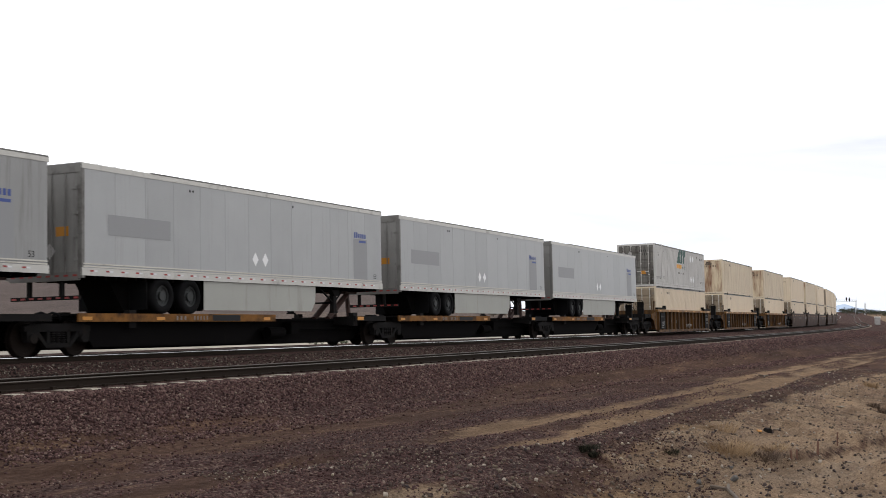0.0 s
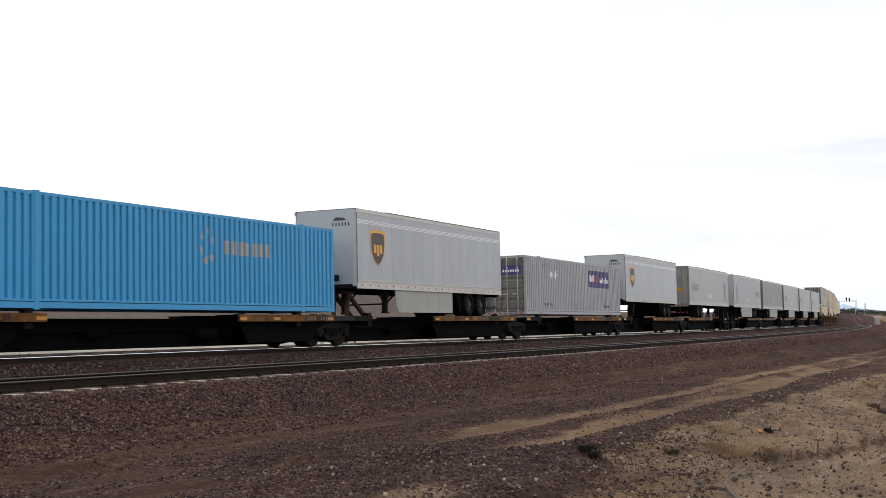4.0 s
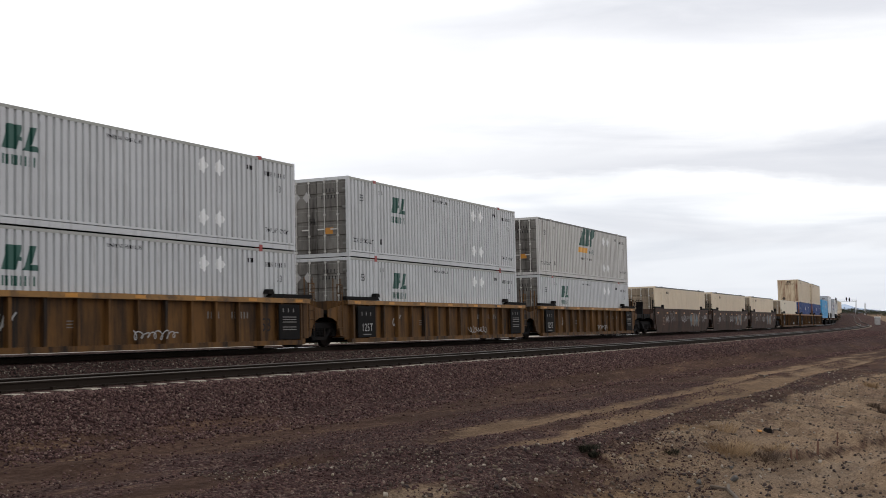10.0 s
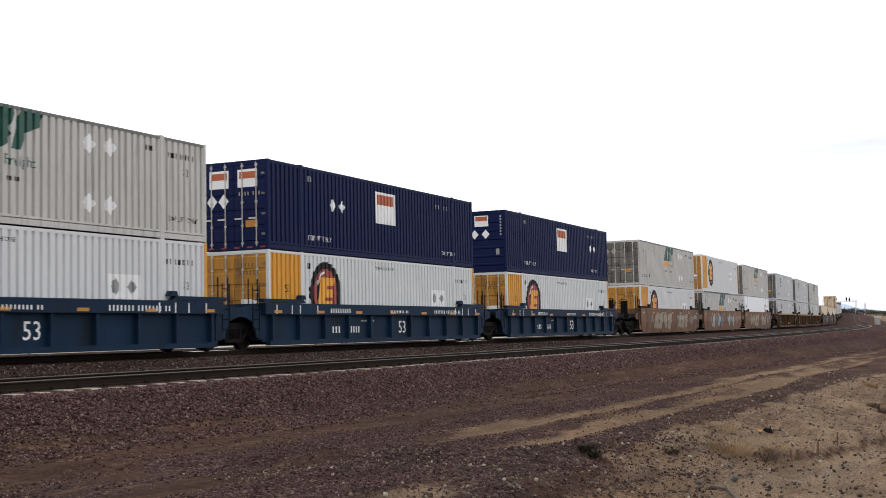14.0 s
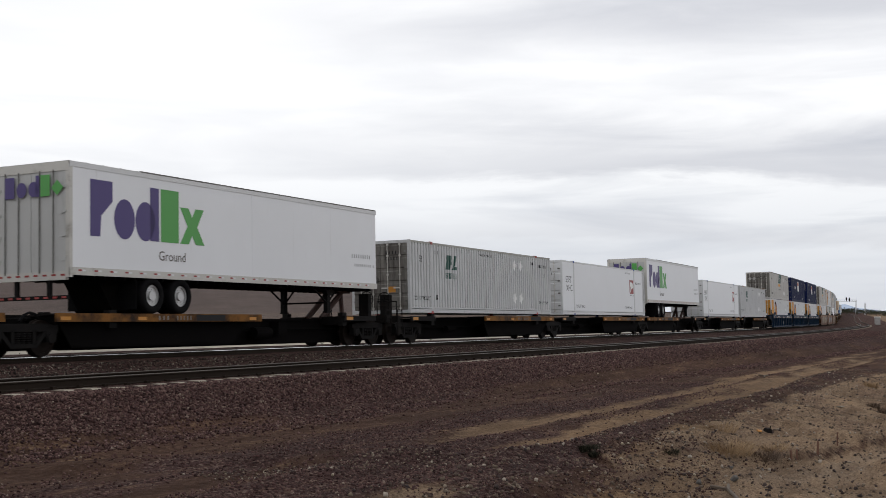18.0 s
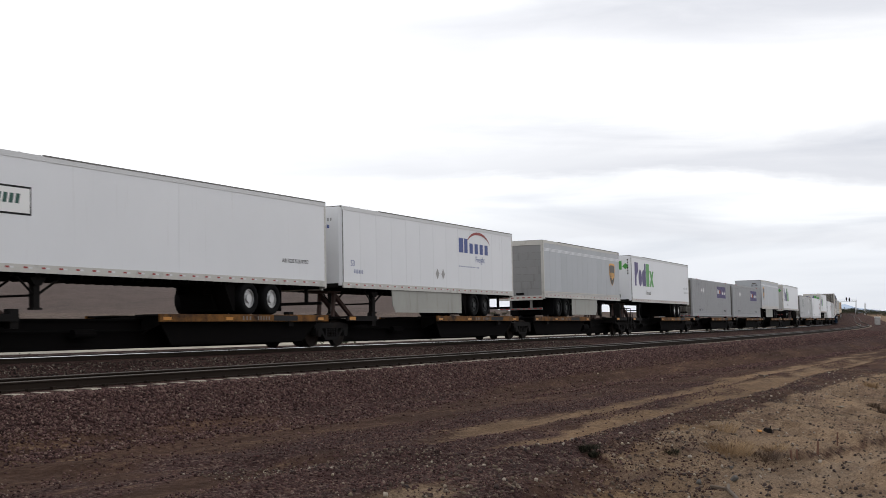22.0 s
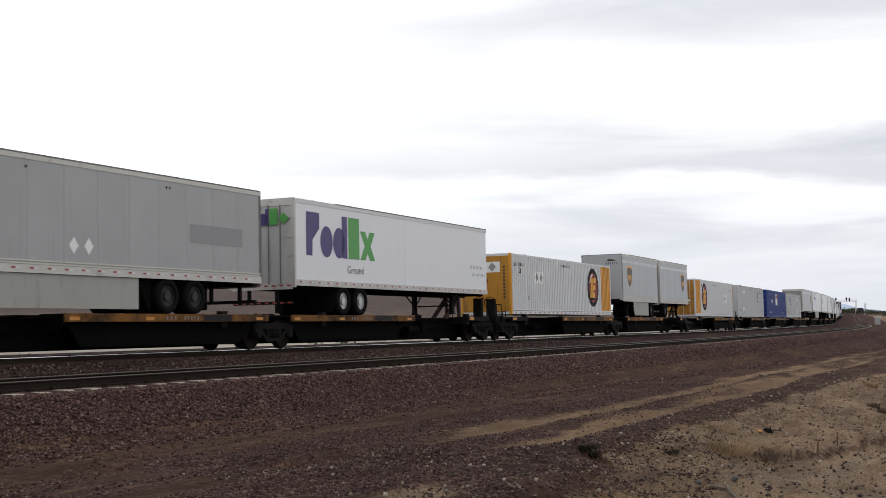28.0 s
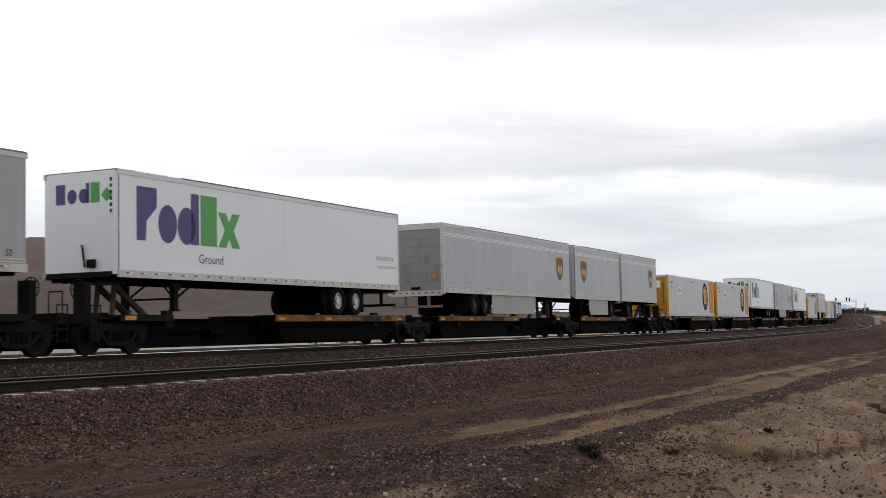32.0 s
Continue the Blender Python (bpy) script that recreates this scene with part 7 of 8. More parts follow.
def shield_trailer(L=13.6, rear=1, skirt=None, at=None, doors="roll", **kw):
    b = trailer("silver-grey box trailer with a brown and gold shield emblem", SILVER, L, rear, skirt, False, doors, True, seams=14, **kw)
    d = at if at is not None else (1.6 if rear > 0 else L - 1.6)
    skin_marks(b, L, [shield(d, 2.5, 1.14, 1.34)], MARK_AMBER, "emblem", "gold shield", -1.3085)
    skin_marks(b, L, [shield(d, 2.46, 1.03, 1.20)], MARK_BROWN, "emblem", "brown shield field", -1.3105)
    skin_marks(b, L, [rect(d - 0.32 + 0.24 * k, d - 0.15 + 0.24 * k, 2.3 - 0.1 * (k == 1), 2.62) for k in range(3)], MARK_AMBER, "emblem", "three gold bars", -1.3125)
    if rear > 0:
        marking("end_stencil_mark", code_bars(0.3, 3.25, 6, 0.08, 0.13, 0.05, 9), MARK_BLACK, b, end=-L / 2 - 0.004)
        marking("end_emblem", [[(0.3, 3.45), (0.9, 3.45), (0.75, 3.55), (0.45, 3.58)]], MARK_BROWN, b, end=-L / 2 - 0.004)
    elif L > 15:
        marking("sticker", [rect(0.78, 0.98, 1.55, 1.8)], REFLECT, b, end=-L / 2 + 0.01 - 0.04, label="yellow sticker")
    return b


def blue_arc_trailer(style, rear=-1, skirt=(5.2, 11.4), **kw):
    """Trailer of one fleet: dull grey with a faded patch, or white with blue blocks under a red arc."""
    L = 16.15
    white = style == "white"
    b = trailer("white box trailer with blue block emblem under a red arc" if white else "dull grey box trailer with a faded patch and small blue emblem", WHITE if white else (DULLGRIMY if style == "grimy" else DULL), L, rear, skirt, False, seams=12, **kw)
    mir = (lambda d: d) if rear < 0 else (lambda d: L - d)

    def block(d0, d1, z0, z1):
        a, c = sorted((mir(d0), mir(d1)))
        return rect(a, c, z0, z1)
    if white:
        d = 2.6 if rear < 0 else 10.0
        z = 2.72
        skin_marks(b, L, [rect(d + 0.56 * k, d + 0.56 * k + (0.36 if k else 0.46), z, z + (0.62 if k < 2 else 0.44)) for k in range(6)], MARK_BLUE, "emblem", "row of blue blocks")
        arc = []
        for k in range(10):
            a0, a1 = math.radians(150 - 13 * k), math.radians(150 - 13 * (k + 1))
            cx, cz = d + 2.1, z + 0.25
            arc.append([(cx + 1.35 * math.cos(a0), cz + 0.72 * math.sin(a0)), (cx + 1.35 * math.cos(a1), cz + 0.72 * math.sin(a1)), (cx + 1.35 * math.cos(a1), cz + 0.60 * math.sin(a1)), (cx + 1.35 * math.cos(a0), cz + 0.60 * math.sin(a0))])
        skin_marks(b, L, arc, MARK_RED, "emblem_arc", "red arc", -1.306)
        marking("lettering", words("Freight", d + 1.75 - L / 2, z - 0.36, 0.26), MARK_BLUE, b, face=-1.3035)
        skin_marks(b, L, code_bars(d, z - 0.62, 12, 0.14, 0.05, 0.03, 5), MARK_BLUE, "small_print")
        marking("lettering", words("53", (mir(15.3) - (0 if rear < 0 else 0.3)) - L / 2, 1.75, 0.22), MARK_BLUE, b, face=-1.3035)
        skin_marks(b, L, code_bars(15.0 if rear < 0 else 0.8, 1.5, 6, 0.08, 0.14, 0.04, 9), MARK_BLUE, "stencil_mark")
    else:
        skin_marks(b, L, [block(1.0, 3.6, 2.05, 2.6)], MARK_GREYED, "faded_patch", "darker rectangle where paint has faded")
        skin_marks(b, L, [block(14.0, 15.0, 1.25, 2.75)], MARK_GREYED, "faded_patch", "", -1.303)
        q = sorted((mir(14.05), mir(14.95)))
        skin_marks(b, L, [rect(q[0] + 0.15 * k, q[0] + 0.15 * k + 0.1, 2.78, 2.94 + 0.05 * (k < 2)) for k in range(6)] + [rect(q[0] + 0.35, q[0] + 0.85, 2.62, 2.70)], MARK_BLUE, "emblem", "small blue emblem", -1.3055)
        marking("lettering", words("53", mir(15.55) - 0.1 - L / 2, 1.35, 0.16), MARK_BLACK, b, face=-1.3035)
        skin_marks(b, L, [diamond(mir(4.5), 3.55, 0.05, 0.05), diamond(mir(4.65), 3.55, 0.05, 0.05), diamond(mir(10), 3.55, 0.05, 0.05)], MARK_BLACK, "rivet_mark")
    for d in (7.8, 8.35):
        skin_marks(b, L, [diamond(mir(d), 1.72, 0.17, 0.22)], MARK_WHITE if not white else MARK_DIM, "placard", "diamond placard holder", -1.3065)
    if rear < 0:
        marking("placard", [diamond(-0.3, 1.62, 0.2, 0.22), diamond(0.25, 1.62, 0.2, 0.22)], MARK_DIM, b, end=-L / 2 - 0.02 + 0.0)
    else:
        marking("end_emblem", [rect(0.20 + 0.12 * k, 0.28 + 0.12 * k, 3.10, 3.22) for k in range(5)], MARK_BLUE, b, end=-L / 2 - 0.004)
        marking("end_stencil_mark", code_bars(0.1, 3.35, 7, 0.07, 0.11, 0.05, 9), MARK_BLACK, b, end=-L / 2 - 0.004)
    return b


def framed_sign_trailer():
    L = 16.15
    b = trailer("plain white box trailer with a small framed green sign", WHITE, L, 1, None, True, seams=1)
    d = 0.6
    skin_marks(b, L, [rect(d, d + 1.75, 2.35, 3.05)], MARK_BLACK, "sign_border")
    skin_marks(b, L, [rect(d + 0.05, d + 1.7, 2.4, 3.0)], MARK_WHITE, "sign", "white framed sign", -1.3065)
    skin_marks(b, L, [slant(d + 0.2 + 0.2 * k, d + 0.33 + 0.2 * k, 2.62, 2.86, 0.2) for k in range(6)], MARK_GREEN, "sign_motif", "", -1.3095)
    marking("lettering", words("AIR RIDE EQUIPPED", 13.4 - L / 2, 1.7, 0.13), MARK_BLACK, b, face=-1.3035)
    marking("end_sign", [rect(-0.4, 0.55, 2.4, 2.95)], MARK_BLACK, b, end=-L / 2 - 0.003)
    marking("end_sign", [rect(-0.36, 0.51, 2.44, 2.91)], MARK_WHITE, b, end=-L / 2 - 0.006)
    marking("end_stencil_mark", code_bars(-0.1, 3.3, 9, 0.08, 0.14, 0.04, 9), MARK_BLACK, b, end=-L / 2 - 0.004)
    return b


# ---- freight cars ----


def bogie_thing():
    """Two-axle railway bogie with cast side frames."""
    t = thing("railway_bogie", "dark grimy two-axle railway bogie with cast side frames", "bogie", "bogies under the train")
    for side in (-1, 1):
        def cast_side():
            sh = Shape()
            y0, y1 = (-1.12, -0.98) if side < 0 else (0.98, 1.12)
            top = [(-1.15, 0.62), (1.15, 0.62), (1.15, 0.76), (0.8, 0.82), (-0.8, 0.82), (-1.15, 0.76)]
            sh.prism(top, y0, y1, "y")
            sh.prism([(-0.42, 0.22), (0.42, 0.22), (0.42, 0.33), (-0.42, 0.33)], y0, y1, "y")
            for s in (-1, 1):
                sh.prism([(s * 0.42, 0.22), (s * 0.42, 0.34), (s * 0.68, 0.64), (s * 0.86, 0.64)], y0, y1, "y")
                sh.box(min(s * 0.30, s * 0.40), max(s * 0.30, s * 0.40), y0, y1, 0.3, 0.66)
                sh.prism([(s * 0.70, 0.64), (s * 1.1, 0.64), (s * 1.06, 0.36), (s * 0.76, 0.36)], y0 - 0.02, y1 + 0.02, "y")
                sh.tube((s * 0.89, 0.46), 0.13, y0 - 0.05 if side < 0 else y1, y0 if side < 0 else y1 + 0.05, "y", 14)
            return sh.mesh("side_frame", DARK)
        part("side_frame", cached(("sframe", side), cast_side), None, t)

        def springs():
            sh = Shape()
            y = -1.05 if side < 0 else 1.05
            for x in (-0.18, 0.0, 0.18):
                for k in range(5):
                    sh.tube((x, y), 0.085, 0.34 + k * 0.055, 0.37 + k * 0.055, "z", 10)
            return sh.mesh("spring_nest", DARK)
        part("spring_nest", cached(("spring", side), springs), None, t)
    for x in (-0.89, 0.89):
        def axle():
            sh = Shape()
            for y0, y1 in ((-0.83, -0.70), (0.70, 0.83)):
                sh.tube((0, 0.455), 0.455, y0, y1, "y", 30)
            for y0, y1 in ((-0.715, -0.69), (0.69, 0.715)):
                sh.tube((0, 0.455), 0.485, y0, y1, "y", 30)
            for y0, y1 in ((-0.845, -0.83), (0.83, 0.845)):
                sh.tube((0, 0.455), 0.445, y0, y1, "y", 30, inner=0.36)
            sh.tube((0, 0.455), 0.085, -1.1, 1.1, "y", 12)
            return sh.mesh("wheelset", WHEELSTEEL)
        part("wheelset", cached("axle", axle), None, t, at=pose(x, 0, 0))

    def bolster():
        sh = Shape().box(-0.2, 0.2, -1.1, 1.1, 0.5, 0.74)
        sh.box(-0.62, 0.62, -0.66, 0.66, 0.16, 0.62)
        sh.tube((0, 0), 0.25, 0.74, 0.85, "z", 16)
        return sh.mesh("bolster", UNDERBLACK)
    part("bolster", cached("bolster", bolster), None, t)
    return t


WHEELSTEEL = material("rusty_wheel_steel", (0.010, 0.0065, 0.005), 0.75, 0.0, vary=0.3, dirt=(0.018, 0.012, 0.009), dirt_amount=0.4, gloss=0.12)


def ladder(sh, x, y, z0, z1, w=0.36, along="x"):
    for q in (0, w):
        sh.bar((x + q, y, z0), (x + q, y, z1), 0.02)
    z = z0 + 0.08
    while z < z1:
        sh.bar((x, y, z), (x + w, y, z), 0.016)
        z += 0.3


def brake_wheel(sh, x, y, z, r=0.27):
    n = 20
    pts = [(x, y + r * math.cos(2 * math.pi * k / n), z + r * math.sin(2 * math.pi * k / n)) for k in range(n)]
    for k in range(n):
        sh.bar(pts[k], pts[(k + 1) % n], 0.018)
    for k in range(0, n, 5):
        sh.bar((x, y, z), pts[k], 0.014)


WELLS = {"ribbed": (WELLBROWN, WELLTOP, 1.60, "ochre-brown ribbed intermodal well car unit"), "blue": (WELLBLUE, WELLBLUE, 1.44, "dark blue ribbed intermodal well car unit"),
         "dark": (WELLDARK, WELLDARK, 1.66, "dark maroon smooth-sided intermodal well car unit with graffiti"), "rust": (WELLRUST, WELLRUST, 1.66, "rust-red smooth-sided intermodal well car unit with graffiti")}
SCRAWL = random.Random(11)


def spray(x0, z0, w, h, n, thick=0.028):
    """A looping spray-paint tag."""
    a, b, c = SCRAWL.uniform(0, 6), SCRAWL.uniform(0, 6), SCRAWL.uniform(0.35, 0.6)
    pts = []
    steps = n * 12
    for i in range(steps + 1):
        q = i / steps
        r = 0.75 + 0.25 * math.sin(q * 9 + b)
        pts.append((x0 + w * q + c * w / n * math.sin(6.283 * n * q + a), z0 + h / 2 + h / 2 * r * math.cos(6.283 * n * q + 0.6 * math.sin(q * 14 + a))))
    edges = []
    for i, (x, z) in enumerate(pts):
        (px, pz), (nx, nz) = pts[max(i - 1, 0)], pts[min(i + 1, steps)]
        o = Vector((pz - nz, nx - px)).normalized() * thick
        edges.append(((x + o.x, z + o.y), (x - o.x, z - o.y)))
    return [[a[0], a[1], c[1], c[0]] for a, c in zip(edges, edges[1:])]


STROKES = [[(0.1, 0.2), (0.35, 0.9), (0.5, 0.25), (0.9, 0.75)], [(0.9, 0.9), (0.15, 0.75), (0.8, 0.45), (0.1, 0.15), (0.7, 0.0)], [(0.1, 0.95), (0.55, 0.6), (0.95, 0.95), (0.6, 0.35), (0.75, 0.0), (0.2, 0.1)],
           [(0.2, 0.05), (0.05, 0.6), (0.55, 1.0), (0.5, 0.45), (0.95, 0.3), (0.6, 0.0)], [(0.1, 0.55), (0.6, 0.95), (0.9, 0.5), (0.35, 0.4), (0.8, 0.05)], [(0.05, 0.1), (0.3, 0.7), (0.9, 0.95), (0.7, 0.4), (0.95, 0.05), (0.4, 0.2)]]


def fat_strokes(kind, x, z, w, h, thick):
    """One fat sprayed shape: overlapping round-ended strokes."""
    pts = [(x + w * (0.12 + 0.76 * p), z + h * (0.12 + 0.76 * q)) for p, q in STROKES[kind]]
    polys = []
    for (ax, az), (bx, bz) in zip(pts, pts[1:]):
        a = math.atan2(bz - az, bx - ax)
        ring = [(bx + thick * math.cos(a + q), bz + thick * math.sin(a + q)) for q in np.linspace(-1.571, 1.571, 6)]
        ring += [(ax + thick * math.cos(a + q), az + thick * math.sin(a + q)) for q in np.linspace(1.571, 4.712, 6)]
        polys.append(ring)
    return polys


def throw_up(t, x, z, w, h, n, fills, face, label):
    """A row of fat graffiti shapes, each with a dark outline."""
    step = w / n
    for i in range(n):
        kind = SCRAWL.randrange(len(STROKES))
        dz, dw = SCRAWL.uniform(-0.04, 0.04), SCRAWL.uniform(0.98, 1.14)
        thick = step * 0.15
        marking("graffiti_outline", fat_strokes(kind, x + i * step, z + dz, step * dw, h, thick + 0.05), MARK_BROWN, t, face=face - 0.002 * (i % 2), lift=0.0003, slope=True)
        marking("graffiti", fat_strokes(kind, x + i * step, z + dz, step * dw, h, thick), fills[i % len(fills)], t, face=face - 0.006, label=label, lift=0.0003, slope=True)


def well_unit(kind, front, rear, near=True):
    """One unit of a well car, origin at rail level under the middle of its load. front and rear: joint, or end of the car."""
    body, chord, top, label = WELLS[kind]
    t = thing("well_car_unit", label, "freight car", "well car units of the train")
    ribbed = kind in ("ribbed", "blue")
    reach = 8.55
    Y = 1.50 if ribbed else 1.42
    for side in (-1, 1):
        def box_y(a, b):
            return (-b, -a) if side < 0 else (a, b)
        if ribbed:
            def web():
                sh = Shape()
                sh.box(-reach, reach, *box_y(Y - 0.19, Y - 0.17), 0.22, top - 0.14)
                return sh.mesh("side_sheet", body)
            part("side_sheet", cached(("web", kind, side), web), None, t)

            def top_chord():
                sh = Shape()
                sh.box(-reach - 0.05, reach + 0.05, *box_y(Y - 0.2, Y + 0.015), top - 0.15, top)
                if kind == "blue":
                    sh.box(-reach - 0.05, reach + 0.05, *box_y(Y - 0.10, Y + 0.02), top - 0.36, top - 0.15)
                return sh.mesh("top_chord", chord)
            part("top_chord", cached(("chord", kind, side), top_chord), None, t)

            def low_chord():
                return Shape().box(-reach + 0.25, reach - 0.25, *box_y(Y - 0.2, Y - 0.01), 0.10, 0.25).mesh("bottom_chord", body)
            part("bottom_chord", cached(("low", kind, side), low_chord), None, t)
            n = 11 if kind == "blue" else 15
            def rib():
                w = 0.055
                sh = Shape()
                sh.prism([(-w, 0.24), (w, 0.24), (w, top - 0.15), (-w, top - 0.15)], *box_y(Y - 0.172, Y - 0.02), "y")
                return sh.mesh("rib", body)
            rb = cached(("rib", kind, side), rib)
            for k in range(n):
                x = -reach + 0.45 + (2 * reach - 0.9) * k / (n - 1)
                part("rib", rb, None, t, at=pose(x, 0, 0))
        else:
            def side_sheet():
                sh = Shape()
                up = [(-reach - 0.1, 0.80), (-reach - 0.1, top), (reach + 0.1, top), (reach + 0.1, 0.80)]
                sh.prism(up, *box_y(Y - 0.06, Y), "y")
                o = -1 if side < 0 else 1
                v = []
                for x, z, y in ((-reach - 0.1, 0.80, Y), (reach + 0.1, 0.80, Y), (reach - 0.55, 0.07, Y - 0.095), (-reach + 0.55, 0.07, Y - 0.095)):
                    v.append((x, o * y, z))
                for x, z, y in ((-reach - 0.1, 0.80, Y - 0.06), (reach + 0.1, 0.80, Y - 0.06), (reach - 0.55, 0.07, Y - 0.115), (-reach + 0.55, 0.07, Y - 0.115)):
                    v.append((x, o * y, z))
                f = [(3, 2, 1, 0), (4, 5, 6, 7), (0, 1, 5, 4), (1, 2, 6, 5), (2, 3, 7, 6), (3, 0, 4, 7)]
                sh.add(v, f if side < 0 else [tuple(reversed(q)) for q in f])
                return sh.mesh("side_sheet", body)
            part("side_sheet", cached(("smooth", kind, side), side_sheet), None, t)

            def lip():
                return Shape().box(-reach - 0.1, reach + 0.1, *box_y(Y - 0.10, Y + 0.012), top - 0.05, top + 0.012).mesh("top_chord", body)
            part("top_chord", cached(("lip", kind, side), lip), None, t)

        for x0, x1 in ((-reach - 0.15, -reach + 2.35), (reach - 2.35, reach + 0.15)):
            def guides():
                sh = Shape()
                o = box_y(Y - 0.16, Y + 0.02)
                flat = [(x0, top + 0.013), (x1, top + 0.013), (x1 - 0.18 if x0 < 0 else x1, top + 0.13), (x0 if x0 < 0 else x0 + 0.18, top + 0.13)]
                sh.prism(flat, *o, "y")
                c = x1 - 0.12 if x0 < 0 else x0 + 0.12
                sh.prism([(c - 0.17, top + 0.13), (c + 0.17, top + 0.13), (c + 0.10, top + 0.27), (c - 0.10, top + 0.27)], *box_y(Y - 0.2, Y), "y")
                return sh.mesh("end_guide", DARK if kind != "blue" else WELLBLUE)
            part("end_guide", cached(("guide", kind, side, x0), guides), None, t)

    def floor():
        sh = Shape()
        sh.box(-reach + 0.6, reach - 0.6, -1.2, 1.2, 0.18, 0.26)
        for x in (-7.9, -4, 0, 4, 7.9):
            sh.box(x - 0.2, x + 0.2, -1.28, 1.28, 0.15, 0.255)
        return sh.mesh("floor", UNDERBLACK)
    part("floor", cached(("wfloor",), floor), None, t)
    for sign, what in ((1, front), (-1, rear)):
        def platform():
            sh = Shape()
            far = 9.72 if what == "joint" else 11.35
            a, b = sorted((sign * (reach - 0.1), sign * far))
            c, d = sorted((sign * (reach + 0.05), sign * (reach + (0.95 if what == "joint" else 1.7))))
            sh.prism([(c, 0.95), (d, 1.12), (d, 1.25), (c, 1.25)] if sign > 0 else [(c, 1.12), (d, 0.95), (d, 1.25), (c, 1.25)], -1.3, 1.3, "y")
            return sh.mesh("end_platform", DARK)
        part("end_platform", cached(("plat", sign, what), platform), None, t)

        def stub():
            a, b = sorted((sign * (reach - 0.1), sign * (9.72 if what == "joint" else 11.35)))
            return Shape().box(a, b, -0.45, 0.45, 0.86, 1.15).mesh("stub_sill", UNDERBLACK)
        part("stub_sill", cached(("stubsill", sign, what), stub), None, t)

        def bulkhead():
            return Shape().box(*sorted((sign * (reach - 0.15), sign * (reach + 0.16))), -1.36, 1.36, 0.30, top - 0.02).mesh("end_bulkhead", body)
        part("end_bulkhead", cached(("bulk", kind, sign), bulkhead), None, t)
        for y in (-1.35, 1.31):
            def cheek():
                pts = [(0.0, 0.32), (0.22, 0.36), (0.30, 0.62), (0.48, 0.86), (0.78, 0.97), (1.05, 1.0), (1.05, 1.27), (0.4, 1.36), (0.0, top - 0.16)]
                return Shape().prism([(sign * (reach + 0.1 + p), q) for p, q in pts], y, y + 0.04, "y").mesh("end_cheek", body)
            part("end_cheek", cached(("cheek", kind, sign, y), cheek), None, t)
        if what == "end":
            for y in (-1.28, 1.12):
                def beam():
                    return Shape().box(*sorted((sign * (reach + 0.2), sign * 11.2)), y, y + 0.16, 1.05, 1.28).mesh("side_beam", DARK)
                part("side_beam", cached(("sbeam", sign, y), beam), None, t)

            def cross():
                return Shape().box(*sorted((sign * 11.05, sign * 11.25)), -1.3, 1.3, 0.95, 1.3).mesh("end_beam", DARK)
            part("end_beam", cached(("ebeam", sign), cross), None, t)

        def rungs():
            sh = Shape()
            x = sign * (reach + 0.36) - 0.18
            ladder(sh, x, -1.36, 0.55, top + 0.55)
            for q in (0.0, 0.5):
                sh.bar((x + q, -1.2, top - 0.1), (x + q, -1.2, top + 0.75), 0.022)
            return sh.mesh("ladder", WELLBROWN if kind == "ribbed" else DARK)
        part("ladder", cached(("ladder", kind, sign), rungs), None, t)
        if what == "end":
            def brake():
                sh = Shape()
                brake_wheel(sh, sign * 10.4, -0.75, 1.95)
                sh.bar((sign * 10.4, -0.75, 1.95), (sign * 10.25, -0.75, 1.95), 0.03)
                sh.box(*sorted((sign * 10.1, sign * 10.3)), -0.95, -0.55, 1.25, 2.1)
                return sh.mesh("hand_brake", DARK)
            part("hand_brake", cached(("brake", sign), brake), None, t)

            def coupler():
                sh = Shape()
                sh.box(*sorted((sign * 11.2, sign * 12.0)), -0.12, 0.12, 0.74, 0.98)
                sh.box(*sorted((sign * 11.8, sign * 12.05)), -0.2, 0.2, 0.68, 1.02)
                return sh.mesh("coupler", DARK)
            part("coupler", cached(("coupler", sign), coupler), None, t)
    # reflectors and lettering on the near side
    face = -(Y + 0.019) if ribbed else -(Y + 0.004)
    zr = top - 0.125 if kind == "ribbed" else top - 0.32
    for x in np.linspace(-7.9, 7.9, 7):
        marking("reflector", [rect(x - 0.22, x + 0.22, zr, zr + 0.09)], REFLECT, t, face=face - (0.004 if kind != "blue" else 0.006))
    if kind == "blue":
        f2 = -(Y + 0.025)
        marking("stencil_mark", code_bars(-4.6, top - 0.30, 9, 0.11, 0.15, 0.05, 9) + code_bars(-0.2, top - 0.29, 11, 0.09, 0.11, 0.04, 9) + code_bars(3.6, top - 0.30, 16, 0.10, 0.15, 0.05, 7), MARK_WHITE, t, face=f2)
        marking("load_mark", [rect(x, x + 0.05, top - 0.34, top - 0.06) for x in (-8.0, -7.1, -6.6, -5.5, 5.6, 6.3, 6.9, 7.7)], MARK_WHITE, t, face=f2)
        fw = -(Y - 0.165)
        marking("lettering", words("53", 0.75, 0.42, 0.46), MARK_WHITE, t, face=fw - 0.004)
        marking("stencil_mark", code_bars(-4.2, 0.46, 3, 0.15, 0.22, 0.06, 9) + code_bars(-3.1, 0.46, 5, 0.13, 0.22, 0.05, 9) + code_bars(-2.15, 0.85, 10, 0.06, 0.06, 0.03, 5), MARK_WHITE, t, face=fw - 0.004)
    elif kind == "ribbed":
        fw = -(Y + 0.0)
        fs = -(Y - 0.166)
        for x0, x1 in ((-7.85, -6.55), (6.75, 7.95)):
            board = Shape().box(x0, x1, -(Y + 0.004), -(Y - 0.03), 0.28, 1.40)
            part("board", board, DARK, t, "black lettered board")
        fw = -(Y + 0.006)
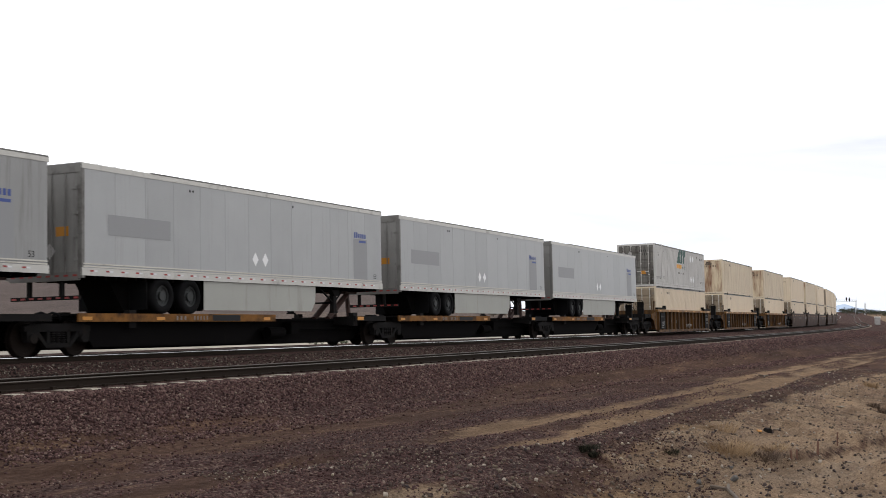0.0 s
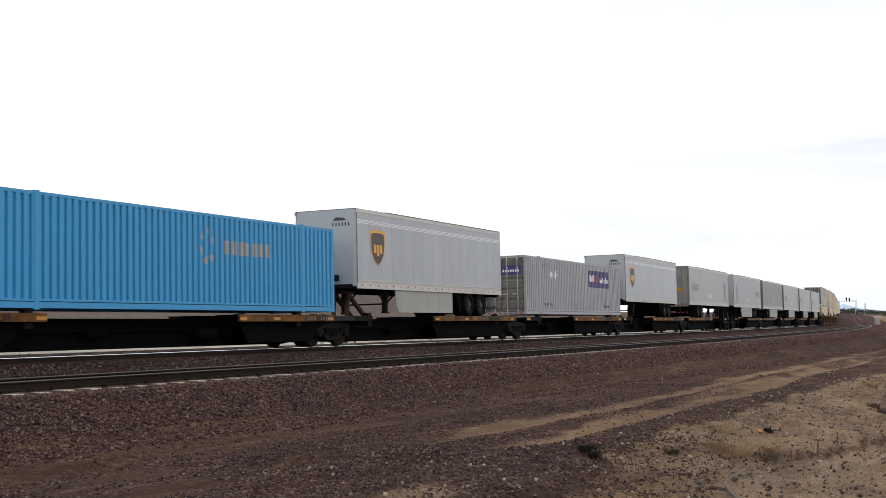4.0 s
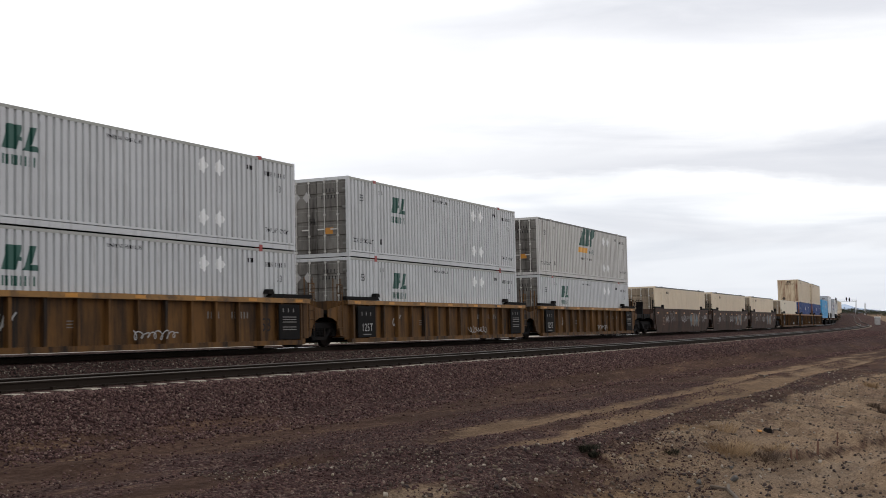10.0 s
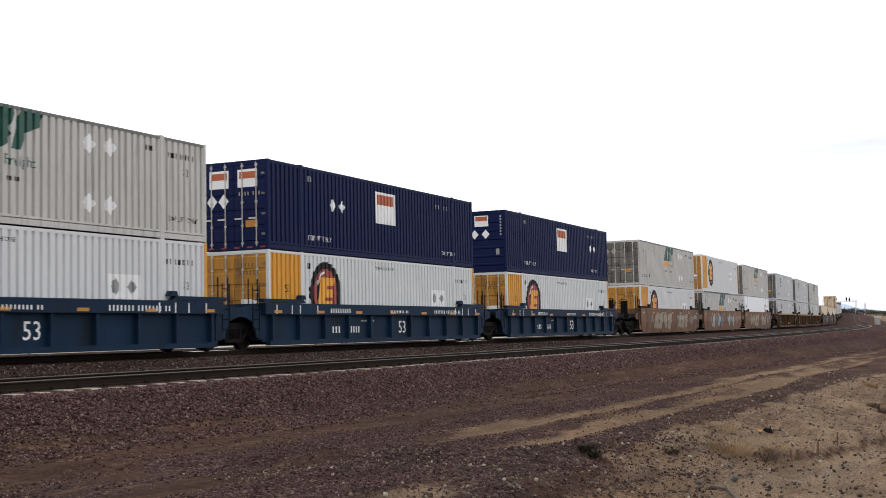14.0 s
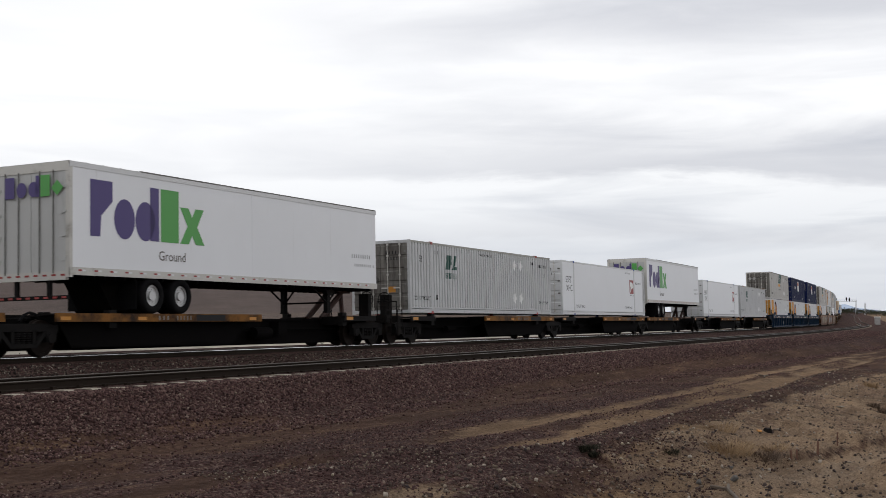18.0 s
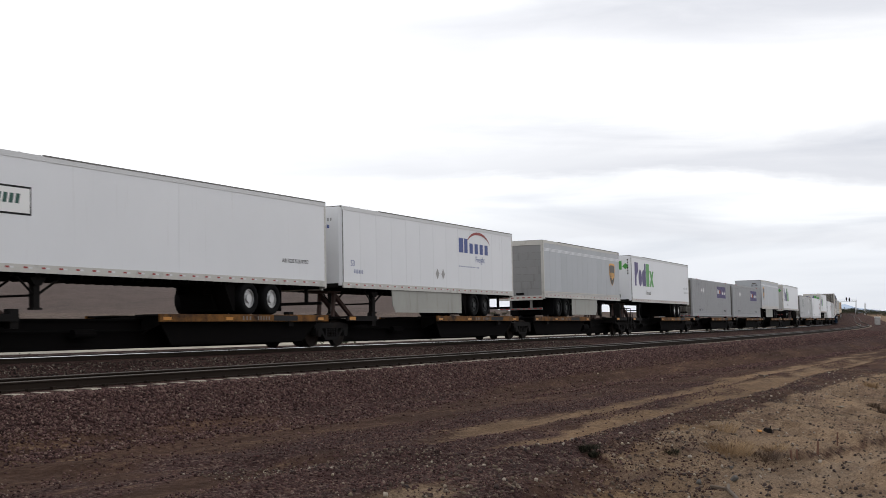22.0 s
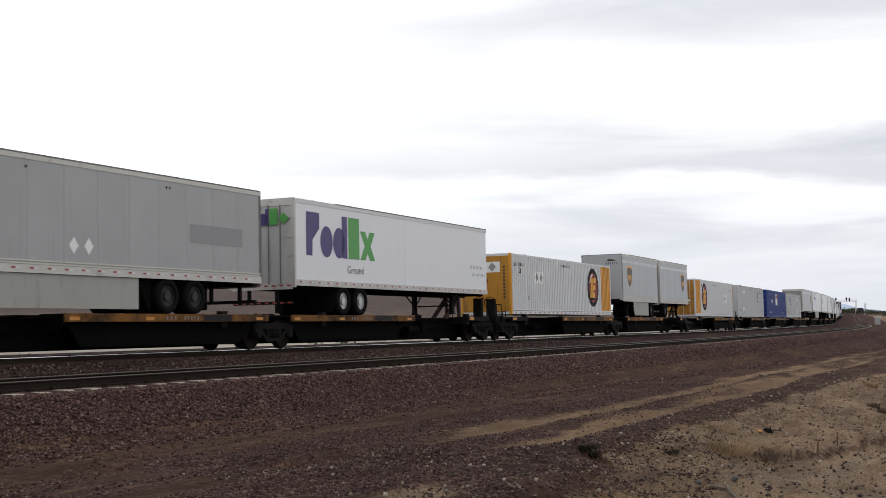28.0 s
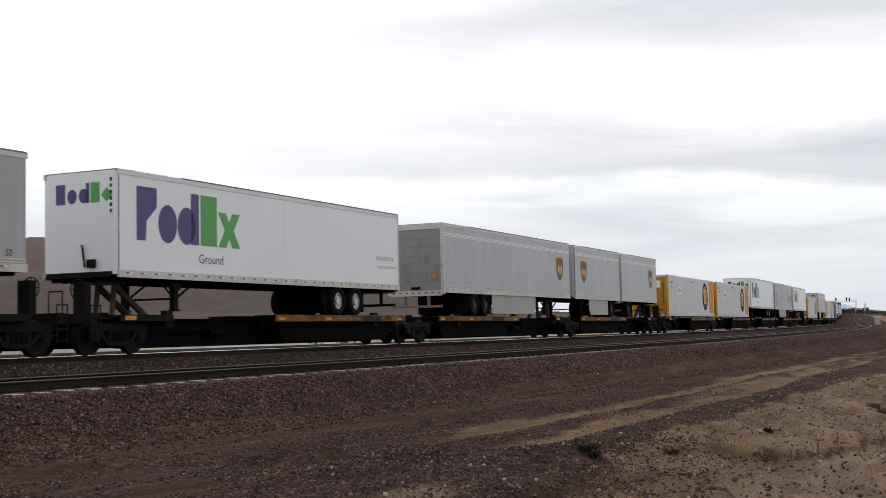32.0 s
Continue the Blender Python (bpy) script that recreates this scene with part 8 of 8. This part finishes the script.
        marking("lettering", words("125T", -7.6, 0.50, 0.28), MARK_DIM, t, face=fw)
        marking("small_print", code_bars(-7.6, 1.05, 3, 0.1, 0.14, 0.22, 9) + [rect(-7.5, -6.9, 0.36, 0.40)], MARK_FAINT, t, face=fw)
        marking("small_print", code_bars(6.95, 1.15, 3, 0.1, 0.12, 0.2, 9) + [rect(6.95, 7.75, z, z + 0.03) for z in (0.98, 0.9, 0.82, 0.66, 0.58)], MARK_FAINT, t, face=fw)
        marking("lettering", words("53", 5.95, 0.55, 0.42), MARK_BLACK, t, face=fs)
        marking("stencil_mark", code_bars(3.2, 0.95, 4, 0.12, 0.2, 0.05, 9) + code_bars(4.4, 0.95, 6, 0.11, 0.2, 0.05, 9), MARK_FAINT, t, face=fs)
        marking("small_print", [rect(-2.6, -2.1, 0.7 + 0.08 * k, 0.73 + 0.08 * k) for k in range(3)], MARK_FAINT, t, face=fs)
        x0 = SCRAWL.uniform(-5.2, -4.4)
        marking("graffiti", spray(x0, 0.62, 0.55, 0.5, 3), MARK_DIM, t, face=fs, label="faded white scrawl")
        x = SCRAWL.uniform(-0.5, 2.0)
        marking("graffiti", spray(x, 0.36, 1.9, 0.26, 7, 0.016), MARK_DIM, t, face=-(Y + 0.002), label="faded white scrawl")
    else:
        marking("lettering", words("53", -6.7, 0.55, 0.55), MARK_OCHRE if kind == "dark" else MARK_BROWN, t, face=face, slope=True)
        marking("stencil_mark", code_bars(-0.5 if kind == "dark" else 1.3, 0.95, 4, 0.17, 0.26, 0.07, 9) + code_bars(0.75 if kind == "dark" else 2.4, 0.95, 6, 0.16, 0.26, 0.06, 9), MARK_FAINT if kind == "dark" else MARK_DIM, t, face=face - 0.012)
        marking("small_print", [rect(7.0, 7.9, z, z + 0.03) for z in (1.2, 1.13, 1.06, 0.99)] + code_bars(5.2, 1.38, 2, 0.13, 0.16, 0.05), MARK_DIM, t, face=face)
        marking("lettering", words("125T", -8.3, 1.25, 0.16), MARK_DIM, t, face=face)
        if not near:
            pass
        elif kind == "rust":
            fill = ((MARK_CREAM,), (MARK_TEAL, MARK_FAINT), (MARK_DIM, MARK_TEAL))[SCRAWL.randrange(3)]
            throw_up(t, -5.3, 0.30, 5.0, 1.12, 4, fill, face - 0.002, "fat pale graffiti letters")
            throw_up(t, 1.7, 0.36, 3.1, 1.0, 3, ((MARK_CREAM,), (MARK_DIM, MARK_TEAL), (MARK_TEAL,))[SCRAWL.randrange(3)], face - 0.002, "fat pale graffiti letters")
            marking("graffiti", spray(5.4, 0.5, 1.3, 0.8, 4, 0.02), MARK_DIM, t, face=face - 0.002, label="thin pale graffiti scrawl", slope=True)
            marking("graffiti", spray(-5.9, 0.6, 0.4, 0.7, 3, 0.016), MARK_DIM, t, face=face - 0.002, slope=True)
        else:
            for x, w, h, n, tone in ((-6.0, 0.9, 0.5, 4, MARK_DIM), (-4.6, 1.5, 0.8, 4, MARK_FAINT), (-1.2, 1.6, 0.6, 6, MARK_DIM), (6.4, 1.0, 0.5, 4, MARK_FAINT)):
                marking("graffiti", spray(x + SCRAWL.uniform(-0.3, 0.3), 0.7, w, h, n, 0.02), tone, t, face=face - 0.002, label="thin pale graffiti scrawl", slope=True)
            throw_up(t, SCRAWL.uniform(1.7, 2.3), 0.40, 3.4, 1.0, 5, (MARK_TEAL, MARK_OCHRE, MARK_FAINT), face - 0.002, "fat dull blue graffiti letters")
    return t


def spine_unit(deck, front, rear, hitch=None):
    """One unit of a spine car: a deep centre sill, a deck for trailer wheels at one end (deck = -1 rear, 1 front, 0 both), and a hitch."""
    t = thing("spine_car_unit", "dark skeleton spine car unit with weathered orange deck sills", "freight car", "spine car units of the train")
    fr, rr = (8.55 if front == "joint" else 9.35), (8.55 if rear == "joint" else 9.35)

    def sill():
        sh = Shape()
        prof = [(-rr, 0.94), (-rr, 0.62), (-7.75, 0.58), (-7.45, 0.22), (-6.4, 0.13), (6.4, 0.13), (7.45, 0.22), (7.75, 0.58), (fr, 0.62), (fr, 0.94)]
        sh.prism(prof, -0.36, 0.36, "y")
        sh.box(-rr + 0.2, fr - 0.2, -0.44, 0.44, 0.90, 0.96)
        return sh.mesh("centre_sill", UNDERBLACK)
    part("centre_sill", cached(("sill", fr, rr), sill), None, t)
    decks = {-1: [(-8.2, 0.7)], 1: [(-0.7, 8.2)], 0: [(-8.2, -5.6), (2.6, 8.2)]}[deck]
    other = {-1: (5.9, 8.2), 1: (-8.2, -6.0), 0: None}[deck]
    for a, b in decks:
        def plate():
            sh = Shape()
            sh.box(a, b, -1.30, -0.42, 1.03, 1.072)
            sh.box(a, b, 0.42, 1.30, 1.03, 1.072)
            sh.box(a, b, -0.42, 0.42, 0.965, 1.0)
            x = a + 0.3
            while x < b:
                for y0, y1 in ((-1.26, -0.4), (0.4, 1.26)):
                    sh.prism([(y0, 1.03), (y1, 1.03), (y1, 0.55), (y0, 0.88)] if y0 < 0 else [(y0, 1.03), (y0, 0.55), (y1, 0.88), (y1, 1.03)], x, x + 0.08, "x")
                x += 1.25
            return sh.mesh("deck", DARK)
        part("deck", cached(("deck", a, b), plate), None, t)
        for side in (-1, 1):
            def edge():
                y0, y1 = (-1.345, -1.28) if side < 0 else (1.28, 1.345)
                return Shape().box(a - 0.05, b + 0.05, y0, y1, 0.86, 1.075).mesh("deck_sill", ORANGE)
            part("deck_sill", cached(("edge", a, b, side), edge), None, t, "weathered orange deck sill")
        for f in (0.03, 0.36, 0.95):
            x = a + (b - a) * f
            marking("reflector", [rect(x - 0.18, x + 0.18, 0.90, 0.99)], REFLECT, t, face=-1.349)
        if b - a > 5:
            marking("stencil_mark", code_bars(a + 3.9, 0.90, 3, 0.13, 0.12, 0.05, 4) + code_bars(a + 4.7, 0.90, 5, 0.1, 0.12, 0.05, 6), MARK_FAINT, t, face=-1.3495)
            marking("name_board", [rect(a + 5.6, a + 7.0, 0.88, 1.05)], MARK_BLACK, t, face=-1.3495)
        # added near-black plate that stands in for the shade under the deck
        def shade_plate():
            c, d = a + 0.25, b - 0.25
            return Shape().prism([(c, 0.86), (c + 0.5, 0.20), (d - 1.0, 0.20), (d, 0.86)], -1.10, -1.06, "y").mesh("deck_brace_plate", UNDERBLACK)
        part("deck_brace_plate", cached(("shade_plate", a, b), shade_plate), None, t)
    if other:
        def stub():
            sh = Shape()
            a, b = other
            for y0, y1 in ((-1.33, -0.42), (0.42, 1.33)):
                sh.box(a, b, y0, y1, 0.98, 1.04)
            return sh.mesh("end_deck", DARK)
        part("end_deck", cached(("stub", other), stub), None, t)

        def stub_sill():
            a, b = other
            return Shape().box(a, b, -1.345, -1.28, 0.87, 1.05).mesh("deck_sill", DARK)
        part("deck_sill", cached(("stubsill", other), stub_sill), None, t)
        marking("reflector", [rect(other[0] + 0.15, other[0] + 0.6, 0.9, 1.02)], REFLECT, t, face=-1.349)
    # pedestals for containers
    def pedestals():
        sh = Shape()
        for y in (-1.25, 1.05):
            sh.box(-0.14, 0.14, y, y + 0.2, 0.7, 1.17)
        sh.box(-0.1, 0.1, -1.2, 1.2, 0.75, 0.98)
        return sh.mesh("container_pedestal", DARK)
    for x in (-6.06, 6.06):
        part("container_pedestal", cached("pedestal", pedestals), None, t, at=pose(x, 0, 0))

    def pipes():
        sh = Shape()
        sh.bar((-7.5, -0.5, 0.62), (7.5, -0.5, 0.62), 0.03)
        sh.tube((-0.62, 0.5), 0.19, 1.3, 2.2, "x", 14)
        sh.box(2.6, 3.1, -0.75, -0.4, 0.45, 0.85)
        sh.tube((-0.6, 0.55), 0.12, -3.4, -2.6, "x", 12)
        return sh.mesh("brake_gear", UNDERBLACK)
    part("brake_gear", cached("pipes", pipes), None, t)
    if hitch is not None:
        def stand():
            sh = Shape()
            s = 1 if hitch > 0 else -1
            x = hitch
            for y in (-0.32, 0.26):
                sh.bar((x, y, 0.95), (x - s * 0.12, y, 1.95), 0.085)
                sh.bar((x - s * 1.5, y, 0.98), (x - s * 0.15, y, 1.85), 0.10)
            sh.box(x - 0.45, x + 0.4, -0.45, 0.45, 1.90, 2.02)
            sh.box(x - 0.2, x + 0.2, -0.5, 0.5, 0.95, 1.05)
            return sh.mesh("trailer_hitch", HITCH)
        part("trailer_hitch", cached(("hitch", hitch), stand), None, t, "rusty red trailer hitch stand")
    for sign, what in ((1, front), (-1, rear)):
        if what == "end":
            def end():
                sh = Shape()
                r = 9.35
                sh.box(*sorted((sign * (r - 0.25), sign * r)), -1.32, 1.32, 0.82, 1.08)
                sh.box(*sorted((sign * r, sign * (r + 0.6))), -0.12, 0.12, 0.74, 0.98)
                sh.box(*sorted((sign * (r + 0.45), sign * (r + 0.68))), -0.2, 0.2, 0.68, 1.02)
                ladder(sh, sign * (r - 0.15) - 0.18, -1.34, 0.30, 1.3)
                for y in (-1.25, 1.2):
                    sh.bar((sign * (r - 0.05), y, 1.05), (sign * (r - 0.05), y, 1.62), 0.02)
                sh.bar((sign * (r - 0.05), -1.25, 1.62), (sign * (r - 0.05), -0.8, 1.62), 0.02)
                sh.bar((sign * (r - 0.05), -0.8, 1.62), (sign * (r - 0.05), -0.8, 1.05), 0.02)
                return sh.mesh("end_sill", DARK)
            part("end_sill", cached(("send", sign), end), None, t)

            def brake():
                sh = Shape()
                brake_wheel(sh, sign * 8.95, -0.55, 1.72)
                sh.box(*sorted((sign * 8.7, sign * 8.93)), -0.75, -0.35, 1.05, 1.9)
                return sh.mesh("hand_brake", DARK)
            part("hand_brake", cached(("sbrake", sign), brake), None, t)
        else:
            def hose():
                sh = Shape()
                p = [Vector((sign * 8.2, -0.7, 0.92)), Vector((sign * 8.3, -0.7, 1.06)), Vector((sign * 8.5, -0.7, 1.10)), Vector((sign * 8.7, -0.7, 1.04)), Vector((sign * 8.85, -0.7, 0.88))]
                for i in range(4):
                    sh.bar(p[i], p[i + 1], 0.035)
                return sh.mesh("air_hose", TYRE)
            part("air_hose", cached(("hose", sign), hose), None, t)
    return t


HITCH = material("rusty_red_hitch", (0.045, 0.02, 0.015), 0.7, vary=0.25, dirt=(0.03, 0.022, 0.018), dirt_amount=0.4)

# ---- the train: loads by the place of their front end along it ----
C, T = 16.15, 16.15


def fresh(maker, key):
    """Build a kind of load once, and copy it for the repeats."""
    if key not in CACHE:
        CACHE[key] = maker()
        return CACHE[key]
    return copy_thing(CACHE[key], Matrix())


def bogie_at(u):
    on_train(fresh(bogie_thing, "bogie"), u)


LOADS = {
    "amber": lambda: grey_box("amber"), "green": lambda: grey_box("green"), "green_turned": lambda: grey_box("green", "front"),
    "beige": lambda: beige_box(), "beige_worn": lambda: beige_box(BEIGE_RUST, "rear", BEIGE_RUST), "beige_turned": lambda: beige_box(BEIGE_RUST, "front"), "beige_clean_turned": lambda: beige_box(BEIGE, "front"), "beige_pale": lambda: beige_box(BEIGE_PALE),
    "royal": lambda: blue_box(ROYAL, "faded royal blue corrugated container with rusty corner posts", True), "navy": lambda: blue_box(NAVY, "navy blue corrugated freight container with a white and orange panel"),
    "navy_turned": lambda: blue_box(NAVY, "navy blue corrugated freight container, closed end to the rear", doors="front"),
    "bright": lambda: blue_box(BRIGHT, "bright blue corrugated freight container with a white and orange panel"),
    "disc": lambda: disc_box("rear"), "disc_turned": lambda: disc_box("front"), "smooth": smooth_box, "purple": purple_panel_box, "teal": teal_box,
    "pg_rear": lambda: purple_green_trailer(-1), "pg_nose": lambda: purple_green_trailer(1),
    "shield_nose": lambda: shield_trailer(13.6, 1, None), "shield_nose_skirt": lambda: shield_trailer(13.6, 1, (5.3, 10.5)), "shield_rear_skirt": lambda: shield_trailer(13.6, -1, (4.5, 9.0)), "shield_rear": lambda: shield_trailer(13.6, -1, None),
    "shield_long": lambda: shield_trailer(16.15, -1, (5.3, 10.9)),
    "pup_nose": lambda: shield_trailer(8.6, 1, (2.4, 6.0), single=True), "pup_rear": lambda: shield_trailer(8.6, -1, None, single=True),
    "dull_rear": lambda: blue_arc_trailer("dull", -1), "dull_nose": lambda: blue_arc_trailer("dull", 1, (5.8, 12.0)), "dull_bare": lambda: blue_arc_trailer("dull", -1, None),
    "white_rear": lambda: blue_arc_trailer("white", -1, (5.2, 11.8)), "white_nose": lambda: blue_arc_trailer("white", 1, (5.9, 12.3)), "framed": framed_sign_trailer, "dull_grimy": lambda: blue_arc_trailer("grimy", -1),
}
LENGTH = {k: 13.6 for k in ("shield_nose", "shield_nose_skirt", "shield_rear_skirt", "shield_rear")} | {"pup_nose": 8.6, "pup_rear": 8.6}


def load(kind, front, up):
    on_train(fresh(LOADS[kind], kind), front - LENGTH.get(kind, C) / 2, up)


# well cars: kind, then each unit's load front with the lower and upper container
WELL_CARS = [
    ("dark", [(331.8, "beige", "beige"), (312.4, "beige", "beige_clean_turned"), (293.0, "beige", "beige")]),
    ("dark", [(269.3, "beige", "beige"), (249.9, "beige", "beige_clean_turned"), (230.5, "beige", "beige")]),
    ("dark", [(206.8, "beige", "beige_clean_turned"), (187.4, "beige", "beige_turned"), (168.0, "beige", "beige_clean_turned")]),
    ("ribbed", [(144.2, "beige", "beige_turned")]), ("ribbed", [(120.2, "beige", "beige_turned")]), ("ribbed", [(96.0, "beige", "amber")]),
    ("ribbed", [(-104.2, "royal", "beige_worn"), (-123.8, "royal", "beige_turned"), (-143.2, "beige_pale", None)]),
    ("dark", [(-166.2, "beige", None), (-185.8, "beige", None), (-205.1, "beige", None)]),
    ("ribbed", [(-228.0, "green", "amber"), (-247.3, "green", "green"), (-267.0, "green", "green")]),
    ("rust", [(-290.3, "smooth", "amber"), (-309.8, "amber", "disc"), (-329.2, "disc", "amber")]),
    ("blue", [(-352.7, "disc", "navy_turned"), (-372.8, "disc", "navy"), (-392.2, "disc", "amber")]),
]
# spine cars: the loads of each unit, as (kind, front end)
SPINE_CARS = [
    [[("dull_rear", 74.8)], [("dull_rear", 57.5)], [("dull_rear", 39.9)], [("dull_grimy", 22.6)], [("dull_nose", 4.9)]],
    [[("dull_bare", -14.1)], [("shield_nose", -34.4)], [("purple", -49.35)], [("shield_nose_skirt", -68.75)], [("teal", -84.0)]],
    [[("green", -412.9)], [("smooth", -430.2)], [("pg_rear", -448.0)], [("smooth", -465.2)], [("green", -483.2)]],
    [[("pg_rear", -502.1)], [("shield_nose_skirt", -522.4)], [("purple", -537.2)], [("purple", -554.6)], [("pg_nose", -572.0)]],
    [[("shield_rear_skirt", -590.9)], [("white_nose", -608.8)], [("framed", -626.1)]],
    [[("white_rear", -645.1)], [("shield_rear", -662.7)], [("green", -679.45)], [("bright", -696.75)], [("green_turned", -715.3)]],
    [[("disc", -733.95)], [("pup_rear", -752.8), ("pup_nose", -762.1)], [("disc_turned", -773.4)]],
    [[("pg_rear", -792.5)], [("dull_nose", -810.6)], [("pg_nose", -827.8)], [("disc_turned", -845.7)], [("disc_turned", -863.3)]],
    [[("pup_rear", -882.7), ("pup_nose", -891.8)], [("shield_long", -901.3)], [("pg_nose", -921.5)]],
    [[("dull_rear", -940.9)]],
]


def build_train():
    for kind, units in WELL_CARS:
        n = len(units)
        for i, (front, low, high) in enumerate(units):
            a = "end" if i == 0 else "joint"
            b = "end" if i == n - 1 else "joint"
            mid = front - C / 2
            on_train(well_unit(kind, a, b, front < 90), mid)
            load(low, front, 0.27)
            if high:
                load(high, front, 3.175)
            if i == 0:
                bogie_at(mid + 10.0)
            bogie_at((mid + units[i + 1][0] - C / 2) / 2 if i < n - 1 else mid - 10.0)
    for units in SPINE_CARS:
        n = len(units)
        mids = []
        for loads in units:
            top = loads[0][1]
            end = loads[-1][1] - LENGTH.get(loads[-1][0], C)
            mids.append((top + end) / 2)
        # units stand at an even pitch
        if n > 1:
            fit = np.polyfit(range(n), mids, 1)
            mids = [float(0.5 * np.polyval(fit, i) + 0.5 * m) for i, m in enumerate(mids)]
        for i, loads in enumerate(units):
            a = "end" if i == 0 else "joint"
            b = "end" if i == n - 1 else "joint"
            kind = loads[0][0]
            nose = "nose" in kind or kind == "framed"
            boxes = kind in ("purple", "teal", "green", "green_turned", "smooth", "bright", "disc", "disc_turned")
            deck = 0 if kind == "teal" else (1 if (nose or boxes) else -1)
            hitch = None
            if not boxes:
                q = loads[-1][1] - LENGTH.get(loads[-1][0], C) if nose else loads[0][1]
                hitch = round(q - mids[i], 1) + (0.9 if nose else -0.9)
                hitch = -abs(hitch) if nose else abs(hitch)
            on_train(spine_unit(deck, a, b, hitch), mids[i])
            for what, front in loads:
                load(what, front, 1.175 if boxes else 1.075)
            if i == 0:
                bogie_at(mids[i] + 8.0)
            bogie_at((mids[i] + mids[i + 1]) / 2 if i < n - 1 else mids[i] - 8.0)


build_train()

motions()
